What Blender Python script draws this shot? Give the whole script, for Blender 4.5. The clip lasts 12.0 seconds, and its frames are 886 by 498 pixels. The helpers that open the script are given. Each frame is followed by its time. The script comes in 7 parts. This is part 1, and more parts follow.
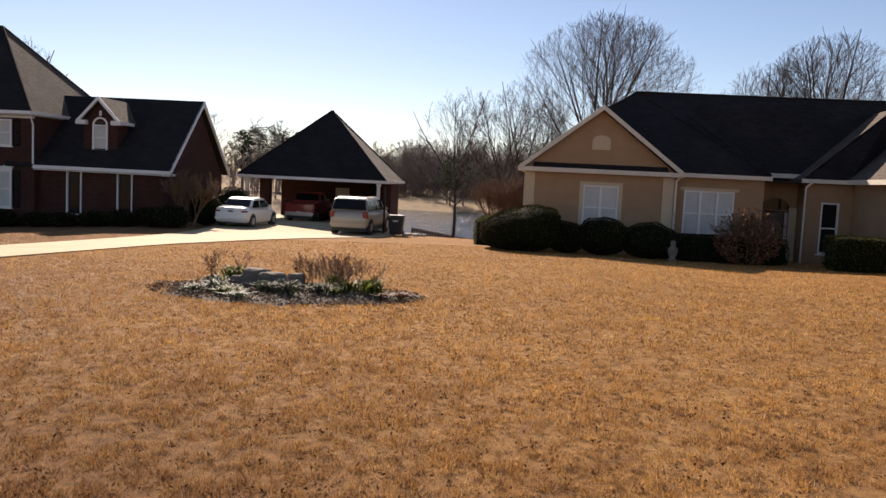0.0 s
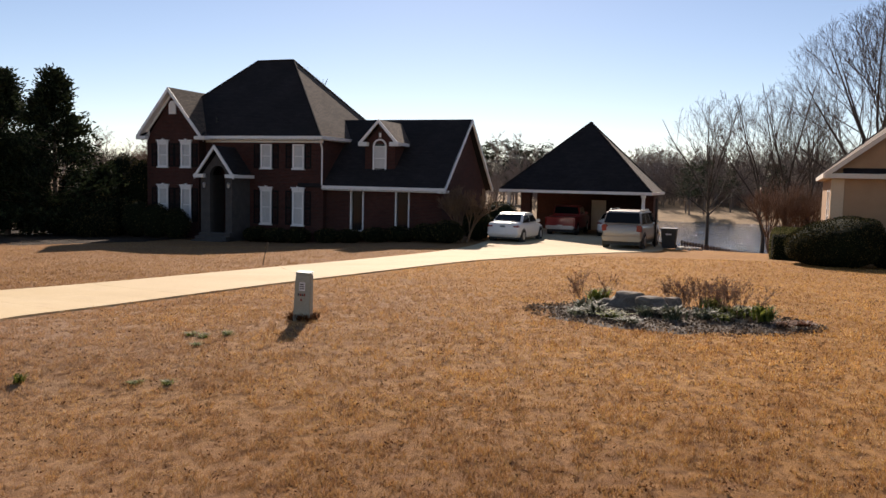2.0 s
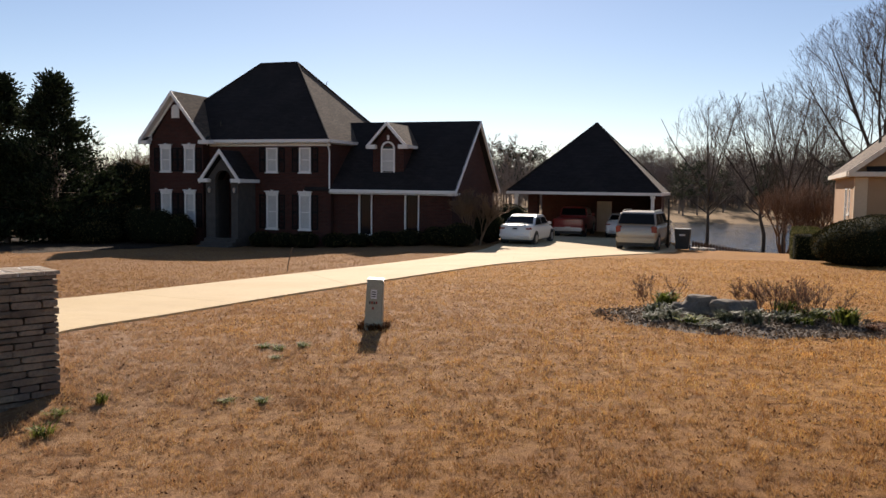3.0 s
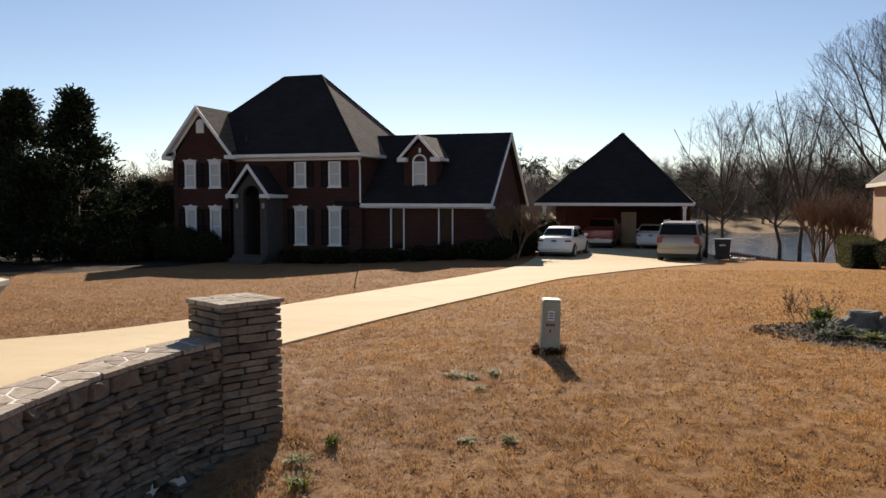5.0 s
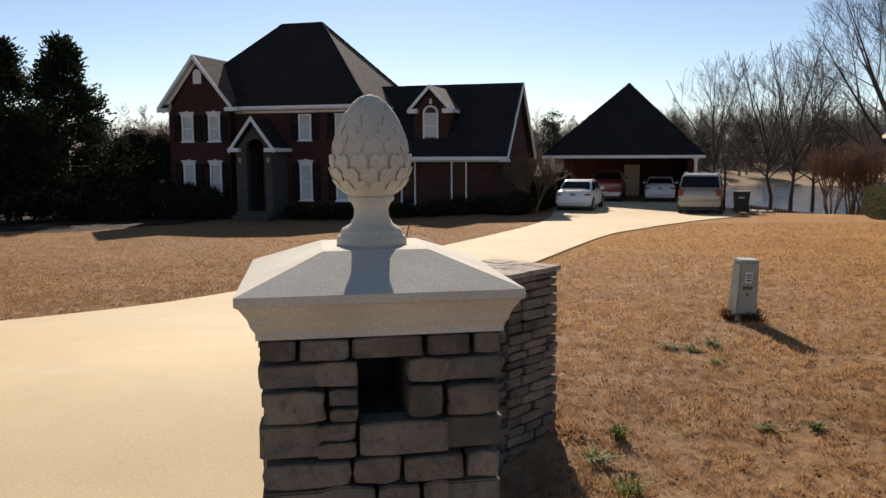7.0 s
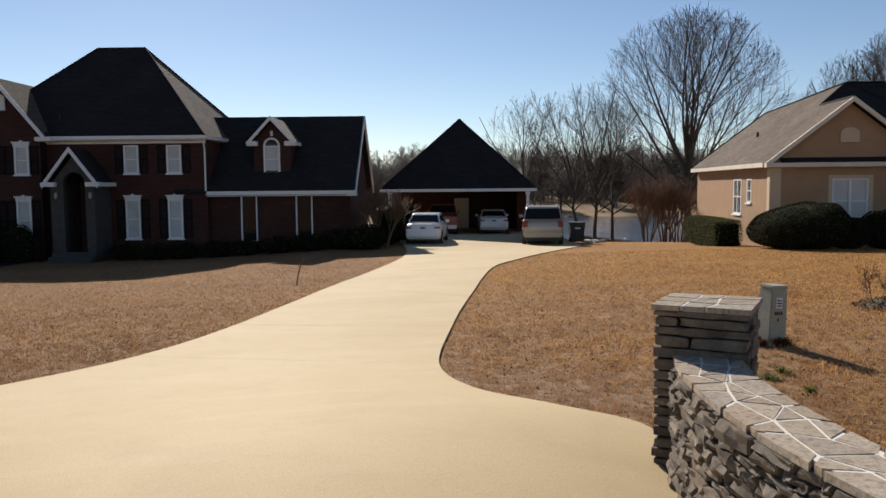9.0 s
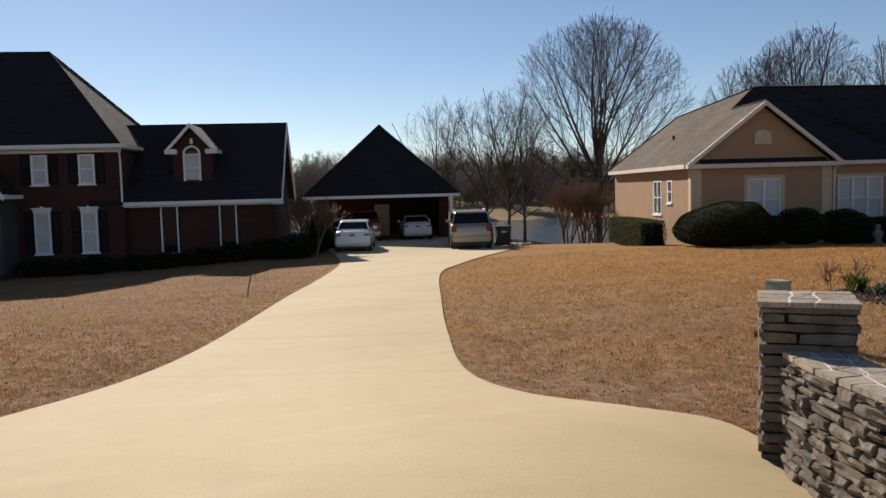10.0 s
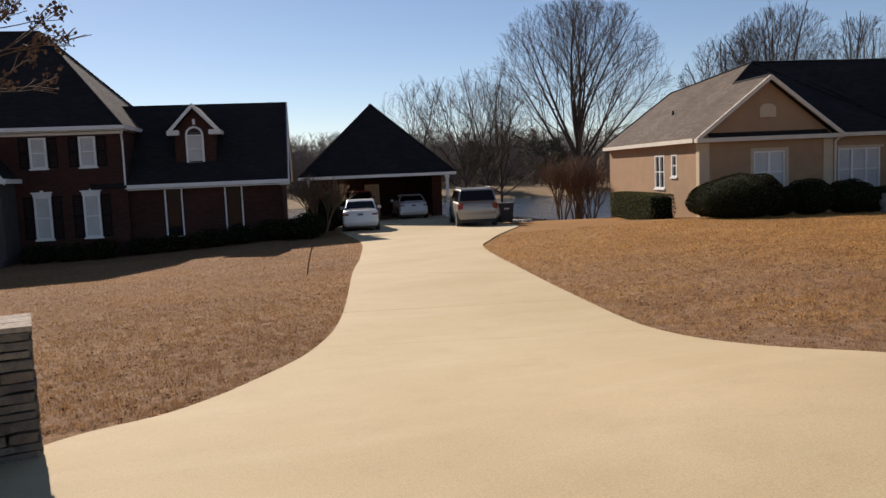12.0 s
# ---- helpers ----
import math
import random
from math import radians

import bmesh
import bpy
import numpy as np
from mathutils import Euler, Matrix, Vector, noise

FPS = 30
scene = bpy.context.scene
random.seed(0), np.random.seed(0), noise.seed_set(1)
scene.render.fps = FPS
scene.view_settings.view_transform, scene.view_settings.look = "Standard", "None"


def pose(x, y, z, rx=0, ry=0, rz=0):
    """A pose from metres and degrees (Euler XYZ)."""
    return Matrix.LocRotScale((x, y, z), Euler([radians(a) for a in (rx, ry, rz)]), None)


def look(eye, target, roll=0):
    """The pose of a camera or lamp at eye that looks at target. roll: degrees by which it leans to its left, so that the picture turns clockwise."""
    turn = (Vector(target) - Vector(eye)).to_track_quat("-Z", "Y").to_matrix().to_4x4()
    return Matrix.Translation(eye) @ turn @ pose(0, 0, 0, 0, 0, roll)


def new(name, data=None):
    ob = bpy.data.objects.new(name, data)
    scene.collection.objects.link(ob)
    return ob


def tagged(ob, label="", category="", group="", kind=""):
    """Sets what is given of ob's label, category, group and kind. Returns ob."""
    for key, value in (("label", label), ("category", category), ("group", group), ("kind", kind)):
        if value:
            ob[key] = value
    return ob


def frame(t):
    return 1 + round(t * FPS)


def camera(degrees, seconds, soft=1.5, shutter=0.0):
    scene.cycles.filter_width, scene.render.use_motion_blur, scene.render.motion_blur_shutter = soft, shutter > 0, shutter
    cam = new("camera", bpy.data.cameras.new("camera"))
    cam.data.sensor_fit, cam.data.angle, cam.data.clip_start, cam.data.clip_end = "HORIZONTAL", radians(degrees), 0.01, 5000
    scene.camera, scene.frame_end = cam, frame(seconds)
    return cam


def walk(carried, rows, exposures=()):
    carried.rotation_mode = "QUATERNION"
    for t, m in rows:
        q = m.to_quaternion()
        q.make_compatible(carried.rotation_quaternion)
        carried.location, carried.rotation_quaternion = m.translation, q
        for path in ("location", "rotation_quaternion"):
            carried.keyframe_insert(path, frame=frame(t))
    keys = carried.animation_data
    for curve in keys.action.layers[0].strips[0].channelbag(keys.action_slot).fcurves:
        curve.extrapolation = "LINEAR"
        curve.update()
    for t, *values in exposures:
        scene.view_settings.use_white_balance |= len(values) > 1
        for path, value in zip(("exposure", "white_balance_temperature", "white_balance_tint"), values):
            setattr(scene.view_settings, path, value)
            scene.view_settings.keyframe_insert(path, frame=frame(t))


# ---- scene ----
cam = camera(58.1, 12.0)
PATH = [
    (0, (0.829, -0.502, 1.871), (0.829, 1.49, 1.698), 2.8),
    (0.5, (0.21, -0.44, 1.881), (0.124, 1.55, 1.709), 1.8),
    (1, (-0.413, -0.474, 1.917), (-0.736, 1.493, 1.762), 1.5),
    (1.5, (-1.057, -0.444, 1.923), (-1.418, 1.518, 1.783), 1.9),
    (2, (-1.722, -0.291, 1.921), (-2.264, 1.627, 1.755), 1.3),
    (2.5, (-2.353, -0.221, 1.92), (-2.899, 1.697, 1.764), 1.0),
    (2.7, (-2.623, -0.156, 1.9), (-3.15, 1.766, 1.739), 1.1),
    (4.3, (-4.6, -0.012, 1.842), (-5.07, 1.928, 1.709), -0.3),
    (4.5, (-4.844, -0.005, 1.857), (-5.329, 1.931, 1.725), 0.2),
    (5, (-5.476, 0.046, 1.866), (-5.962, 1.982, 1.74), -0.0),
    (5.5, (-6.095, 0.166, 1.87), (-6.583, 2.102, 1.749), -0.3),
    (6, (-6.752, 0.249, 1.871), (-7.237, 2.186, 1.757), -0.1),
    (6.5, (-7.423, 0.474, 1.845), (-7.843, 2.412, 1.586), -0.0),
    (7, (-8.077, 0.583, 1.822), (-8.476, 2.528, 1.582), -0.3),
    (7.2, (-8.345, 0.639, 1.818), (-8.706, 2.592, 1.581), -0.3),
    (8.8, (-10.513, 1.101, 1.751), (-10.51, 3.093, 1.578), 0.4),
    (9, (-10.742, 1.118, 1.777), (-10.632, 3.109, 1.62), -0.5),
    (9.5, (-11.392, 1.179, 1.793), (-11.132, 3.157, 1.642), -1.4),
    (10, (-11.999, 1.405, 1.783), (-11.647, 3.369, 1.637), -1.5),
    (10.5, (-12.69, 1.322, 1.747), (-12.458, 3.305, 1.615), -1.4),
    (11, (-13.283, 1.442, 1.73), (-13.328, 3.438, 1.603), -2.0),
    (11.2, (-13.549, 1.456, 1.724), (-13.629, 3.451, 1.603), -2.2),
    (11.5, (-13.941, 1.537, 1.734), (-13.805, 3.529, 1.61), -2.1),
    (12, (-14.515, 1.802, 1.699), (-14.053, 3.738, 1.503), -2.4),
]
walk(cam, [(t, look(*row)) for t, *row in PATH], [(0, 0.76, 6900, 20), (2.5, 0.68, 6800, 18), (5.5, 0.62, 6700, 14), (7.2, 0.62, 6500, 14), (9.0, 0.42, 6300, 12), (10.2, 0.38, 6300, 12), (12, 0.38, 6400, 16)])

# ---- light ----
SUN_DIR = Vector((-0.235, 0.845, 0.48)).normalized()
world = bpy.data.worlds.new("world")
scene.world = world
world.use_nodes = True
wn = world.node_tree
sky = wn.nodes.new("ShaderNodeTexSky")
sky.sky_type = "NISHITA"
sky.sun_disc = False
sky.sun_elevation = math.asin(SUN_DIR.z)
sky.sun_rotation = math.atan2(SUN_DIR.x, SUN_DIR.y)
sky.air_density, sky.dust_density, sky.ozone_density = 0.8, 0.08, 1.3
wn.nodes["Background"].inputs[1].default_value = 0.067
wn.links.new(sky.outputs[0], wn.nodes["Background"].inputs[0])
sun = new("sun", bpy.data.lights.new("sun", "SUN"))
sun.data.energy, sun.data.angle, sun.data.color = 5.0, radians(0.5), (1.0, 0.91, 0.78)
sun.matrix_world = look((-40, 140, 80), Vector((-40, 140, 80)) - SUN_DIR)

# ---- materials ----


def lin(hexa):
    c = [int(hexa[i:i + 2], 16) / 255 for i in (0, 2, 4)]
    return [x / 12.92 if x <= 0.04045 else ((x + 0.055) / 1.055) ** 2.4 for x in c] + [1.0]


class Nodes:
    """A small wrapper to write node trees in few lines."""

    def __init__(self, name, rough=0.8, metal=0.0, spec=0.5):
        self.mat = bpy.data.materials.new(name)
        self.mat.use_nodes = True
        self.t = self.mat.node_tree
        self.b = self.t.nodes["Principled BSDF"]
        self.b.inputs["Roughness"].default_value = rough
        self.b.inputs["Metallic"].default_value = metal
        self.b.inputs["Specular IOR Level"].default_value = spec

    def n(self, kind, **props):
        node = self.t.nodes.new("ShaderNode" + kind)
        for k, v in props.items():
            if k == "operation":
                node.operation = v
            elif k == "blend_type":
                node.blend_type = v
            elif k == "data_type":
                node.data_type = v
            elif k == "feature":
                node.feature = v
        return node

    def link(self, a, b):
        self.t.links.new(a, b)

    def coords(self, world_space=False):
        if world_space:
            return self.n("NewGeometry").outputs["Position"]
        return self.n("TexCoord").outputs["Object"]

    def noise(self, vec, scale, detail=4, rough=0.6):
        node = self.n("TexNoise")
        node.inputs["Scale"].default_value = scale
        node.inputs["Detail"].default_value = detail
        node.inputs["Roughness"].default_value = rough
        self.link(vec, node.inputs["Vector"])
        return node.outputs["Fac"]

    def ramp(self, fac, stops):
        node = self.n("ValToRGB")
        e = node.color_ramp.elements
        while len(e) < len(stops):
            e.new(0.5)
        for el, (p, c) in zip(e, stops):
            el.position, el.color = p, c
        self.link(fac, node.inputs[0])
        return node.outputs[0]

    def mix(self, fac, a, b, blend="MIX"):
        node = self.n("MixRGB", blend_type=blend)
        for value, sock in ((fac, node.inputs[0]), (a, node.inputs[1]), (b, node.inputs[2])):
            if hasattr(value, "node"):
                self.link(value, sock)
            else:
                sock.default_value = value
        return node.outputs[0]

    def color(self, sock):
        self.link(sock, self.b.inputs["Base Color"])

    def bump(self, height, strength=0.3, distance=0.01):
        node = self.n("Bump")
        node.inputs["Strength"].default_value = strength
        node.inputs["Distance"].default_value = distance
        self.link(height, node.inputs["Height"])
        self.link(node.outputs[0], self.b.inputs["Normal"])

    def random(self):
        return self.n("ObjectInfo").outputs["Random"]

    def island(self):
        return self.n("NewGeometry").outputs["Random Per Island"]


def grey(v):
    return (v, v, v, 1)


def plain(name, a, b, scale=8, fine=60, rough=0.7, bump=0.15, dist=0.004, metal=0.0, rand=0.0, island=0.0, world_space=False, spec=0.5):
    """Two tones mixed by coarse and fine noise, with a fine relief and, for pieces, a tone of their own."""
    m = Nodes(name, rough, metal, spec)
    v = m.coords(world_space)
    n1, n2 = m.noise(v, scale), m.noise(v, fine, 3)
    c = m.ramp(n1, [(0.3, a), (0.7, b)])
    c = m.mix(0.35, c, m.ramp(n2, [(0.3, grey(0.35)), (0.7, grey(0.8))]), "OVERLAY")
    if rand:
        c = m.mix(1.0, c, m.ramp(m.random(), [(0, grey(1 - rand)), (1, grey(1 + rand))]), "MULTIPLY")
    if island:
        c = m.mix(1.0, c, m.ramp(m.island(), [(0, grey(1 - island)), (1, grey(1 + island))]), "MULTIPLY")
    m.color(c)
    if bump:
        m.bump(n2, bump, dist)
    return m.mat


def worn(m, v):
    """Mask of the browner, thinner turf beside the drive and the road: 1 there, 0 out in the golden lawn."""
    sep = m.n("SeparateXYZ")
    m.link(v, sep.inputs[0])
    near, far = m.n("MapRange"), m.n("MapRange")
    near.inputs[1].default_value, near.inputs[2].default_value = -8.0, -1.0
    near.inputs[3].default_value, near.inputs[4].default_value = 1.0, 0.10
    m.link(sep.outputs[0], near.inputs[0])
    far.inputs[1].default_value, far.inputs[2].default_value = 11.0, 21.0
    far.inputs[3].default_value, far.inputs[4].default_value = 1.0, 0.12
    m.link(sep.outputs[1], far.inputs[0])
    mul, mul2 = m.n("Math", operation="MULTIPLY"), m.n("Math", operation="MULTIPLY")
    m.link(near.outputs[0], mul.inputs[0])
    west, most = m.n("MapRange"), m.n("Math", operation="MAXIMUM")
    west.inputs[1].default_value, west.inputs[2].default_value = -12.0, -9.5
    west.inputs[3].default_value, west.inputs[4].default_value = 0.7, 0.0
    m.link(sep.outputs[0], west.inputs[0])
    m.link(far.outputs[0], most.inputs[0])
    m.link(west.outputs[0], most.inputs[1])
    m.link(most.outputs[0], mul.inputs[1])
    m.link(mul.outputs[0], mul2.inputs[0])
    m.link(m.ramp(m.noise(v, 0.22, 4), [(0.3, grey(0.35)), (0.62, grey(1.0))]), mul2.inputs[1])
    return mul2.outputs[0]


def west_lawn(m, v):
    """Mask of the thinner brown turf on the far side of the drive."""
    sep, mr, mul = m.n("SeparateXYZ"), m.n("MapRange"), m.n("Math", operation="MULTIPLY")
    m.link(v, sep.inputs[0])
    mr.inputs[1].default_value, mr.inputs[2].default_value = -12.0, -10.0
    mr.inputs[3].default_value, mr.inputs[4].default_value = 0.62, 0.0
    m.link(sep.outputs[0], mr.inputs[0])
    m.link(mr.outputs[0], mul.inputs[0])
    m.link(m.ramp(m.noise(v, 0.3, 4), [(0.3, grey(0.35)), (0.65, grey(1.0))]), mul.inputs[1])
    return mul.outputs[0]


def roadside(m, v):
    """Mask of the darker rust-brown turf along the road."""
    sep = m.n("SeparateXYZ")
    m.link(v, sep.inputs[0])
    out = None
    for axis_i, a, b, lo, hi in ((1, 3.0, 8.0, 0.75, 0.0), (0, -1.0, 2.4, 1.0, 0.1), (0, -7.0, -4.0, 0.15, 1.0)):
        mr = m.n("MapRange")
        for k, value in zip((1, 2, 3, 4), (a, b, lo, hi)):
            mr.inputs[k].default_value = value
        m.link(sep.outputs[axis_i], mr.inputs[0])
        if out is None:
            out = mr.outputs[0]
        else:
            mul = m.n("Math", operation="MULTIPLY")
            m.link(out, mul.inputs[0])
            m.link(mr.outputs[0], mul.inputs[1])
            out = mul.outputs[0]
    return out


def lawn_material():
    m = Nodes("dormant_lawn", 0.95, spec=0.1)
    v = m.coords(True)
    big, mid, fine, blade = m.noise(v, 0.16, 3), m.noise(v, 1.3, 4), m.noise(v, 9, 5, 0.7), m.noise(v, 60, 4, 0.75)
    c = m.ramp(big, [(0.35, (0.39, 0.20, 0.062, 1)), (0.65, (0.48, 0.26, 0.085, 1))])
    c = m.mix(m.ramp(mid, [(0.42, grey(0)), (0.68, grey(0.5))]), c, (0.37, 0.185, 0.06, 1))
    c = m.mix(worn(m, v), c, (0.36, 0.235, 0.145, 1))
    c = m.mix(west_lawn(m, v), c, (0.23, 0.125, 0.055, 1))
    c = m.mix(roadside(m, v), c, (0.17, 0.08, 0.036, 1))
    c = m.mix(m.ramp(fine, [(0.42, grey(0)), (0.7, grey(0.85))]), c, (0.11, 0.05, 0.024, 1))
    c = m.mix(m.ramp(m.noise(v, 3.4, 5, 0.7), [(0.50, grey(0)), (0.66, grey(0.55))]), c, (0.20, 0.095, 0.042, 1))
    c = m.mix(m.ramp(blade, [(0.55, grey(0)), (0.75, grey(0.5))]), c, (0.50, 0.29, 0.105, 1))
    m.color(c)
    m.bump(blade, 0.8, 0.03)
    return m.mat


def ground_material():
    """Lawn near the houses, leaf litter and dry field further off."""
    m = Nodes("far_field", 0.95, spec=0.1)
    v = m.coords(True)
    a, b, c3 = m.noise(v, 0.05, 4), m.noise(v, 0.7, 5, 0.7), m.noise(v, 9, 4)
    c = m.ramp(a, [(0.35, (0.25, 0.165, 0.085, 1)), (0.65, (0.34, 0.235, 0.125, 1))])
    c = m.mix(m.ramp(b, [(0.4, grey(0)), (0.7, grey(0.7))]), c, (0.14, 0.10, 0.06, 1))
    c = m.mix(m.ramp(c3, [(0.45, grey(0)), (0.75, grey(0.5))]), c, (0.10, 0.075, 0.05, 1))
    m.color(c)
    m.bump(c3, 0.6, 0.05)
    return m.mat


def blade_material():
    m = Nodes("dry_grass_blade", 0.9, spec=0.15)
    c = m.ramp(m.island(), [(0.0, (0.16, 0.07, 0.03, 1)), (0.22, (0.44, 0.21, 0.07, 1)), (0.55, (0.78, 0.425, 0.11, 1)), (0.9, (0.88, 0.565, 0.18, 1)), (1.0, (0.90, 0.76, 0.52, 1))])
    v = m.coords(True)
    c = m.mix(m.ramp(m.noise(v, 0.9, 4), [(0.42, grey(0)), (0.66, grey(0.5))]), c, (0.26, 0.115, 0.045, 1))
    c = m.mix(m.ramp(m.noise(v, 3.4, 5, 0.7), [(0.52, grey(0)), (0.66, grey(0.45))]), c, (0.24, 0.105, 0.04, 1))
    c = m.mix(m.ramp(m.noise(v, 9, 4), [(0.54, grey(0)), (0.66, grey(0.85))]), c, (0.07, 0.03, 0.015, 1))
    w = m.n("Math", operation="MULTIPLY")
    m.link(worn(m, v), w.inputs[0])
    w.inputs[1].default_value = 0.72
    c = m.mix(w.outputs[0], c, (0.44, 0.285, 0.175, 1))
    c = m.mix(west_lawn(m, v), c, (0.27, 0.145, 0.062, 1))
    c = m.mix(roadside(m, v), c, (0.18, 0.08, 0.032, 1))
    m.color(c)
    tr = m.n("BsdfTranslucent")
    m.link(c, tr.inputs[0])
    mx = m.n("MixShader")
    mx.inputs[0].default_value = 0.3
    m.link(m.b.outputs[0], mx.inputs[1])
    m.link(tr.outputs[0], mx.inputs[2])
    m.link(mx.outputs[0], m.t.nodes["Material Output"].inputs[0])
    return m.mat


def leaf_material(name, stops, trans=0.3, rough=0.6):
    m = Nodes(name, rough, spec=0.12)
    c = m.ramp(m.island(), stops)
    m.color(c)
    tr = m.n("BsdfTranslucent")
    m.link(c, tr.inputs[0])
    mx = m.n("MixShader")
    mx.inputs[0].default_value = trans
    m.link(m.b.outputs[0], mx.inputs[1])
    m.link(tr.outputs[0], mx.inputs[2])
    m.link(mx.outputs[0], m.t.nodes["Material Output"].inputs[0])
    return m.mat


def concrete_material():
    m = Nodes("driveway_concrete", 0.85, spec=0.25)
    v = m.coords(True)
    a, b, f = m.noise(v, 0.35, 4), m.noise(v, 2.2, 5, 0.65), m.noise(v, 90, 3)
    c = m.ramp(a, [(0.3, (0.475, 0.36, 0.195, 1)), (0.7, (0.55, 0.43, 0.25, 1))])
    c = m.mix(m.ramp(b, [(0.5, grey(0)), (0.8, grey(0.45))]), c, (0.42, 0.315, 0.19, 1))
    mp = m.n("Mapping")
    mp.inputs["Scale"].default_value = (0.5, 2.4, 1.0)
    m.link(v, mp.inputs[0])
    c = m.mix(m.ramp(m.noise(mp.outputs[0], 0.9, 5, 0.65), [(0.52, grey(0)), (0.74, grey(0.22))]), c, (0.62, 0.51, 0.33, 1))
    c = m.mix(m.ramp(m.noise(v, 38, 3), [(0.68, grey(0)), (0.76, grey(0.35))]), c, (0.30, 0.22, 0.13, 1))
    c = m.mix(0.3, c, m.ramp(f, [(0.3, grey(0.3)), (0.7, grey(0.75))]), "OVERLAY")
    c = m.mix(1.0, c, m.ramp(m.random(), [(0, grey(0.94)), (1, grey(1.03))]), "MULTIPLY")
    m.color(c)
    m.bump(f, 0.25, 0.003)
    return m.mat


def course_material(name, brick_a, brick_b, mortar, width, height, gap, rough=0.85, slope=1.0, dist=0.006):
    """Courses too far off to be pieces: brickwork and shingle roofs."""
    m = Nodes(name, rough, spec=0.25)
    v = m.coords()
    sep = m.n("SeparateXYZ")
    m.link(v, sep.inputs[0])
    add = m.n("Math", operation="ADD")
    m.link(sep.outputs[0], add.inputs[0])
    m.link(sep.outputs[1], add.inputs[1])
    mul = m.n("Math", operation="MULTIPLY")
    m.link(sep.outputs[2], mul.inputs[0])
    mul.inputs[1].default_value = slope
    com = m.n("CombineXYZ")
    m.link(add.outputs[0], com.inputs[0])
    m.link(mul.outputs[0], com.inputs[1])
    br = m.n("TexBrick")
    br.inputs["Color1"].default_value, br.inputs["Color2"].default_value, br.inputs["Mortar"].default_value = brick_a, brick_b, mortar
    br.inputs["Scale"].default_value = 1.0
    br.inputs["Mortar Size"].default_value = gap
    br.inputs["Brick Width"].default_value, br.inputs["Row Height"].default_value = width, height
    m.link(com.outputs[0], br.inputs["Vector"])
    n1, n2 = m.noise(v, 0.6, 4), m.noise(v, 25, 3)
    c = m.mix(1.0, br.outputs["Color"], m.ramp(n1, [(0.3, grey(0.8)), (0.7, grey(1.15))]), "MULTIPLY")
    c = m.mix(0.5, c, m.ramp(n2, [(0.3, grey(0.3)), (0.7, grey(0.8))]), "OVERLAY")
    m.color(c)
    inv = m.n("Math", operation="SUBTRACT")
    inv.inputs[0].default_value = 1.0
    m.link(br.outputs["Fac"], inv.inputs[1])
    m.bump(inv.outputs[0], 0.6, dist)
    return m.mat


def stone_material(name, stops, rough=0.9):
    m = Nodes(name, rough, spec=0.2)
    v = m.coords(True)
    n1, n2, n3 = m.noise(v, 6, 4), m.noise(v, 32, 5, 0.7), m.noise(v, 140, 3)
    c = m.ramp(m.random(), stops)
    c = m.mix(m.ramp(n1, [(0.4, grey(0)), (0.7, grey(0.5))]), c, (0.34, 0.27, 0.19, 1))
    c = m.mix(m.ramp(n2, [(0.47, grey(0)), (0.72, grey(0.75))]), c, (0.085, 0.07, 0.058, 1))
    c = m.mix(0.3, c, m.ramp(n3, [(0.3, grey(0.3)), (0.7, grey(0.75))]), "OVERLAY")
    m.color(c)
    m.bump(n2, 0.7, 0.012)
    return m.mat


def glass_material(name="window_glass", tint=(0.012, 0.013, 0.015, 1), spec=0.3):
    m = Nodes(name, 0.06, spec=spec)
    m.b.inputs["Base Color"].default_value = tint
    return m.mat


def paint_material(name, col, rough=0.3, coat=0.5, metal=0.0):
    m = Nodes(name, rough, metal)
    v = m.coords()
    c = m.mix(m.ramp(m.noise(v, 3, 4), [(0.4, grey(0)), (0.8, grey(0.25))]), col, [x * 0.8 for x in col[:3]] + [1])
    m.color(c)
    m.b.inputs["Coat Weight"].default_value = coat
    m.b.inputs["Coat Roughness"].default_value = 0.08
    return m.mat


def water_material():
    m = Nodes("pond_water", 0.06, spec=0.5)
    m.b.inputs["Base Color"].default_value = (0.02, 0.03, 0.035, 1)
    m.b.inputs["IOR"].default_value = 1.33
    v = m.coords(True)
    mp = m.n("Mapping")
    mp.inputs["Scale"].default_value = (1.0, 0.35, 1.0)
    m.link(v, mp.inputs[0])
    n1, n2 = m.noise(mp.outputs[0], 1.6, 4), m.noise(mp.outputs[0], 0.25, 2)
    s = m.n("Math", operation="MULTIPLY")
    m.link(n1, s.inputs[0])
    m.link(n2, s.inputs[1])
    m.bump(s.outputs[0], 1.0, 0.9)
    return m.mat


def bark_material(name, a, b, rough=0.9):
    m = Nodes(name, rough, spec=0.15)
    v = m.coords()
    mp = m.n("Mapping")
    mp.inputs["Scale"].default_value = (1, 1, 0.25)
    m.link(v, mp.inputs[0])
    n1, n2 = m.noise(mp.outputs[0], 9, 5, 0.7), m.noise(v, 1.2, 3)
    c = m.mix(m.ramp(n1, [(0.35, grey(0)), (0.7, grey(1))]), a, b)
    c = m.mix(1, c, m.ramp(n2, [(0.3, grey(0.8)), (0.7, grey(1.15))]), "MULTIPLY")
    m.color(c)
    m.bump(n1, 0.6, 0.01)
    return m.mat


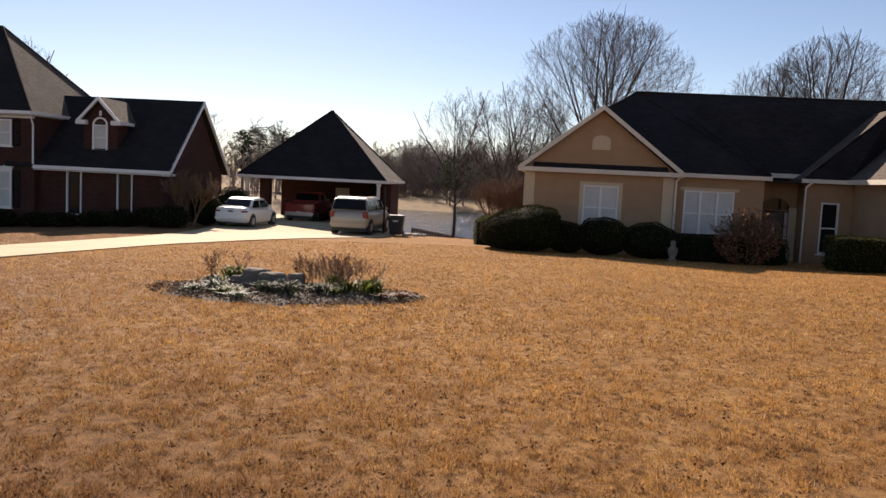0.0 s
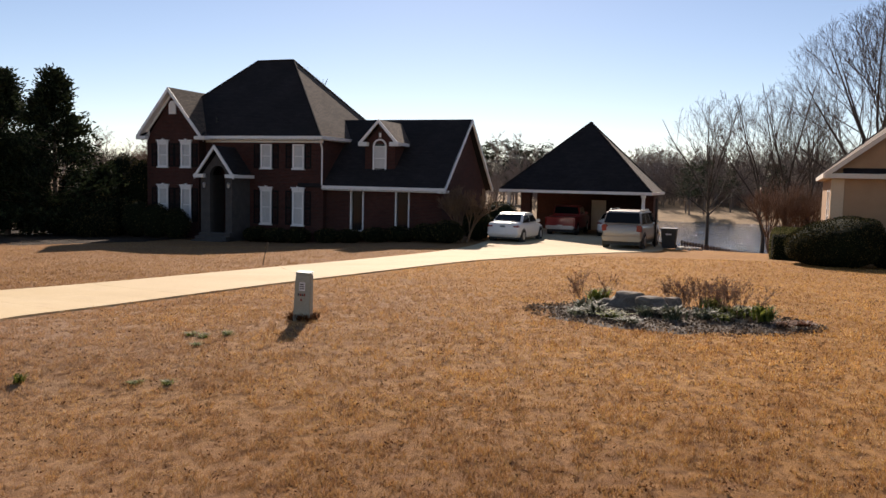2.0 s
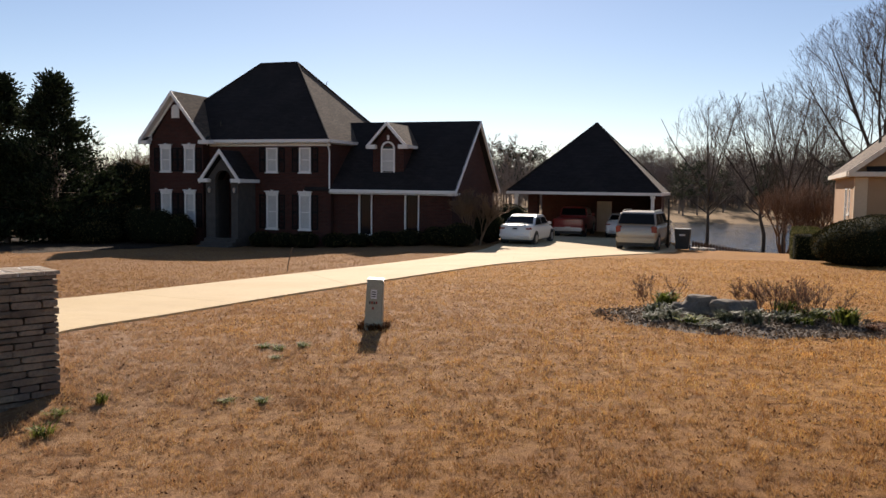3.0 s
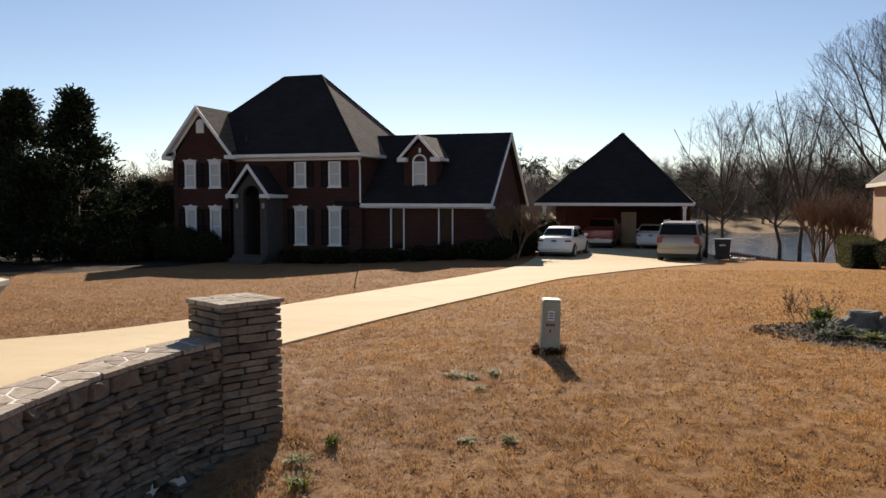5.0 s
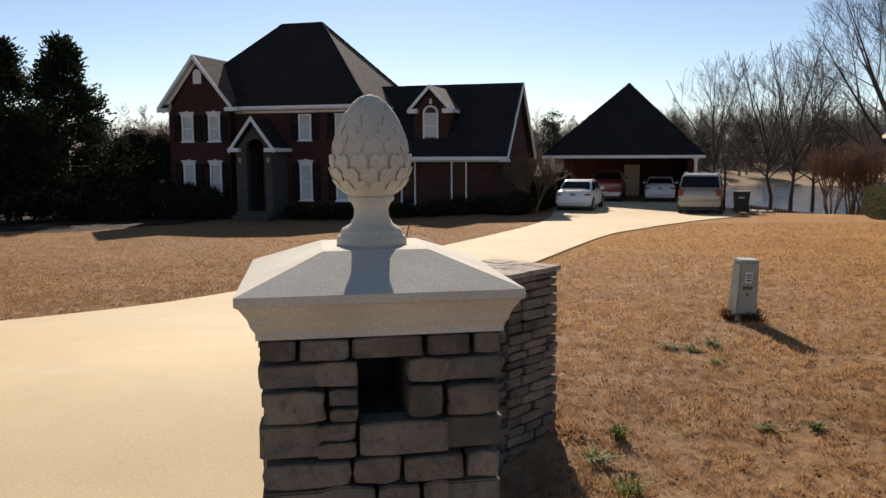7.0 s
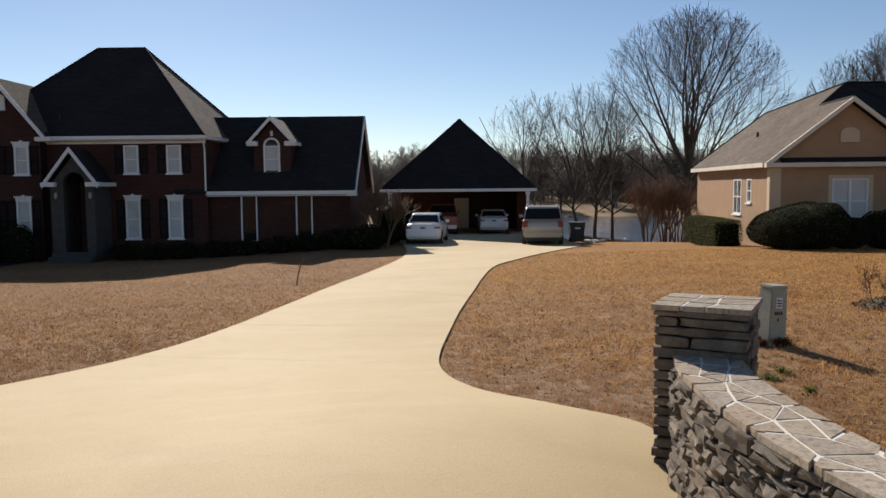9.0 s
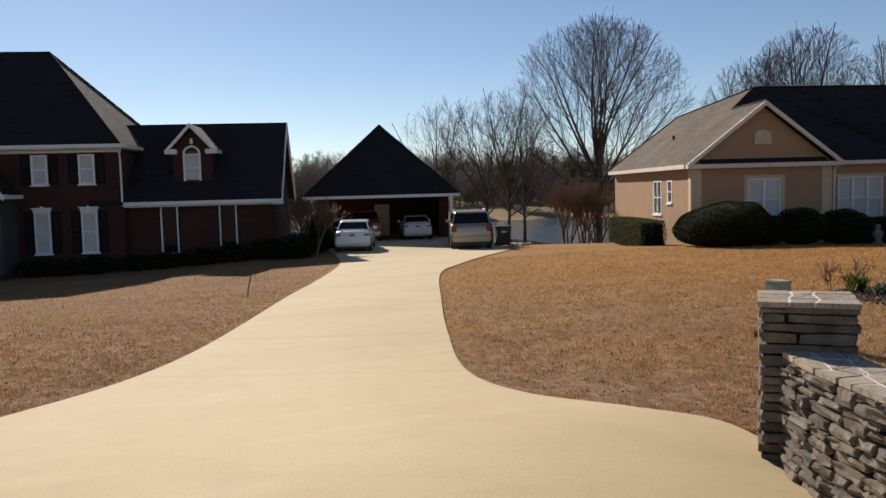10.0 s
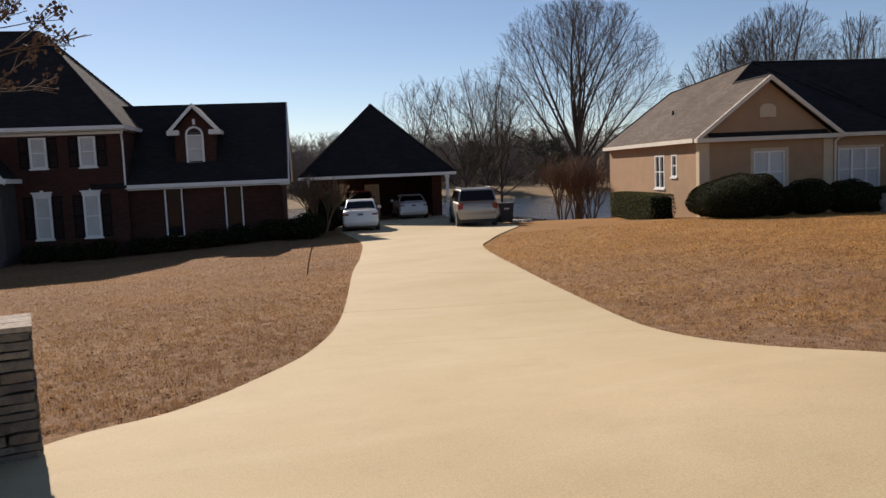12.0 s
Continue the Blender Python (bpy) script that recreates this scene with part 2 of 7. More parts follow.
LAWN, FIELD, BLADE, CONCRETE = lawn_material(), ground_material(), blade_material(), concrete_material()
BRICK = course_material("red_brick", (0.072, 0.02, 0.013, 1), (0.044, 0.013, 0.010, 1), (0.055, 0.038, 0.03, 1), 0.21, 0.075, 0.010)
# One roofing in two tones: dark for shaded planes, paler brown for sunlit slopes.
SHINGLE_DARK = course_material("shaded_shingle", (0.027, 0.023, 0.022, 1), (0.018, 0.015, 0.015, 1), (0.010, 0.009, 0.009, 1), 0.33, 0.13, 0.012, 0.95, 1.4)
SHINGLE_SUNLIT = course_material("sunlit_shingle", (0.15, 0.11, 0.08, 1), (0.10, 0.074, 0.054, 1), (0.045, 0.035, 0.027, 1), 0.33, 0.13, 0.012, 0.95, 1.4)
STUCCO = plain("tan_stucco", (0.325, 0.205, 0.118, 1), (0.38, 0.245, 0.142, 1), 1.5, 45, 0.9, 0.35, 0.006, spec=0.2)
STUCCO_TRIM = plain("pale_stucco_trim", (0.52, 0.40, 0.27, 1), (0.57, 0.45, 0.31, 1), 1.5, 45, 0.9, 0.3, 0.004, spec=0.2)
WHITE = plain("white_paint", (0.72, 0.70, 0.66, 1), (0.80, 0.78, 0.74, 1), 2, 40, 0.5, 0.1, 0.002)
CREAM = plain("cream_trim", (0.60, 0.52, 0.41, 1), (0.68, 0.60, 0.48, 1), 2, 40, 0.6, 0.1, 0.002)
BLIND = plain("closed_window_blind", (0.46, 0.45, 0.43, 1), (0.54, 0.53, 0.50, 1), 2, 30, 0.35, 0.05, 0.002)
SHUTTER = plain("black_shutter", (0.006, 0.006, 0.007, 1), (0.011, 0.011, 0.012, 1), 3, 40, 0.7, spec=0.15)
# Near-black paint standing in for unlit rooms behind the openings.
UNLIT_ROOM = plain("unlit_interior", (0.015, 0.014, 0.013, 1), (0.03, 0.027, 0.025, 1), 2, 20, 0.8)
GREY_STONE = plain("grey_porch_stucco", (0.05, 0.044, 0.04, 1), (0.075, 0.066, 0.058, 1), 3, 40, 0.9, 0.4, 0.006)
GLASS = glass_material()
DOOR_WOOD = plain("dark_door_wood", (0.05, 0.025, 0.018, 1), (0.075, 0.04, 0.025, 1), 4, 50, 0.4)
METAL_DARK = plain("dark_metal", (0.02, 0.02, 0.02, 1), (0.035, 0.033, 0.03, 1), 8, 60, 0.45, metal=0.6)
STONE = stone_material("stacked_fieldstone", [(0.0, (0.075, 0.062, 0.052, 1)), (0.3, (0.135, 0.11, 0.086, 1)), (0.55, (0.225, 0.185, 0.142, 1)), (0.8, (0.115, 0.10, 0.088, 1)), (1.0, (0.175, 0.13, 0.092, 1))])
FLAG = stone_material("flagstone", [(0.0, (0.34, 0.26, 0.185, 1)), (0.35, (0.46, 0.385, 0.295, 1)), (0.7, (0.36, 0.31, 0.26, 1)), (1.0, (0.42, 0.32, 0.23, 1))])
MORTAR = plain("pale_mortar", (0.62, 0.58, 0.51, 1), (0.72, 0.68, 0.60, 1), 6, 80, 0.9, 0.4, 0.004)
CORE = plain("dark_joint", (0.022, 0.018, 0.015, 1), (0.04, 0.034, 0.028, 1), 6, 60, 0.95)
THATCH = leaf_material("dead_thatch", [(0, (0.05, 0.022, 0.011, 1)), (0.7, (0.15, 0.066, 0.027, 1)), (1, (0.26, 0.125, 0.05, 1))], 0.15, 0.9)
LITTER = leaf_material("bark_litter", [(0, (0.05, 0.036, 0.024, 1)), (0.6, (0.16, 0.115, 0.078, 1)), (1, (0.33, 0.26, 0.19, 1))], 0.1, 0.95)
PINE = leaf_material("far_pine_needles", [(0, (0.02, 0.026, 0.016, 1)), (1, (0.07, 0.08, 0.05, 1))], 0.3, 0.9)
CAST = plain("cast_stone", (0.46, 0.42, 0.345, 1), (0.56, 0.52, 0.43, 1), 5, 160, 0.9, 0.35, 0.003, spec=0.2)
UTILITY = plain("grey_green_plastic", (0.25, 0.26, 0.205, 1), (0.33, 0.335, 0.265, 1), 3, 60, 0.55, 0.1, 0.002)
BARK_GREY = bark_material("grey_bark", (0.06, 0.048, 0.04, 1), (0.11, 0.09, 0.073, 1))
BARK_BROWN = bark_material("brown_bark", (0.10, 0.07, 0.05, 1), (0.17, 0.125, 0.09, 1))
BARK_TAN = bark_material("smooth_tan_bark", (0.15, 0.095, 0.056, 1), (0.23, 0.155, 0.098, 1), 0.8)
RED_TWIG = bark_material("reddish_twig", (0.13, 0.08, 0.055, 1), (0.20, 0.125, 0.085, 1))
SEED_HUSK = leaf_material("dry_seed_husk", [(0, (0.05, 0.032, 0.022, 1)), (1, (0.12, 0.075, 0.05, 1))], 0.15)
TWIG = bark_material("twig_bark", (0.065, 0.05, 0.042, 1), (0.11, 0.086, 0.07, 1))
# Paler than TWIG: distance haze over the far woods is mixed into this colour.
HAZY_TWIG = bark_material("hazy_far_twig", (0.21, 0.165, 0.135, 1), (0.29, 0.235, 0.19, 1))
EVERGREEN = leaf_material("evergreen_needles", [(0, (0.008, 0.012, 0.006, 1)), (0.6, (0.02, 0.03, 0.013, 1)), (1, (0.055, 0.068, 0.03, 1))], 0.15, 0.8)
# Shade between the leaves, given as a near-black green to the shrub hulls.
LEAF_CORE = plain("shaded_inner_foliage", (0.006, 0.009, 0.004, 1), (0.014, 0.018, 0.008, 1), 8, 60, 0.95, spec=0.05)
HEDGE_LEAF = leaf_material("hedge_leaf", [(0, (0.006, 0.008, 0.004, 1)), (0.5, (0.018, 0.021, 0.008, 1)), (0.85, (0.06, 0.055, 0.02, 1)), (1, (0.17, 0.125, 0.05, 1))], 0.15, 0.9)
# Lighter version of the hedge leaf; sun on the box hedges is coloured in.
SUNLIT_LEAF = leaf_material("sunlit_hedge_leaf", [(0, (0.02, 0.025, 0.008, 1)), (0.5, (0.06, 0.065, 0.02, 1)), (0.85, (0.13, 0.125, 0.045, 1)), (1, (0.24, 0.20, 0.09, 1))], 0.25, 0.7)
DRY_LEAF = leaf_material("dry_leaf", [(0, (0.10, 0.035, 0.022, 1)), (0.5, (0.20, 0.09, 0.05, 1)), (1, (0.34, 0.20, 0.11, 1))], 0.3)
PERENNIAL = leaf_material("green_perennial", [(0, (0.035, 0.05, 0.012, 1)), (0.5, (0.12, 0.15, 0.025, 1)), (1, (0.32, 0.33, 0.07, 1))], 0.4)
GREY_LEAF = leaf_material("grey_green_leaf", [(0, (0.05, 0.06, 0.035, 1)), (0.6, (0.13, 0.14, 0.08, 1)), (1, (0.34, 0.34, 0.24, 1))], 0.25)
MULCH = plain("grey_gravel_mulch", (0.07, 0.055, 0.042, 1), (0.165, 0.135, 0.105, 1), 5, 70, 0.95, 0.9, 0.02, world_space=True)
# Near-black because the shade under the evergreens is part of this litter colour.
SHADED_LITTER = plain("shaded_leaf_litter", (0.022, 0.016, 0.011, 1), (0.05, 0.036, 0.024, 1), 1.2, 30, 0.95, 0.9, 0.03, world_space=True, spec=0.1)
ROCK = stone_material("bed_rock", [(0, (0.12, 0.105, 0.088, 1)), (1, (0.19, 0.165, 0.138, 1))])
WATER = water_material()
CAR_WHITE = paint_material("white_car_paint", (0.78, 0.78, 0.76, 1))
CAR_SILVER = paint_material("champagne_car_paint", (0.38, 0.335, 0.275, 1), 0.35, 0.5, 0.4)
CAR_RED = paint_material("red_truck_paint", (0.30, 0.02, 0.02, 1))
CAR_GLASS = glass_material("car_glass", (0.008, 0.009, 0.010, 1), 0.2)
TYRE = plain("tyre_rubber", (0.015, 0.015, 0.015, 1), (0.025, 0.025, 0.025, 1), 10, 60, 0.85)
RIM = plain("alloy_rim", (0.45, 0.45, 0.45, 1), (0.55, 0.55, 0.55, 1), 6, 40, 0.35, metal=0.8)
TAIL_RED = plain("red_lamp_glass", (0.17, 0.010, 0.009, 1), (0.24, 0.016, 0.012, 1), 6, 40, 0.2)
PLATE = plain("number_plate", (0.55, 0.57, 0.58, 1), (0.65, 0.66, 0.66, 1), 6, 40, 0.4)
PLASTIC_BLACK = plain("black_plastic", (0.02, 0.022, 0.021, 1), (0.035, 0.037, 0.036, 1), 5, 60, 0.5)

# ---- mesh helpers ----


def link_mesh(name, bm, material, parent=None, label="", smooth=False):
    me = bpy.data.meshes.new(name)
    bmesh.ops.recalc_face_normals(bm, faces=bm.faces)
    bm.to_mesh(me)
    bm.free()
    me.materials.append(material)
    if smooth:
        me.polygons.foreach_set("use_smooth", [True] * len(me.polygons))
    ob = new(name, me)
    if parent is not None:
        ob.parent = parent
    if label:
        tagged(ob, label=label)
    return ob


SPLIT = {"wall", "garage_wall", "inner_wall", "eave_trim", "rake_board", "roof", "return_roof", "corner_trim", "porch_roof", "porch_trim", "dormer_roof", "dormer_trim", "ridge_cap", "core", "back_wall", "fascia", "door_handle"}


def part(name, bm, material, parent, label="", smooth=False):
    """One mesh under a thing; where the name is in SPLIT, each separate piece becomes a mesh of its own."""
    if name not in SPLIT:
        return link_mesh(name, bm, material, parent, label, smooth)
    todo, first = set(bm.verts), None
    while todo:
        stack = [todo.pop()]
        piece = set(stack)
        while stack:
            for e in stack.pop().link_edges:
                for v in e.verts:
                    if v not in piece:
                        piece.add(v)
                        stack.append(v)
        todo -= piece
        out = bmesh.new()
        index = {v: out.verts.new(v.co) for v in bm.verts if v in piece}
        for f in bm.faces:
            if f.verts[0] in piece:
                out.faces.new([index[v] for v in f.verts])
        ob = link_mesh(name, out, material, parent, label, smooth)
        first = first or ob
    bm.free()
    return first


def arrays(name, verts, faces, material, parent=None, label="", smooth=False):
    me = bpy.data.meshes.new(name)
    me.from_pydata(verts, [], faces)
    me.materials.append(material)
    if smooth:
        me.polygons.foreach_set("use_smooth", [True] * len(me.polygons))
    ob = new(name, me)
    if parent is not None:
        ob.parent = parent
    if label:
        tagged(ob, label=label)
    return ob


def thing(name, m, label, category, group="", kind=""):
    ob = new(name)
    ob.empty_display_size = 0.2
    ob.matrix_world = m
    return tagged(ob, label, category, group, kind)


def box(bm, x0, x1, y0, y1, z0, z1, bevel=0.0):
    r = bmesh.ops.create_cube(bm, size=1, matrix=Matrix.Translation(((x0 + x1) / 2, (y0 + y1) / 2, (z0 + z1) / 2)) @ Matrix.Diagonal((abs(x1 - x0), abs(y1 - y0), abs(z1 - z0), 1)))
    if bevel:
        edges = {e for v in r["verts"] for e in v.link_edges}
        bmesh.ops.bevel(bm, geom=list(edges), offset=bevel, segments=2, affect="EDGES")
    return bm


def prism(bm, pts, vec):
    """A flat polygon pushed along vec."""
    a = [bm.verts.new(p) for p in pts]
    b = [bm.verts.new(Vector(p) + Vector(vec)) for p in pts]
    bm.faces.new(a)
    bm.faces.new(list(reversed(b)))
    n = len(a)
    for i in range(n):
        bm.faces.new((a[i], b[i], b[(i + 1) % n], a[(i + 1) % n]))
    return bm


def tube(bm, p, q, r0, r1, sides=8):
    p, q = Vector(p), Vector(q)
    d = q - p
    m = Matrix.Translation((p + q) / 2) @ d.to_track_quat("Z", "Y").to_matrix().to_4x4()
    bmesh.ops.create_cone(bm, cap_ends=True, segments=sides, radius1=r0, radius2=r1, depth=d.length, matrix=m)
    return bm


def lathe(bm, profile, sides=32, at=(0, 0, 0)):
    rings = []
    for r, z in profile:
        rings.append([bm.verts.new((at[0] + r * math.cos(2 * math.pi * i / sides), at[1] + r * math.sin(2 * math.pi * i / sides), at[2] + z)) for i in range(sides)])
    for a, b in zip(rings, rings[1:]):
        for i in range(sides):
            bm.faces.new((a[i], a[(i + 1) % sides], b[(i + 1) % sides], b[i]))
    bm.faces.new(list(reversed(rings[0])))
    bm.faces.new(rings[-1])
    return bm


def wall_with_openings(bm, u0, u1, z0, z1, v0, v1, holes, along="x"):
    """A thick wall from u0 to u1, in one piece, with rectangular holes (ua, ub, za, zb) through it."""
    us = sorted({u0, u1, *[h[i] for h in holes for i in (0, 1)]})
    zs = sorted({z0, z1, *[min(max(h[i], z0), z1) for h in holes for i in (2, 3)]})
    grid = {}

    def vert(i, k, v):
        key = (i, k, v)
        if key not in grid:
            grid[key] = bm.verts.new((us[i], v, zs[k]) if along == "x" else (v, us[i], zs[k]))
        return grid[key]

    def solid(i, k):
        if not (0 <= i < len(us) - 1 and 0 <= k < len(zs) - 1):
            return False
        cu, cz = (us[i] + us[i + 1]) / 2, (zs[k] + zs[k + 1]) / 2
        return not any(h[0] < cu < h[1] and h[2] < cz < h[3] for h in holes)

    for i in range(len(us) - 1):
        for k in range(len(zs) - 1):
            if not solid(i, k):
                continue
            for v in (v0, v1):
                bm.faces.new((vert(i, k, v), vert(i + 1, k, v), vert(i + 1, k + 1, v), vert(i, k + 1, v)))
            for di, dk, a, b in ((-1, 0, (i, k), (i, k + 1)), (1, 0, (i + 1, k), (i + 1, k + 1)), (0, -1, (i, k), (i + 1, k)), (0, 1, (i, k + 1), (i + 1, k + 1))):
                if not solid(i + di, k + dk):
                    bm.faces.new((vert(*a, v0), vert(*b, v0), vert(*b, v1), vert(*a, v1)))
    return bm


# ---- the ground ----
CONTROL = [(-1.5, 5.7, -0.03), (-7.4, 7.1, -0.13), (-8.0, 6.0, -0.2), (-8.35, 4.8, -0.22), (-8.0, 3, -0.15), (-9.8, 5, 0.13), (-9.6, 6.6, 0.08),
           (-10.5, 3.5, 0.15), (-13, 4, 0.1), (-16.0, 7.4, -0.07), (-17.2, 6, -0.03), (-12.7, 8, -0.08), (-10.2, 10.2, -0.17), (-9.3, 8.0, -0.05),
           (-13.3, 20.9, -0.65), (-0.5, 12.5, -0.1), (-6.7, 9.7, -0.03), (2.3, 30.6, -0.64), (-10, 40.5, -0.97), (-4.4, 40.7, -1.12), (-3.7, 46.6, -1.05),
           (-10, 47, -1.05), (-20, 38, -1.45), (-30, 37, -1.5), (-1, -1, 0.05), (8, 3, 0.05), (9, 13, 0), (10, 26, -0.55),
           (16, 28, -0.6), (20, 10, 0), (-24, 10, -0.45), (-24, 22, -1.0), (-36, 25, -1.4), (4, 44, -1.3), (14, 44, -1.3),
           (-20, 55, -1.7), (-40, 8, -0.8), (3, 21, -0.3), (-17.5, 10, -0.25)]
_P = np.array(CONTROL)


def _u(r2):
    return np.where(r2 > 0, 0.5 * r2 * np.log(np.maximum(r2, 1e-9)), 0)


_n = len(_P)
_A = np.zeros((_n + 3, _n + 3))
_A[:_n, :_n] = _u(((_P[:, None, :2] - _P[None, :, :2]) ** 2).sum(-1)) + 0.05 * np.eye(_n)
_A[:_n, _n], _A[:_n, _n + 1:] = 1, _P[:, :2]
_A[_n:, :_n] = _A[:_n, _n:].T
_W = np.linalg.solve(_A, np.concatenate([_P[:, 2], [0, 0, 0]]))
WATER_Z = -3.8


def sstep(a, b, x):
    t = np.clip((x - a) / (b - a), 0, 1)
    return t * t * (3 - 2 * t)


def ground_z(x, y):
    """Height of the ground: a lawn that falls gently to the houses, then a bank down to the pond and a far field."""
    x, y = np.asarray(x, float), np.asarray(y, float)
    cx, cy = np.clip(x, -45, 26), np.clip(y, -12, 58)
    r2 = (cx[..., None] - _P[:, 0]) ** 2 + (cy[..., None] - _P[:, 1]) ** 2
    z = _u(r2) @ _W[:_n] + _W[_n] + _W[_n + 1] * cx + _W[_n + 2] * cy
    z = np.clip(z, -1.9, 0.4)
    shore = 79 + 3 * np.sin(x * 0.08) - 0.06 * x
    east = sstep(-22, -8, x)
    crest = 47 - 5 * sstep(-2.5, -0.5, x)
    drop = np.clip((y - crest) / (shore - crest), 0, 1) ** 0.85
    z = z - 0.55 * np.exp(-((x + 8.66) / 0.20) ** 2 - ((y - 4.95) / 0.75) ** 2)
    z = z * (1 - east * drop) + (WATER_Z - 0.25) * east * drop
    bed = east * sstep(0, 8, y - shore) * (1 - sstep(128, 142, y + 4 * np.sin(x * 0.05)))
    z = z - bed * 1.5
    bank = sstep(128, 139, y + 3 * np.sin(x * 0.05)) * 0.9 + sstep(136, 280, y) * (8.4 + 0.8 * np.sin(x * 0.02))
    z = z + bank * east
    return z


def gz(x, y):
    return float(ground_z(x, y))


def axis(lo, hi, step, far):
    pts = list(np.arange(lo, hi + 1e-6, step))
    d, a, b = step, lo, hi
    while b < far:
        d *= 1.25
        a, b = a - d, b + d
        pts = [a] + pts + [b]
    return np.array(pts)


xs, ys = axis(-34, 24, 0.4, 2500), axis(-8, 60, 0.4, 2500)
X, Y = np.meshgrid(xs, ys)
Z = ground_z(X, Y)
vs = np.stack([X.ravel(), Y.ravel(), Z.ravel()], 1)
nx = len(xs)
idx = np.arange(len(ys) * nx).reshape(len(ys), nx)
quads = np.stack([idx[:-1, :-1], idx[:-1, 1:], idx[1:, 1:], idx[1:, :-1]], -1).reshape(-1, 4)
ground = arrays("ground", vs.tolist(), quads.tolist(), LAWN, smooth=True)
ground.data.materials.append(FIELD)
mid = vs[quads].mean(1)
ground.data.polygons.foreach_set("material_index", ((mid[:, 1] > 52) | (mid[:, 0] < -36)).astype(int))
tagged(ground, "dormant tan lawn sloping gently towards the houses", "lawn", kind="structure")

bm = bmesh.new()
box(bm, -60, 400, 60, 200, WATER_Z - 0.02, WATER_Z)
water = link_mesh("water", bm, WATER)
tagged(water, "rippled blue-grey pond reflecting the sky", "pond", kind="structure")

# ---- driveway ----


def spline(pts, s):
    """A smooth curve through pts; s from 0 to 1."""
    n = len(pts) - 1
    f = min(max(s, 0), 1) * n
    i = min(int(f), n - 1)
    t = f - i
    p = [Vector(pts[max(0, min(n, j))]) for j in (i - 1, i, i + 1, i + 2)]
    return 0.5 * ((2 * p[1]) + (p[2] - p[0]) * t + (2 * p[0] - 5 * p[1] + 4 * p[2] - p[3]) * t * t + (3 * p[1] - p[0] - 3 * p[2] + p[3]) * t ** 3)


LEFT_EDGE = [(-20.0, -1.5), (-18.4, 4.6), (-17.0, 6.0), (-15.96, 7.6), (-15.2, 8.2), (-14.6, 9.15), (-13.9, 10.75), (-13.3, 13.4), (-12.3, 20.2), (-11.55, 24.5), (-10.55, 31.7), (-10.5, 38.0), (-11.2, 46.9)]
RIGHT_EDGE = [(-8.9, -1.5), (-8.98, 4.4), (-8.9, 5.8), (-8.95, 6.75), (-9.5, 7.2), (-10.1, 8.0), (-10.33, 9.5), (-10.02, 12.2), (-9.4, 16.2), (-8.05, 23.8), (-6.6, 27.6), (-2.2, 38.0), (-2.4, 46.9)]
driveway = thing("driveway", Matrix(), "pale cream concrete driveway flaring at its mouth", "driveway", kind="structure")


def drive_panel(s0, s1, rows, cols=14):
    verts, faces = [], []
    for i in range(rows + 1):
        s = s0 + (s1 - s0) * i / rows
        a, b = spline(LEFT_EDGE, s), spline(RIGHT_EDGE, s)
        for j in range(cols + 1):
            p = a.lerp(b, j / cols)
            z = gz(p.x, p.y)
            verts.append((p.x, p.y, z + 0.035))
    for i in range(rows):
        for j in range(cols):
            k = i * (cols + 1) + j
            faces.append((k, k + 1, k + cols + 2, k + cols + 1))
    top = len(verts)
    ring = [j for j in range(cols + 1)] + [i * (cols + 1) + cols for i in range(1, rows + 1)] + [rows * (cols + 1) + j for j in range(cols - 1, -1, -1)] + [i * (cols + 1) for i in range(rows - 1, 0, -1)]
    m = len(ring)
    for drop in (0.0, 0.14):
        for k in ring:
            x, y, z = verts[k]
            verts.append((x, y, z - drop))
    for i in range(m):
        faces.append((top + i, top + m + i, top + m + (i + 1) % m, top + (i + 1) % m))
    arrays("concrete_panel", verts, faces, CONCRETE, driveway, smooth=True)


JOINTS = [0.0, 0.50, 0.585, 0.665, 0.745, 0.83, 0.92, 1.0]
for s0, s1 in zip(JOINTS, JOINTS[1:]):
    drive_panel(s0 + 0.0001, s1 - 0.0001, max(6, int((s1 - s0) * 130)))

# ---- houses ----


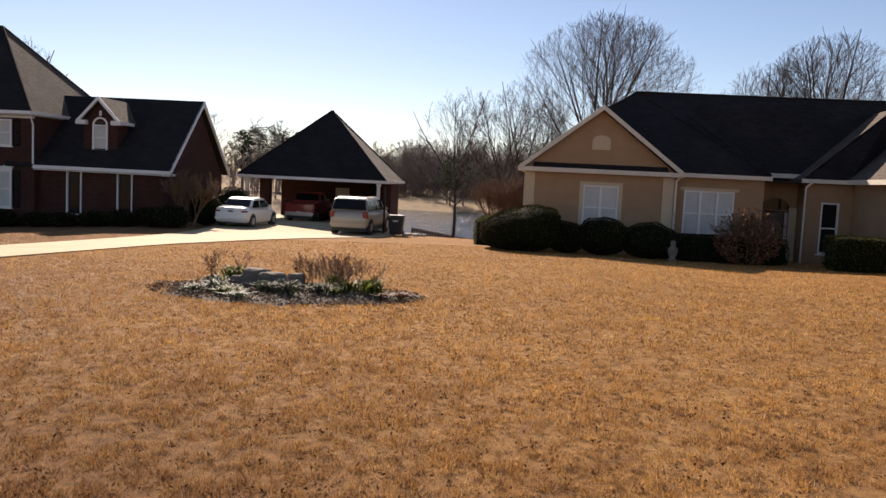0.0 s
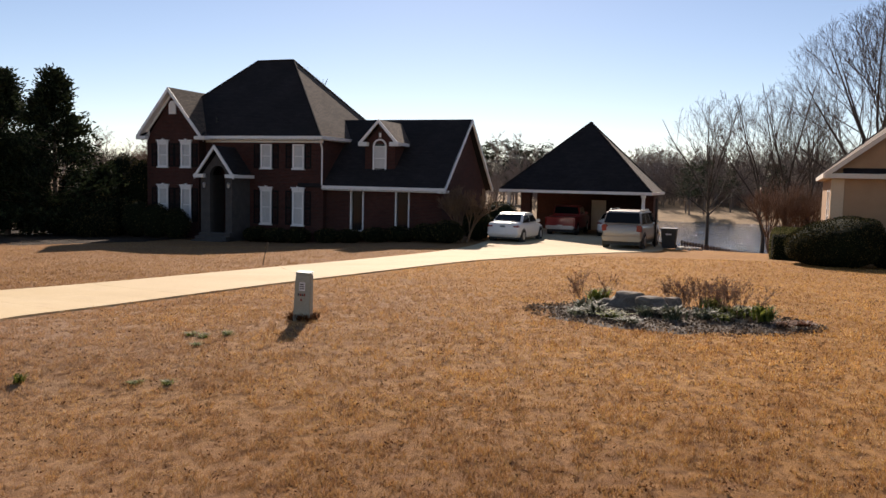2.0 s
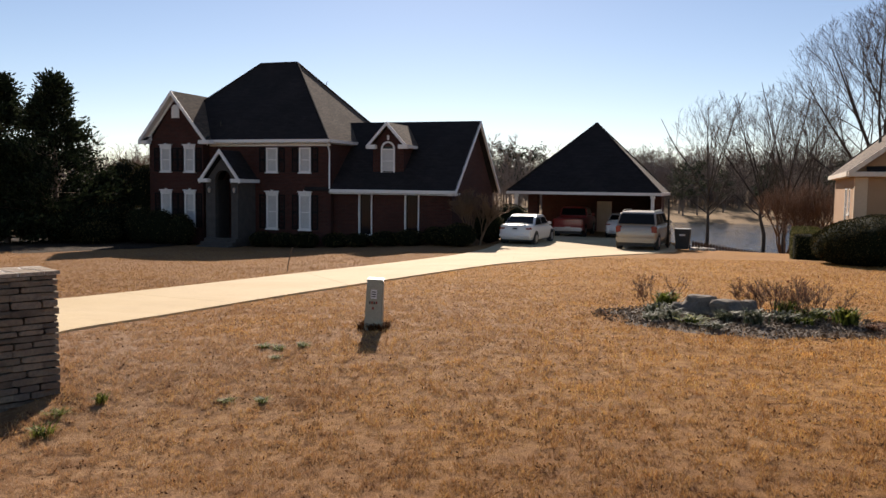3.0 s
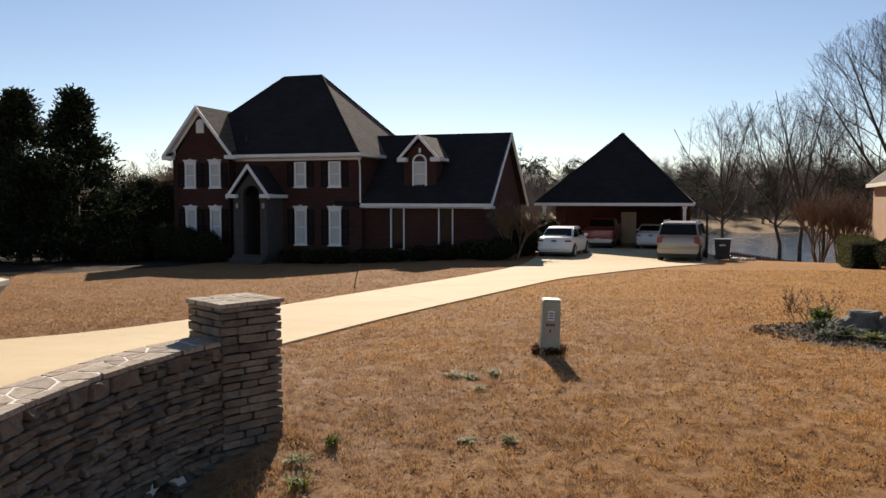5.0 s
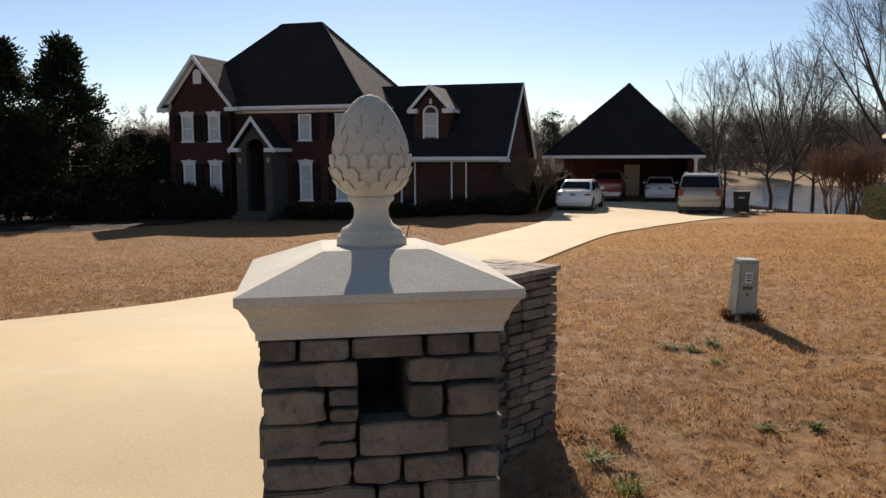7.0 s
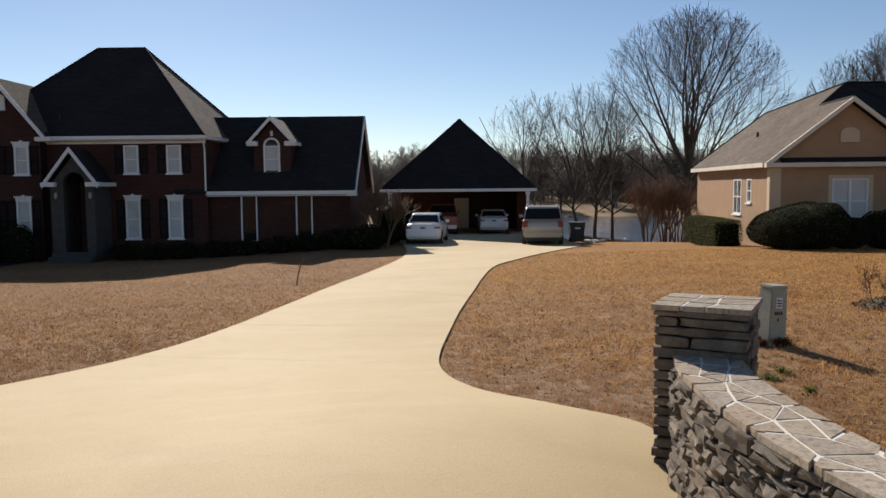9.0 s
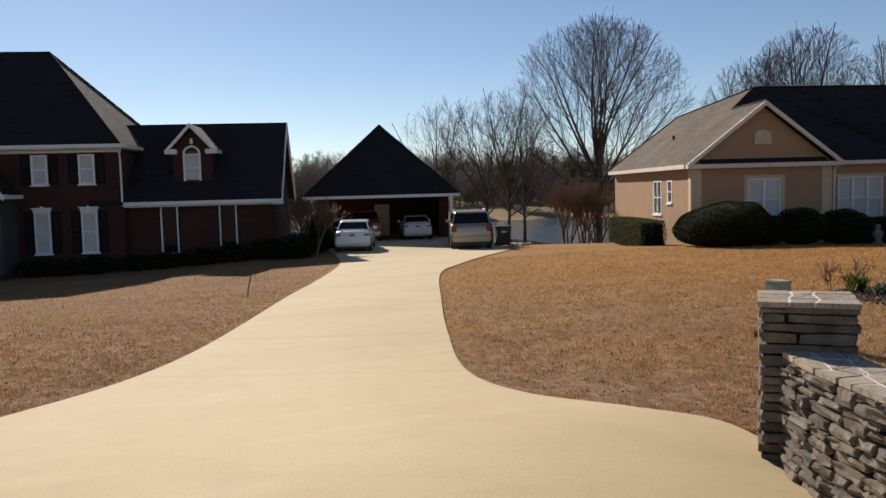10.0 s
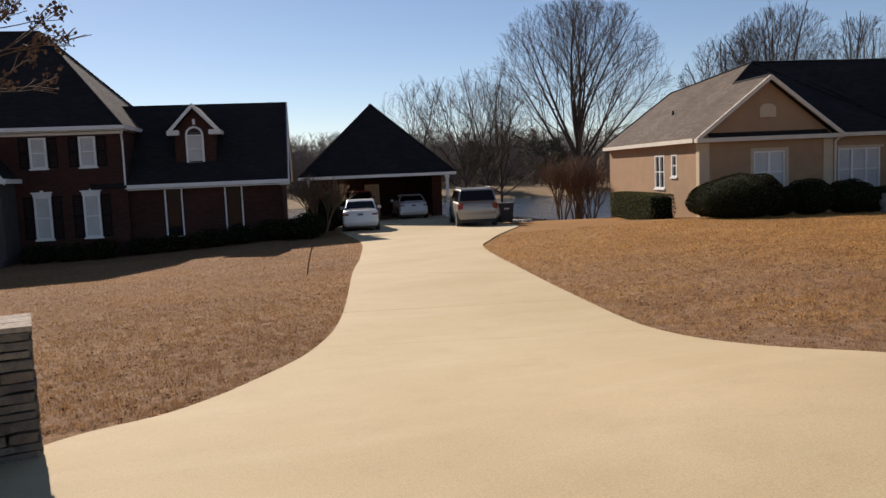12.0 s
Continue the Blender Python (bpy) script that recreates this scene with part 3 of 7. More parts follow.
def window(parent, u0, u1, z0, z1, v, crown=True, shutters=True, sashes=True, frame_mat=WHITE, pane_mat=BLIND, columns=1, crown_drop=0.0, arch=False, face="front"):
    """A sash window in a front wall at depth v (its outer face), or in a left-hand wall at u = v."""
    w, h, f = u1 - u0, z1 - z0, 0.07

    def put(bm, a0, a1, d0, d1, b0, b1, bev=0.0):
        if face == "front":
            box(bm, a0, a1, v + d0, v + d1, b0, b1, bev)
        else:
            box(bm, v + d0, v + d1, a0, a1, b0, b1, bev)

    holes = []
    for i in range(columns):
        a0 = u0 + f if i == 0 else u0 + w * i / columns + 0.05
        a1 = u1 - f if i == columns - 1 else u0 + w * (i + 1) / columns - 0.05
        mid = (z0 + z1) / 2
        holes += [(a0, a1, z0 + f, mid - 0.025), (a0, a1, mid + 0.025, z1 - f)] if sashes else [(a0, a1, z0 + f, z1 - f)]
    bm = bmesh.new()
    wall_with_openings(bm, u0 - 0.03, u1 + 0.03, z0, z1, v - 0.05, v + 0.12, holes, "x" if face == "front" else "y")
    win = part("window", bm, frame_mat, parent, "white-framed sash window with closed blinds" if pane_mat is BLIND else "white-framed window with dark panes")
    n = columns
    for i in range(n):
        a0, a1 = u0 + w * i / n + f * 0.6, u0 + w * (i + 1) / n - f * 0.6
        for zz0, zz1 in ((z0 + f * 0.6, (z0 + z1) / 2 - 0.02), ((z0 + z1) / 2 + 0.02, z1 - f * 0.6)):
            bm = bmesh.new()
            put(bm, a0, a1, 0.04, 0.055, zz0, zz1)
            part("pane", bm, pane_mat, win)
    bm = bmesh.new()
    put(bm, u0 - 0.08, u1 + 0.08, -0.10, 0.02, z0 - 0.07, z0)
    part("sill", bm, frame_mat, win)
    if crown:
        bm = bmesh.new()
        put(bm, u0 - 0.06, u1 + 0.06, -0.06, 0.02, z1, z1 + 0.14)
        put(bm, u0 - 0.11, u1 + 0.11, -0.11, 0.02, z1 + 0.14, z1 + 0.20)
        put(bm, u0 + w / 2 - 0.06, u0 + w / 2 + 0.06, -0.09, 0.02, z1 + 0.02, z1 + 0.26)
        part("crown", bm, frame_mat, win, "moulded white window crown")
    if shutters:
        for a0, a1 in ((u0 - 0.46, u0 - 0.07), (u1 + 0.07, u1 + 0.46)):
            bm = bmesh.new()
            for b0, b1 in ((a0, a0 + 0.05), (a1 - 0.05, a1)):
                put(bm, b0, b1, -0.045, -0.002, z0, z1)
            for b0, b1 in ((z0, z0 + 0.07), (z1 - 0.07, z1), ((z0 + z1) / 2 - 0.04, (z0 + z1) / 2 + 0.04)):
                put(bm, a0 + 0.05, a1 - 0.05, -0.045, -0.002, b0, b1)
            k = int(h / 0.07)
            for i in range(1, k):
                zc = z0 + h * i / k
                put(bm, a0 + 0.05, a1 - 0.05, -0.035, -0.005, zc - 0.02, zc + 0.02)
            part("shutter", bm, SHUTTER, win, "black louvred shutter")
    return win


def slab(bm, pts, thick=0.12):
    """A roof plane with thickness, pushed straight down."""
    return prism(bm, pts, (0, 0, -thick))


def rake(bm, p, q, depth=0.24, out=(0, -0.04, 0), back=(0, 0.06, 0)):
    """A sloping fascia board from p to q, hanging down by depth."""
    p, q = Vector(p), Vector(q)
    a = [p + Vector(out), q + Vector(out), q + Vector(out) - Vector((0, 0, depth)), p + Vector(out) - Vector((0, 0, depth))]
    return prism(bm, a, Vector(back) - Vector(out))


def brick_house():
    base = -1.6
    h = thing("brick_house", pose(-19.75, 39.45, 0, 0, 0, -4), "two-storey red brick house with dark hipped roof and white trim", "house")
    wl, ed = -11.12, 4.02
    # walls
    ups = [(-1.85, -1.2), (-3.87, -3.22)]
    lows = ups
    holes = [(a, b, 2.5, 3.82) for a, b in ups] + [(a, b, -0.58, 1.28) for a, b in lows] + [(-6.15, -4.95, base + 0.4, 2.2)]
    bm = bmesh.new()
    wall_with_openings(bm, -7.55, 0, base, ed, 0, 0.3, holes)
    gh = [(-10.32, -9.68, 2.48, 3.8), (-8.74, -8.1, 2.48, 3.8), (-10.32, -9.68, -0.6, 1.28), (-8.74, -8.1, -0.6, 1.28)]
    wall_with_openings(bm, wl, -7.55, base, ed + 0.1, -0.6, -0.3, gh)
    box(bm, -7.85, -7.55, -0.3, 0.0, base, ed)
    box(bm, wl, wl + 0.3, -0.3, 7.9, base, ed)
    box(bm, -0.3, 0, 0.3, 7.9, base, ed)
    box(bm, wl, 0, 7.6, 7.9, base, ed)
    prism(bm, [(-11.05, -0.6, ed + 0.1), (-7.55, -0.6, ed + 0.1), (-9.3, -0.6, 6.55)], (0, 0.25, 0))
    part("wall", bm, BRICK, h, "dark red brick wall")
    # unseen backing slabs, coloured as dark as an unlit room
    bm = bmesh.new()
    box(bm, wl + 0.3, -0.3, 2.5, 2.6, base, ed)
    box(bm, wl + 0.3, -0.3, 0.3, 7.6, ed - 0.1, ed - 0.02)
    part("inner_wall", bm, UNLIT_ROOM, h)
    # main hip roof
    A, B, C, D = (-11.58, -0.45, 4.25), (0.06, -0.45, 4.25), (0.5, 8.3, 4.25), (-11.68, 8.3, 4.25)
    R0, R1 = (-6.62, 3.92, 8.98), (-4.2, 3.92, 8.98)
    # sun and shade are coloured in: the side planes take the paler shingle
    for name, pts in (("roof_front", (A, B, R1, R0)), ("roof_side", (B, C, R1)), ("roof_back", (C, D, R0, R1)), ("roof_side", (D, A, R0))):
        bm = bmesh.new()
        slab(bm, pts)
        part("roof", bm, SHINGLE_SUNLIT if name == "roof_side" else SHINGLE_DARK, h, "shingle hip roof plane toned by how sun falls")
    bm = bmesh.new()
    for p, q in ((R0, R1), (A, R0), (B, R1), (C, R1), (D, R0)):
        tube(bm, Vector(p) + Vector((0, 0, 0.0)), Vector(q) + Vector((0, 0, 0.0)), 0.07, 0.07, 6)
    part("ridge_cap", bm, SHINGLE_DARK, h)
    bm = bmesh.new()
    box(bm, -7.3, 0.16, -0.53, -0.42, 4.07, 4.24, 0.02)
    prism(bm, [(0.08, -0.42, 4.07), (0.18, -0.42, 4.07), (0.54, 8.3, 4.07), (0.44, 8.3, 4.07)], (0, 0, 0.17))
    box(bm, -11.75, -11.64, -0.3, 8.3, 4.07, 4.24)
    box(bm, -7.3, 0.06, -0.42, 0.0, 4.03, 4.06)
    box(bm, 0.0, 0.07, 0.0, 8.2, 4.03, 4.06)
    box(bm, -7.5, 0.0, -0.06, 0.0, 3.9, 4.02)
    part("eave_trim", bm, WHITE, h, "white fascia and gutter")
    # gable wing
    gl, gr, gp, gv = -11.55, -7.1, (-9.32, 6.92), -1.0
    for side in (gl, gr):
        bm = bmesh.new()
        slab(bm, [(side, gv, 4.22), (gp[0], gv, gp[1]), (gp[0], 3.4, gp[1]), (side, 3.4, 4.22)])
        part("gable_roof", bm, SHINGLE_SUNLIT, h, "sunlit-toned brown shingle gable roof")
    bm = bmesh.new()
    rake(bm, (gl, gv, 4.22), (gp[0], gv, gp[1]), 0.25)
    rake(bm, (gp[0], gv, gp[1]), (gr, gv, 4.22), 0.25)
    for side in (gl, gr):
        # soffit under the overhang, and the frieze board against the brick
        prism(bm, [(side, gv + 0.06, 4.05), (gp[0], gv + 0.06, gp[1] - 0.17), (gp[0], -0.6, gp[1] - 0.17), (side, -0.6, 4.05)], (0, 0, -0.03))
        rake(bm, (side + (0.12 if side == gl else -0.12), -0.64, 4.12), (gp[0], -0.64, gp[1] - 0.2), 0.2, (0, -0.03, 0), (0, 0.035, 0))
    box(bm, gl - 0.02, gl + 0.62, gv - 0.02, -0.66, 4.0, 4.2, 0.03)
    box(bm, gl + 0.4, gl + 0.62, -0.66, -0.605, 4.2, 4.75)
    box(bm, gr - 0.5, gr + 0.25, gv - 0.02, -0.4, 4.0, 4.2, 0.03)
    part("rake_board", bm, WHITE, h, "white rake boards and eave returns")
    bm = bmesh.new()
    for x0 in (gl + 0.02, gr - 0.45):
        prism(bm, [(x0, gv, 4.215), (x0 + 0.55, gv, 4.215), (x0 + 0.55, -0.66, 4.42), (x0, -0.66, 4.42)], (0, 0, -0.01))
    part("return_roof", bm, SHINGLE_DARK, h)
    bm = bmesh.new()
    arc = [(-9.3 + 0.24 * math.cos(a), -0.68, 5.95 + 0.24 * math.sin(a)) for a in np.linspace(0, math.pi, 12)]
    prism(bm, [(-9.06, -0.68, 5.45)] + arc + [(-9.54, -0.68, 5.45)], (0, 0.07, 0))
    vent = part("gable_vent", bm, WHITE, h, "white arched gable vent")
    for i in range(6):
        bm = bmesh.new()
        box(bm, -9.48, -9.12, -0.71, -0.682, 5.5 + i * 0.1, 5.55 + i * 0.1)
        part("slat", bm, WHITE, vent)
    # windows
    for a, b in ups:
        window(h, a, b, 2.5, 3.82, 0, crown=False)
        window(h, a, b, -0.58, 1.28, 0)
    for a, b in ((-10.32, -9.68), (-8.74, -8.1)):
        window(h, a, b, 2.48, 3.8, -0.6)
        window(h, a, b, -0.6, 1.28, -0.6)
    # porch
    pl, pr, pv, pp = -6.8, -4.4, -1.95, (-5.58, 3.62)
    bm = bmesh.new()
    wall_with_openings(bm, pl + 0.2, pr - 0.2, base, 2.05, pv + 0.25, pv + 0.55, [(-6.02, -5.02, base, 2.05)])
    box(bm, pl + 0.2, pl + 0.5, pv + 0.55, 0, base, 2.05)
    box(bm, pr - 0.5, pr - 0.2, pv + 0.55, 0, base, 2.05)
    arch = [(-5.52 + 0.5 * math.cos(a), pv + 0.25, 2.05 + 0.5 * math.sin(a)) for a in np.linspace(math.pi, 0, 14)]
    prism(bm, [(pl + 0.25, pv + 0.25, 2.06)] + [(-6.02, pv + 0.25, 2.06)] + arch[1:-1] + [(-5.02, pv + 0.25, 2.06), (pr - 0.25, pv + 0.25, 2.06), (-5.52, pv + 0.25, 3.3)], (0, 0.3, 0))
    porch = part("porch", bm, GREY_STONE, h, "grey stuccoed entrance porch with arched opening")
    bm = bmesh.new()
    slab(bm, [(pl, pv, 2.05), (pp[0], pv, pp[1]), (pp[0], 1.0, pp[1]), (pl, 1.0, 2.05)], 0.1)
    slab(bm, [(pr, pv, 2.05), (pp[0], pv, pp[1]), (pp[0], 1.0, pp[1]), (pr, 1.0, 2.05)], 0.1)
    part("porch_roof", bm, SHINGLE_DARK, porch)
    bm = bmesh.new()
    rake(bm, (pl - 0.05, pv, 2.05), (pp[0], pv, pp[1] + 0.05), 0.22)
    rake(bm, (pp[0], pv, pp[1] + 0.05), (pr + 0.05, pv, 2.05), 0.22)
    box(bm, pl - 0.12, pl + 0.5, pv - 0.03, pv + 0.4, 1.9, 2.1, 0.02)
    box(bm, pr - 0.5, pr + 0.12, pv - 0.03, pv + 0.4, 1.9, 2.1, 0.02)
    box(bm, pr - 0.05, pr + 0.12, pv + 0.4, -0.05, 1.9, 2.08)
    box(bm, pl - 0.12, pl + 0.05, pv + 0.4, -0.65, 1.9, 2.08)
    part("porch_trim", bm, WHITE, porch, "white porch gable boards")
    bm = bmesh.new()
    box(bm, -6.1, -5.0, 0.1, 0.18, base + 0.4, 2.15)
    door = part("front_door", bm, DOOR_WOOD, h, "dark panelled front door")
    for x0 in (-5.95, -5.5):
        for z0 in (base + 0.6, 0.2):
            bm = bmesh.new()
            box(bm, x0, x0 + 0.35, 0.07, 0.1, z0, z0 + 1.0, 0.01)
            part("panel", bm, DOOR_WOOD, door)
    bm = bmesh.new()
    box(bm, -5.72, -5.64, -0.02, 0.1, base + 0.4, 2.25)
    part("door_jamb", bm, WHITE, door)
    for x0 in (-6.3, -4.75):
        bm = bmesh.new()
        lathe(bm, [(0.03, 0.0), (0.07, 0.03), (0.09, 0.2), (0.10, 0.22), (0.03, 0.3)], 8, (x0, pv + 0.13, 1.35))
        box(bm, x0 - 0.015, x0 + 0.015, pv + 0.13, pv + 0.26, 1.55, 1.58)
        part("lantern", bm, RIM, porch, "small pale wall lantern")
    for i in range(3):
        bm = bmesh.new()
        box(bm, -6.5, -4.5, pv - 0.35 * (2 - i) - 0.1, pv + 0.3, base, base + 0.18 * (i + 1), 0.015)
        part("step", bm, GREY_STONE, porch)
    # garage wing
    ge, gz0 = (-0.12, 1.62), 1.45
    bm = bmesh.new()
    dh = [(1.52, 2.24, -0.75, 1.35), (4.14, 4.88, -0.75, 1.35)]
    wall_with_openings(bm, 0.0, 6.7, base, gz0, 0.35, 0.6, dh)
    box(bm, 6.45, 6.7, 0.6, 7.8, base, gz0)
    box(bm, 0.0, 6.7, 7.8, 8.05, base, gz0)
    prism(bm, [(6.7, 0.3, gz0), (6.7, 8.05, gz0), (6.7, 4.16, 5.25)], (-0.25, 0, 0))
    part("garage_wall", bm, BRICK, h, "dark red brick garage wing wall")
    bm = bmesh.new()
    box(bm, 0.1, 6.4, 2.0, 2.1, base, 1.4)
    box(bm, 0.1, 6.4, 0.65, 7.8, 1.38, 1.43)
    part("inner_wall", bm, UNLIT_ROOM, h)
    bm = bmesh.new()
    slab(bm, [(-1.5, ge[0], ge[1]), (7.02, ge[0], ge[1]), (7.02, 4.16, 5.45), (-3.0, 4.16, 5.45)])
    slab(bm, [(0, 8.45, ge[1]), (7.02, 8.45, ge[1]), (7.02, 4.16, 5.45), (-3.0, 4.16, 5.45)])
    part("roof", bm, SHINGLE_DARK, h, "dark shingle garage roof")
    bm = bmesh.new()
    box(bm, 0.02, 7.08, -0.22, -0.1, 1.44, 1.62, 0.02)
    box(bm, 0.02, 6.98, -0.1, 0.36, 1.38, 1.42)
    part("eave_trim", bm, WHITE, h, "white fascia and gutter")
    bm = bmesh.new()
    for s, t in (((7.02, -0.12, 1.62), (7.02, 4.16, 5.45)), ((7.02, 4.16, 5.45), (7.02, 8.45, 1.62))):
        rake(bm, s, t, 0.2, (0.05, 0, 0), (-0.05, 0, 0))
    box(bm, 6.6, 7.05, -0.12, 0.5, 1.36, 1.5)
    part("rake_board", bm, WHITE, h)
    for a, b, *_ in dh:
        bm = bmesh.new()
        for x0 in (a - 0.03, b - 0.03):
            box(bm, x0, x0 + 0.06, 0.28, 0.45, -0.75, 1.36)
        box(bm, a, b, 0.28, 0.45, -0.80, -0.74)
        win = part("window", bm, WHITE, h, "tall dark window with white jambs")
        bm = bmesh.new()
        box(bm, a + 0.03, b - 0.03, 0.42, 0.44, -0.74, 1.36)
        part("pane", bm, GLASS, win)
    bm = bmesh.new()
    pts = [(0.04, -0.45, 4.0), (-0.05, -0.15, 3.75), (-0.05, -0.06, 3.6), (-0.05, -0.06, 1.45)]
    for p, q in zip(pts, pts[1:]):
        tube(bm, p, q, 0.045, 0.045, 8)
    part("downspout", bm, WHITE, h, "white downspout")
    # dormer
    dv = 0.95
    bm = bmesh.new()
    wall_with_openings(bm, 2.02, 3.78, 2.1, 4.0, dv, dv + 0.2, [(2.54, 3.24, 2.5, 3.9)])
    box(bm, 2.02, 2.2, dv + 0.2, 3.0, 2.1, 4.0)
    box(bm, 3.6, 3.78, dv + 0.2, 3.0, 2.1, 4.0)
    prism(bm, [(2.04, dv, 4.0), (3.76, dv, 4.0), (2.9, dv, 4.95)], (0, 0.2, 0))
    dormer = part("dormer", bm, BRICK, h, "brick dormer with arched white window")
    bm = bmesh.new()
    slab(bm, [(1.78, dv - 0.28, 3.98), (2.9, dv - 0.28, 5.18), (2.9, 3.9, 5.18), (1.78, 3.9, 3.98)], 0.1)
    slab(bm, [(4.02, dv - 0.28, 3.98), (2.9, dv - 0.28, 5.18), (2.9, 3.9, 5.18), (4.02, 3.9, 3.98)], 0.1)
    part("dormer_roof", bm, SHINGLE_SUNLIT, dormer, "sunlit-toned brown shingle dormer roof")
    bm = bmesh.new()
    rake(bm, (1.78, dv - 0.28, 3.99), (2.9, dv - 0.28, 5.2), 0.2)
    rake(bm, (2.9, dv - 0.28, 5.2), (4.02, dv - 0.28, 3.99), 0.2)
    box(bm, 1.72, 2.25, dv - 0.3, dv + 0.05, 3.78, 4.0, 0.02)
    box(bm, 3.55, 4.08, dv - 0.3, dv + 0.05, 3.78, 4.0, 0.02)
    box(bm, 4.0, 4.08, dv, 2.2, 3.82, 3.98)
    box(bm, 2.84, 2.96, dv - 0.05, dv, 4.25, 4.5, 0.01)
    part("dormer_trim", bm, WHITE, dormer)
    bm = bmesh.new()
    outer = [(2.89 + 0.40 * math.cos(a), dv - 0.05, 3.78 + 0.40 * math.sin(a)) for a in np.linspace(0, math.pi, 14)]
    inner = [(2.89 + 0.31 * math.cos(a), dv - 0.05, 3.78 + 0.31 * math.sin(a)) for a in np.linspace(0, math.pi, 14)]
    prism(bm, outer + list(reversed(inner)), (0, 0.1, 0))
    for x0, x1, z0, z1 in ((2.49, 2.58, 2.45, 3.78), (3.2, 3.29, 2.45, 3.78), (2.58, 3.2, 2.45, 2.54), (2.58, 3.2, 3.74, 3.79), (2.58, 3.2, 3.12, 3.16)):
        box(bm, x0, x1, dv - 0.05, dv + 0.05, z0, z1)
    win = part("window", bm, WHITE, dormer, "white arched dormer window with closed blinds")
    for z0, z1 in ((2.54, 3.12), (3.16, 3.74)):
        bm = bmesh.new()
        box(bm, 2.57, 3.21, dv + 0.02, dv + 0.03, z0, z1)
        part("pane", bm, BLIND, win)
    bm = bmesh.new()
    prism(bm, [(2.89 + 0.33 * math.cos(a), dv + 0.015, 3.78 + 0.33 * math.sin(a)) for a in np.linspace(0, math.pi, 14)], (0, 0.012, 0))
    part("pane", bm, GLASS, win)
    bm = bmesh.new()
    tube(bm, (-7.0, 0.3, 4.6), (-7.0, 0.3, 5.35), 0.06, 0.06, 8)
    part("vent_pipe", bm, METAL_DARK, h)
    return h


brick_house()


def carport():
    h = thing("carport", pose(-6.95, 51.9, 0, 0, 0, -4), "open hip-roofed brick carport with white posts", "carport")
    g, e, r = -1.15, 1.5, 4.5
    ap = (0.12, 0.2, 5.98)
    C = [(-r, -r, e + 0.12), (r, -r, e + 0.12), (r, r, e + 0.12), (-r, r, e + 0.12)]
    for i in range(4):
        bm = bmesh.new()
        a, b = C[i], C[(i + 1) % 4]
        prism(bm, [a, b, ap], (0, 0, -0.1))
        # the right-hand plane gets the paler shingle to look sunlit
        part("roof", bm, SHINGLE_DARK if i != 1 else SHINGLE_SUNLIT, h, "dark shingle pyramid roof plane")
    bm = bmesh.new()
    for c in C:
        tube(bm, c, ap, 0.07, 0.07, 6)
    lathe(bm, [(0.16, -0.12), (0.12, 0.02), (0.02, 0.06)], 8, ap)
    part("ridge_cap", bm, SHINGLE_DARK, h)
    bm = bmesh.new()
    for x0, x1, y0, y1 in ((-r - 0.05, r + 0.05, -r - 0.05, -r + 0.05), (-r - 0.05, r + 0.05, r - 0.05, r + 0.05), (-r - 0.05, -r + 0.05, -r + 0.05, r - 0.05), (r - 0.05, r + 0.05, -r + 0.05, r - 0.05)):
        box(bm, x0, x1, y0, y1, e - 0.05, e + 0.12)
    part("fascia", bm, WHITE, h, "white fascia board")
    bm = bmesh.new()
    box(bm, -r + 0.05, r - 0.05, -r + 0.05, r - 0.05, e - 0.06, e - 0.01)
    part("soffit", bm, DOOR_WOOD, h)
    for x in (-r + 0.5, r - 0.45):
        bm = bmesh.new()
        box(bm, x - 0.09, x + 0.09, -r + 0.2, -r + 0.38, g, e - 0.06, 0.015)
        box(bm, x - 0.13, x + 0.13, -r + 0.16, -r + 0.42, g, g + 0.15, 0.01)
        box(bm, x - 0.13, x + 0.13, -r + 0.16, -r + 0.42, e - 0.22, e - 0.06, 0.01)
        part("post", bm, WHITE, h, "white square post")
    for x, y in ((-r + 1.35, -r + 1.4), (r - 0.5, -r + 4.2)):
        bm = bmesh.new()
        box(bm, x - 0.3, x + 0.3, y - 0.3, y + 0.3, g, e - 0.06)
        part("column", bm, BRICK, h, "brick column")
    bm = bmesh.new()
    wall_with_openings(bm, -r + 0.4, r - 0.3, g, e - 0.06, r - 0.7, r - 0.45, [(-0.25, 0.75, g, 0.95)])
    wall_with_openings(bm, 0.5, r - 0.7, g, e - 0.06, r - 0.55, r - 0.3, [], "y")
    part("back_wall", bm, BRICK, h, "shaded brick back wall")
    bm = bmesh.new()
    box(bm, -0.25, 0.75, r - 0.66, r - 0.6, g, 0.95)
    d = part("storeroom_door", bm, CREAM, h, "pale panelled storeroom door")
    bm = bmesh.new()
    tube(bm, (0.62, r - 0.72, -0.15), (0.62, r - 0.66, -0.15), 0.03, 0.03, 8)
    part("door_knob", bm, RIM, d)
    bm = bmesh.new()
    box(bm, -r + 0.1, r - 0.1, -r + 0.2, r - 0.3, g - 0.2, g + 0.02)
    part("floor_slab", bm, CONCRETE, h)
    return h


carport()


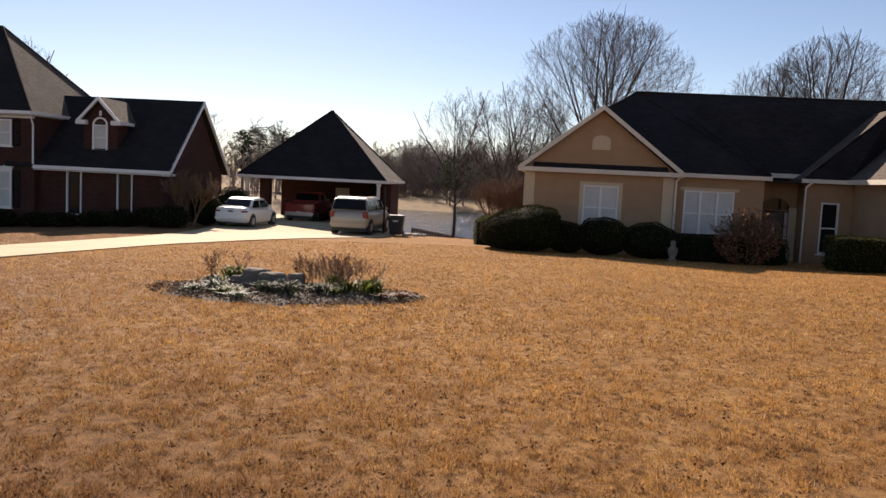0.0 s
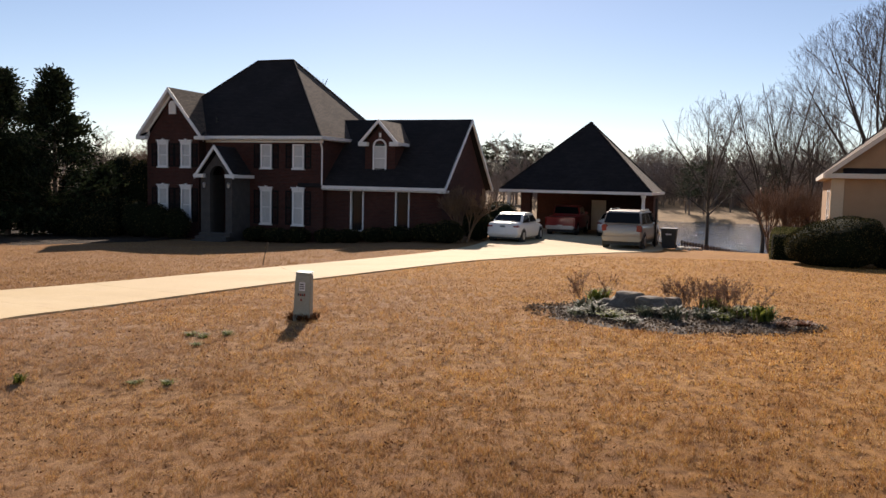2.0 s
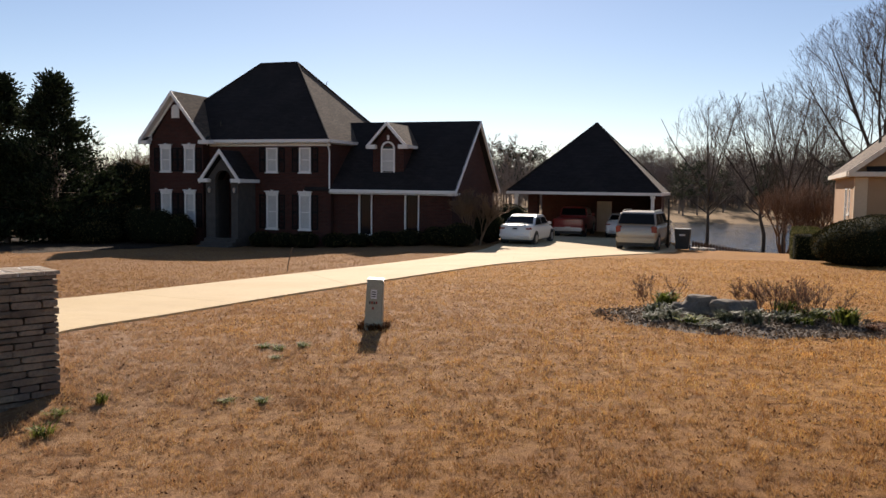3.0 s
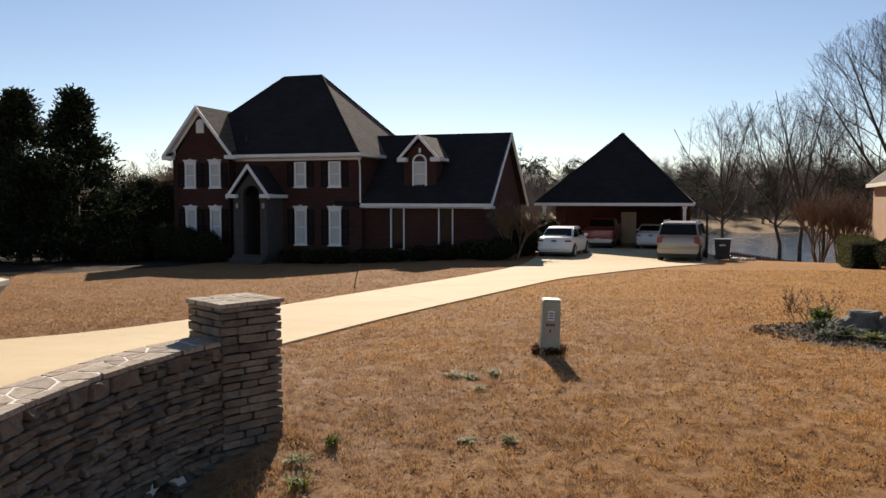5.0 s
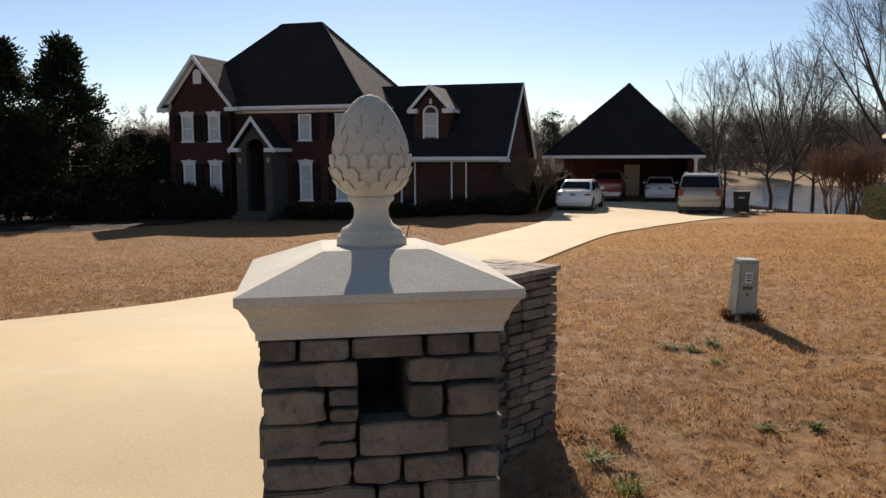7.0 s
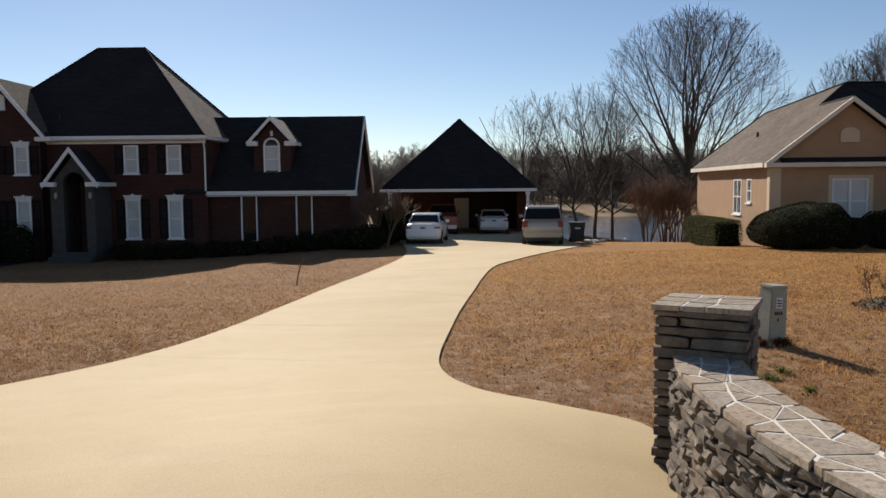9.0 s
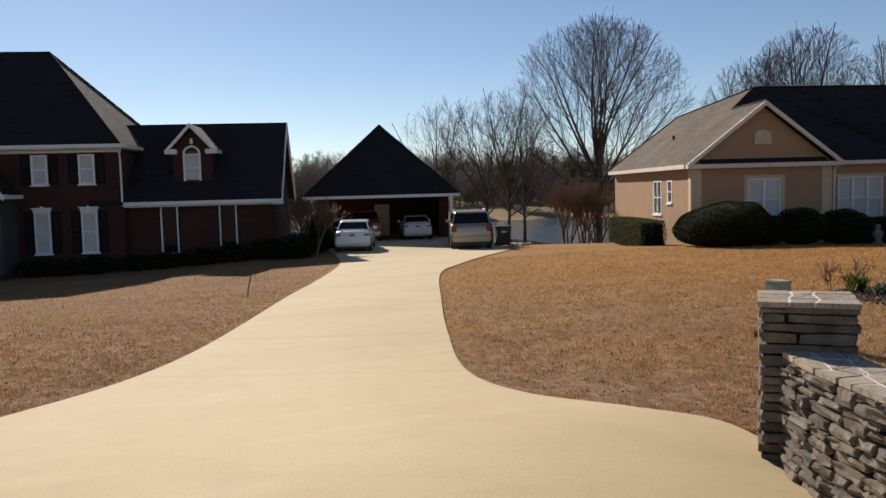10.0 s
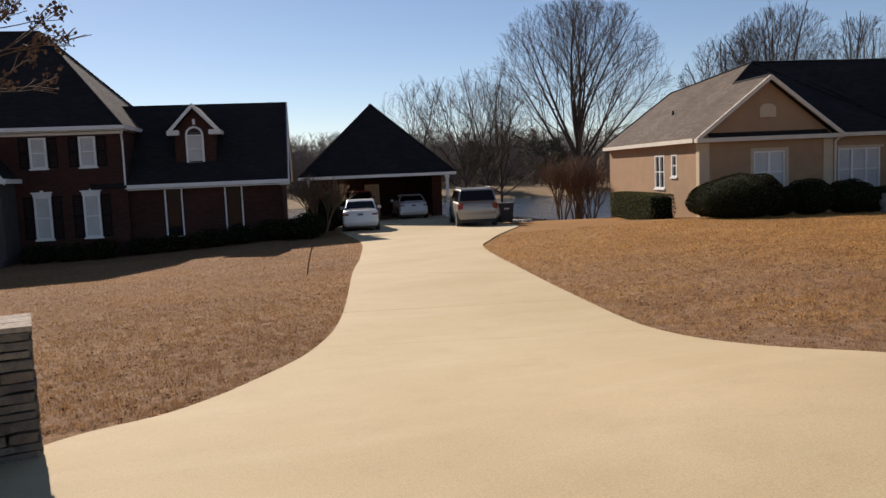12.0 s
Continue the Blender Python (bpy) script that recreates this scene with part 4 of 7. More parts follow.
def tan_house():
    base, e = -0.9, 2.5
    foot = -2.4
    h = thing("tan_house", pose(4.05, 32.15, 0, 0, 0, -8), "single-storey tan stucco house with cream-trimmed gable", "house")
    k = 0.775
    # front block under the gable
    bm = bmesh.new()
    wall_with_openings(bm, 0, 5.85, base, e, 0, 0.3, [(2.35, 3.75, 0.15, 1.95)])
    prism(bm, [(0.02, 0.0, e), (5.83, 0.0, e), (5.83, 0.0, e + 0.14), (2.95, 0.0, e + 2.42), (0.02, 0.0, e + 0.14)], (0, 0.25, 0))
    wall_with_openings(bm, 0.3, 12.2, foot, e, 0, 0.3, [(4.1, 5.3, 0.4, 1.98), (2.6, 3.2, 0.95, 1.98)], "y")
    wall_with_openings(bm, 5.85, 9.1, base, e, 0.35, 0.65, [(6.35, 8.3, 0.1, 1.93)])
    box(bm, 5.6, 5.85, 0.3, 0.35, base, e)
    box(bm, 9.1, 9.4, 0.35, 2.6, base, e)
    wall_with_openings(bm, 9.4, 11.2, base, e, 2.3, 2.6, [(9.75, 10.95, base, 1.25)])
    wall_with_openings(bm, 11.2, 12.9, base, e, 0.9, 1.2, [(11.75, 12.45, -0.35, 1.7)])
    wall_with_openings(bm, 1.2, 2.6, base, e, 11.2, 11.5, [(1.45, 1.85, -0.3, 1.7)], "y")
    box(bm, 12.9, 13.2, -9.0, 1.2, base, e)
    box(bm, 13.2, 21, -9.0, -8.7, base, e)
    box(bm, 20.7, 21, -8.7, 12.2, base, e)
    box(bm, 0, 21, 12.2, 12.5, foot, e)
    part("wall", bm, STUCCO, h, "tan stucco wall")
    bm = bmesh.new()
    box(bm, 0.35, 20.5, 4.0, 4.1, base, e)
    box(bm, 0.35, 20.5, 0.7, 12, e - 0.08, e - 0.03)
    part("inner_wall", bm, UNLIT_ROOM, h)
    bm = bmesh.new()
    for u0, u1 in ((-0.03, 0.38), (5.45, 5.88)):
        box(bm, u0, u1, -0.05, 0.0, base, e - 0.12, 0.01)
    box(bm, -0.05, 0.0, 0.0, 0.35, base, e - 0.12, 0.01)
    box(bm, 2.2, 3.9, -0.03, 0.0, 1.95, 2.08)
    box(bm, 2.2, 2.35, -0.03, 0.0, 0.1, 1.95)
    box(bm, 3.75, 3.9, -0.03, 0.0, 0.1, 1.95)
    box(bm, 6.2, 8.45, 0.32, 0.35, 1.93, 2.05)
    for u in (9.55, 11.05):
        box(bm, u - 0.15, u + 0.15, 2.15, 2.3, base, 1.4)
    part("corner_trim", bm, STUCCO_TRIM, h, "paler stucco corner bands and surrounds")
    # gable roof and left slope
    zt = lambda u: e + 0.1 + k * (u + 0.28)
    E0, E1 = (-0.28, -0.35, e + 0.1), (-0.28, 12.7, e + 0.15)
    G, H, R, T = (2.95, -0.35, zt(2.95)), (2.95, 3.05, zt(2.95)), (4.6, 4.6, zt(4.6) - 0.16), (2.95, 10.6, 5.4)
    # sunlight on the left slope is put into its paler shingle colour
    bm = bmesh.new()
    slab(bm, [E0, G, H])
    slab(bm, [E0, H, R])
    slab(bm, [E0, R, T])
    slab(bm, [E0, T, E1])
    part("roof", bm, SHINGLE_SUNLIT, h, "sunlit-toned brown shingle roof slope")
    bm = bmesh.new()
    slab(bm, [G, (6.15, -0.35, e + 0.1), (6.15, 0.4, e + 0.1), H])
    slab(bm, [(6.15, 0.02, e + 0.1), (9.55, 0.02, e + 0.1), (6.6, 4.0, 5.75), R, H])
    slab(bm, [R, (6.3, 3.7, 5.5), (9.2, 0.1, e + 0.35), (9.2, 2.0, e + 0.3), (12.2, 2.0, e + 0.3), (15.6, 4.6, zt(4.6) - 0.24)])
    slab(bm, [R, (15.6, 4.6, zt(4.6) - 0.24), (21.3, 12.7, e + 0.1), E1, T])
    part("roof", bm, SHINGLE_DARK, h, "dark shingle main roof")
    # right wing: hip with a lit edge, then the garage slope
    bm = bmesh.new()
    P = (10.9, 0.6, e + 0.1)
    slab(bm, [P, (14.6, 2.2, e + 3.1), (14.6, 5.0, e + 3.1), (10.9, 2.4, e + 0.1)])
    slab(bm, [(12.6, 0.6, e + 0.12), (12.6, -9.4, e + 0.12), (16.9, -5.4, 5.8), (16.9, 4.6, 5.8)])
    part("roof", bm, SHINGLE_SUNLIT, h, "sunlit-toned brown shingle wing roof")
    bm = bmesh.new()
    slab(bm, [P, (12.6, 0.6, e + 0.1), (16.4, 4.0, 5.5), (14.6, 2.2, e + 3.1)])
    slab(bm, [(12.6, -9.4, e + 0.1), (21.3, -9.4, e + 0.1), (16.9, -5.4, 5.8)])
    part("roof", bm, SHINGLE_DARK, h)
    bm = bmesh.new()
    for p, q in ((G, H), (H, R), (R, T), (T, E1), (R, (15.6, 4.6, zt(4.6) - 0.24)), (R, (9.55, 0.05, e + 0.15))):
        tube(bm, p, q, 0.06, 0.06, 6)
    part("ridge_cap", bm, SHINGLE_DARK, h)
    bm = bmesh.new()
    rake(bm, (-0.3, -0.35, e + 0.1), (2.95, -0.35, zt(2.95) + 0.02), 0.2)
    rake(bm, (2.95, -0.35, zt(2.95) + 0.02), (6.2, -0.35, e + 0.1), 0.2)
    box(bm, -0.3, 6.2, -0.36, 0.0, e - 0.1, e + 0.08, 0.015)
    box(bm, -0.34, -0.24, -0.0, 12.7, e - 0.08, e + 0.1)
    box(bm, -0.24, 0.0, 0.0, 12.7, e - 0.08, e - 0.03)
    box(bm, 6.2, 9.6, -0.04, 0.06, e - 0.06, e + 0.1, 0.01)
    box(bm, 9.2, 11.6, 1.92, 2.02, e + 0.12, e + 0.3)
    box(bm, 10.85, 12.7, 0.5, 0.62, e - 0.06, e + 0.1)
    box(bm, 12.52, 12.64, -9.4, 0.5, e - 0.06, e + 0.12)
    part("eave_trim", bm, CREAM, h, "cream fascia boards")
    bm = bmesh.new()
    prism(bm, [(0.3, -0.33, e + 0.08), (5.6, -0.33, e + 0.08), (5.6, 0.02, e + 0.3), (0.3, 0.02, e + 0.3)], (0, 0, -0.03))
    part("return_roof", bm, SHINGLE_DARK, h)
    bm = bmesh.new()
    arc = [(2.95 + 0.36 * math.cos(a), -0.08, 3.72 + 0.22 * math.sin(a)) for a in np.linspace(0, math.pi, 12)]
    prism(bm, [(3.31, -0.08, 3.36)] + arc + [(2.59, -0.08, 3.36)], (0, 0.09, 0))
    part("gable_vent", bm, STUCCO_TRIM, h, "pale arched gable vent")
    window(h, 2.35, 3.75, 0.15, 1.95, 0.06, crown=False, shutters=False, columns=2)
    window(h, 6.35, 8.3, 0.1, 1.93, 0.41, crown=False, shutters=False, columns=3)
    window(h, 11.75, 12.45, -0.35, 1.7, 0.96, crown=False, shutters=False, pane_mat=GLASS)
    window(h, 4.1, 5.3, 0.4, 1.98, 0.04, crown=False, shutters=False, face="side", columns=2, pane_mat=GLASS)
    window(h, 2.6, 3.2, 0.95, 1.98, 0.04, crown=False, shutters=False, face="side", pane_mat=GLASS)
    bm = bmesh.new()
    box(bm, 9.95, 10.75, 2.42, 2.48, base, 1.2)
    door = part("front_door", bm, DOOR_WOOD, h, "dark front door with small glass pane under a fanlight")
    bm = bmesh.new()
    box(bm, 10.25, 10.42, 2.395, 2.42, 0.1, 0.75)
    part("pane", bm, BLIND, door)
    bm = bmesh.new()
    box(bm, 10.8, 10.93, 2.40, 2.46, base, 1.2)
    part("sidelight", bm, BLIND, door)
    bm = bmesh.new()
    prism(bm, [(10.35 + 0.6 * math.cos(a), 2.26, 1.3 + 0.5 * math.sin(a)) for a in np.linspace(0, math.pi, 14)], (0, 0.03, 0))
    part("fanlight", bm, GLASS, door)
    for u, v in ((5.93, -0.06), (10.98, 0.5)):
        bm = bmesh.new()
        pts = [(u + 0.2, v - 0.28, e), (u + 0.02, v - 0.05, e - 0.25), (u + 0.02, v - 0.02, base + 0.1)]
        for p, q in zip(pts, pts[1:]):
            tube(bm, p, q, 0.045, 0.045, 8)
        part("downspout", bm, CREAM, h, "cream downspout")
    bm = bmesh.new()
    tube(bm, (1.3, 6.2, zt(1.3) - 0.1), (1.3, 6.2, zt(1.3) + 0.35), 0.06, 0.06, 8)
    part("vent_pipe", bm, METAL_DARK, h)
    return h


tan_house()

# ---- stone gateposts and walls ----


def stone_mesh(seed, rough_amt=0.09):
    """A worn stone of unit size, with a rounded outline and an uneven split face."""
    rnd = random.Random(seed)
    bm = bmesh.new()
    bmesh.ops.create_cube(bm, size=1)
    bmesh.ops.subdivide_edges(bm, edges=[e for e in bm.edges if abs(e.verts[0].co.x - e.verts[1].co.x) > 0.5], cuts=2)
    bmesh.ops.subdivide_edges(bm, edges=[e for e in bm.edges if abs(e.verts[0].co.z - e.verts[1].co.z) > 0.5], cuts=1)
    taper, skew = rnd.uniform(-0.07, 0.07), rnd.uniform(-0.03, 0.03)
    corner = {k: (rnd.uniform(0.0, 0.045), rnd.uniform(0.01, 0.10)) for k in ((1, 1), (1, -1), (-1, 1), (-1, -1))}
    for v in bm.verts:
        x, y, z = v.co
        sx, sz = (1 if x > 0 else -1), (1 if z > 0 else -1)
        if abs(x) > 0.4 and abs(z) > 0.4:
            cx, cz = corner[sx, sz]
            x -= sx * cx
            z -= sz * cz
        else:
            z += rnd.uniform(-0.05, 0.03) * sz if abs(z) > 0.4 else rnd.uniform(-0.12, 0.12)
            x += rnd.uniform(-0.05, 0.02) * sx
        z += skew * x * 2 + taper * x * z
        y += math.copysign(rnd.uniform(-1.0, 0.4) * rough_amt, y)
        v.co = Vector((x, y, z))
    bmesh.ops.recalc_face_normals(bm, faces=bm.faces)
    rim = [e for e in bm.edges if len(e.link_faces) == 2 and e.calc_face_angle() > 0.9]
    bmesh.ops.bevel(bm, geom=rim, offset=0.035, segments=2, affect="EDGES")
    me = bpy.data.meshes.new("stone")
    bm.to_mesh(me)
    bm.free()
    me.materials.append(STONE)
    return me


STONES = [stone_mesh(i, 0.045) for i in range(14)]
ROUGH_STONES = [stone_mesh(40 + i, 0.24) for i in range(14)]


def lay_course(parent, rnd, start, way, length, z, height, depth=0.16, lo=0.13, hi=0.40, meshes=STONES, joint=0.009, curve=None, skip=None, jut=0.006):
    """A band of random stonework along a line (or along curve(s)): tall single stones, and thin ones laid over one another."""

    def lay(s0, w, z0, h):
        c = s0 + w / 2
        p, d = curve(c) if curve else (start + way * c, way)
        if skip and skip(c, z0 + h / 2):
            return
        ob = new("stone", rnd.choice(meshes))
        ob.parent = parent
        n = Vector((d.y, -d.x, 0))
        q = p + n * rnd.uniform(-jut, jut)
        ang = math.atan2(d.y, d.x) + rnd.choice((0, math.pi))
        ob.matrix_basis = Matrix.Translation((q.x, q.y, z0 + h / 2)) @ Matrix.Rotation(ang, 4, "Z") @ Matrix.Rotation(rnd.uniform(-0.025, 0.025), 4, "Y") @ Matrix.Diagonal((w - joint, depth, h - joint * 0.8, 1))

    s = 0.0
    while s < length - 0.03:
        w = rnd.uniform(lo, hi)
        if length - s - w < lo * 0.8:
            w = length - s
        if height < 0.088 or (height < 0.13 and rnd.random() < 0.6) or (rnd.random() < 0.05 and w < 0.22):
            lay(s, w, z, height)
        else:
            cut = height * rnd.uniform(0.36, 0.64)
            for z0, h in ((z, cut), (z + cut, height - cut)):
                if w > 0.2 and rnd.random() < 0.55:
                    a = w * rnd.uniform(0.3, 0.7)
                    lay(s, a, z0, h)
                    lay(s + a, w - a, z0, h)
                else:
                    lay(s, w, z0, h)
        s += w


def pillar(name, x, y, z0, z1, side, angle, label, seed, niche=False, courses=(0.05, 0.082), widths=(0.14, 0.34)):
    p = thing(name, pose(x, y, 0, 0, 0, angle), label, "gatepost", "stone gateposts")
    rnd = random.Random(seed)
    h = side / 2
    bm = bmesh.new()
    i = h - 0.07
    if niche:
        box(bm, -i, i, -i + 0.30, i, z0 - 0.15, z1)
        wall_with_openings(bm, -i, i, z0 - 0.15, z1, -i, -i + 0.3, [(niche[0], niche[1], niche[2], niche[3])])
    else:
        box(bm, -i, i, -i, i, z0 - 0.15, z1)
    part("core", bm, CORE, p)
    z = z0 - 0.1
    turn = 0
    stops = [niche[2], niche[3], z1] if niche else [z1]
    while z < z1 - 0.02:
        hgt = rnd.uniform(*courses)
        limit = min(q for q in stops if q > z + 0.01)
        if z + hgt > limit - 0.035:
            hgt = limit - z
        for f in range(4):
            a = math.radians(90 * f)
            way = Vector((math.cos(a), math.sin(a), 0))
            out = Vector((math.sin(a), -math.cos(a), 0))
            # stones turn the corner on alternate faces
            long = (f + turn) % 2 == 0
            ln = side if long else side - 0.28
            start = out * (h - 0.08) - way * ln / 2
            if niche and f == 0 and z + hgt * 0.5 > niche[2] and z + hgt * 0.5 < niche[3]:
                lay_course(p, rnd, start, way, ln / 2 + niche[0], z, hgt, 0.16, 0.10, 0.26)
                lay_course(p, rnd, start + way * (ln / 2 + niche[1]), way, ln / 2 - niche[1], z, hgt, 0.16, 0.10, 0.26)
            else:
                lay_course(p, rnd, start, way, ln, z, hgt, 0.16, *widths)
        turn += 1
        z += hgt
    return p


def flagged_top(parent, rnd, pieces, z, thick=0.05):
    """Flagstones as separate slabs with a mortar bed between them."""
    for pts in pieces:
        c = sum((Vector(q) for q in pts), Vector((0, 0, 0))) / len(pts)
        bm = bmesh.new()
        prism(bm, [c + (Vector(q) - c) * (1 - 0.011 / max(0.05, (Vector(q) - c).length) * 1.4) + Vector((0, 0, thick + rnd.uniform(-0.001, 0.003))) for q in pts], (0, 0, -thick))
        part("flagstone", bm, FLAG, parent)


def cells(rnd, n_u, n_v, jitter, to_world):
    """An uneven net of four- and three-sided pieces over the unit square."""
    g = {}
    for i in range(n_u + 1):
        for j in range(n_v + 1):
            a = i / n_u + (rnd.uniform(-jitter, jitter) / n_u if 0 < i < n_u else 0)
            b = j / n_v + (rnd.uniform(-jitter, jitter) / n_v if 0 < j < n_v else 0)
            g[i, j] = to_world(a, b)
    out = []
    for i in range(n_u):
        for j in range(n_v):
            q = [g[i, j], g[i + 1, j], g[i + 1, j + 1], g[i, j + 1]]
            if rnd.random() < 0.3:
                out += [[q[0], q[1], q[2]], [q[0], q[2], q[3]]]
            else:
                out.append(q)
    return out


def flat_pillar(name, x, y, z0, z1, side, angle, label, seed):
    p = pillar(name, x, y, z0, z1 - 0.034, side, angle, label, seed)
    h = side / 2 + 0.022
    bm = bmesh.new()
    i = h - 0.03
    box(bm, -i, i, -i, i, z1 - 0.034, z1 - 0.002)
    part("mortar_bed", bm, MORTAR, p, "pale mortar between the flagstones")
    rnd = random.Random(seed + 5)
    flagged_top(p, rnd, cells(rnd, 3, 3, 0.36, lambda a, b: ((2 * a - 1) * h, (2 * b - 1) * h, z1 - 0.034)), z1, 0.034)
    return p


def finial_pillar(x, y, z0, angle):
    ztop = 1.34
    p = pillar("gatepost", x, y, z0, ztop, 0.652, angle, "stacked stone gatepost with cast cap and pinecone finial", 3, (-0.062, 0.062, 1.105, 1.275), (0.065, 0.125), (0.10, 0.24))
    bm = bmesh.new()
    c = 0.378
    rings = []
    for r, z in ((0.33, ztop), (0.33, ztop + 0.02), (0.34, ztop + 0.035), (0.348, ztop + 0.06), (0.368, ztop + 0.092), (c, ztop + 0.098), (c, ztop + 0.122), (0.15, ztop + 0.208), (0.0, ztop + 0.214)):
        rings.append([bm.verts.new((sx * r, sy * r, z)) for sx, sy in ((-1, -1), (1, -1), (1, 1), (-1, 1))] if r else [bm.verts.new((0, 0, z))])
    for a, b in zip(rings, rings[1:]):
        for i in range(4):
            if len(b) == 1:
                bm.faces.new((a[i], a[(i + 1) % 4], b[0]))
            else:
                bm.faces.new((a[i], a[(i + 1) % 4], b[(i + 1) % 4], b[i]))
    bm.faces.new(list(reversed(rings[0])))
    bmesh.ops.bevel(bm, geom=[e for e in bm.edges if len(e.link_faces) == 2 and e.calc_face_angle() > 0.25], offset=0.006, segments=2, affect="EDGES")
    part("cap", bm, CAST, p, "pale cast-stone pyramid cap")
    b = ztop + 0.203
    bm = bmesh.new()
    lathe(bm, [(0.102, 0), (0.105, 0.010), (0.105, 0.026), (0.099, 0.034), (0.093, 0.037), (0.093, 0.046), (0.086, 0.056), (0.066, 0.066), (0.054, 0.088), (0.051, 0.112), (0.058, 0.130), (0.068, 0.138), (0.070, 0.148), (0.064, 0.154), (0.035, 0.155)], 40, (0, 0, b))
    foot = part("finial_foot", bm, CAST, p, smooth=True)
    prof = [(0.062, 0.0), (0.086, 0.012), (0.108, 0.045), (0.119, 0.085), (0.119, 0.115), (0.111, 0.16), (0.097, 0.20), (0.076, 0.243), (0.052, 0.275), (0.027, 0.295), (0.004, 0.301)]
    bm = bmesh.new()
    lathe(bm, [(r * 0.965, z) for r, z in prof], 40, (0, 0, b + 0.15))
    cone = part("pinecone", bm, CAST, p, "carved pinecone finial", smooth=True)
    # curled leaves round the lower half, low flat scales above
    zs, rs = [q[1] for q in prof], [q[0] for q in prof]

    def scale(a, zc, half, low, high, lift):
        verts, faces = [], []
        ring = ((-0.75, low, 0.0), (0.75, low, 0.0), (1.0, low * 0.1 + high * 0.3, lift), (0.72, high * 0.86, lift * 1.3), (0.30, high, lift * 1.5), (0.0, high * 0.84, lift * 1.1), (-0.30, high, lift * 1.5), (-0.72, high * 0.86, lift * 1.3), (-1.0, low * 0.1 + high * 0.3, lift))
        for edge in (0, 1):
            for du, dz, out in ring:
                zz = min(max(zc + dz, 0.0), 0.3)
                rr = float(np.interp(zz, zs, rs)) + (out if not edge else -0.006)
                verts.append((rr * math.cos(a + du * half), rr * math.sin(a + du * half), b + 0.15 + zz))
        zz = min(zc + high * 0.3, 0.3)
        rr = float(np.interp(zz, zs, rs)) + lift * 1.15
        verts.append((rr * math.cos(a), rr * math.sin(a), b + 0.15 + zz))
        n = len(ring)
        for i in range(n):
            faces += [(i, (i + 1) % n, 2 * n), (i, n + i, n + (i + 1) % n, (i + 1) % n)]
        arrays("scale", verts, faces, CAST, cone)

    for row, (zc, lift) in enumerate(((0.022, 0.0045), (0.058, 0.005), (0.096, 0.004))):
        for i in range(13):
            scale(2 * math.pi * (i + 0.5 * (row % 2)) / 13, zc, math.pi / 13 * 0.92, -0.02, 0.03, lift)
    for row in range(7):
        zc = 0.145 + row * 0.021
        count = max(7, int(2 * math.pi * float(np.interp(zc, zs, rs)) / 0.058))
        for i in range(count):
            scale(2 * math.pi * (i + 0.5 * (row % 2)) / count, zc, math.pi / count * 0.97, -0.014, 0.022, 0.0012)
    return p


P0, P1 = (-8.77, 2.89), (-8.78, 6.05)
finial_pillar(*P0, -0.2, 21)
flat_pillar("gatepost", *P1, -0.42, 1.035, 0.56, -31, "stacked stone gatepost with flagstone top beside the drive", 11)
PL1 = (-16.26, 7.47)
flat_pillar("gatepost", *PL1, -0.2, 0.83, 0.56, 14, "lower stacked stone gatepost with flagstone top", 12)


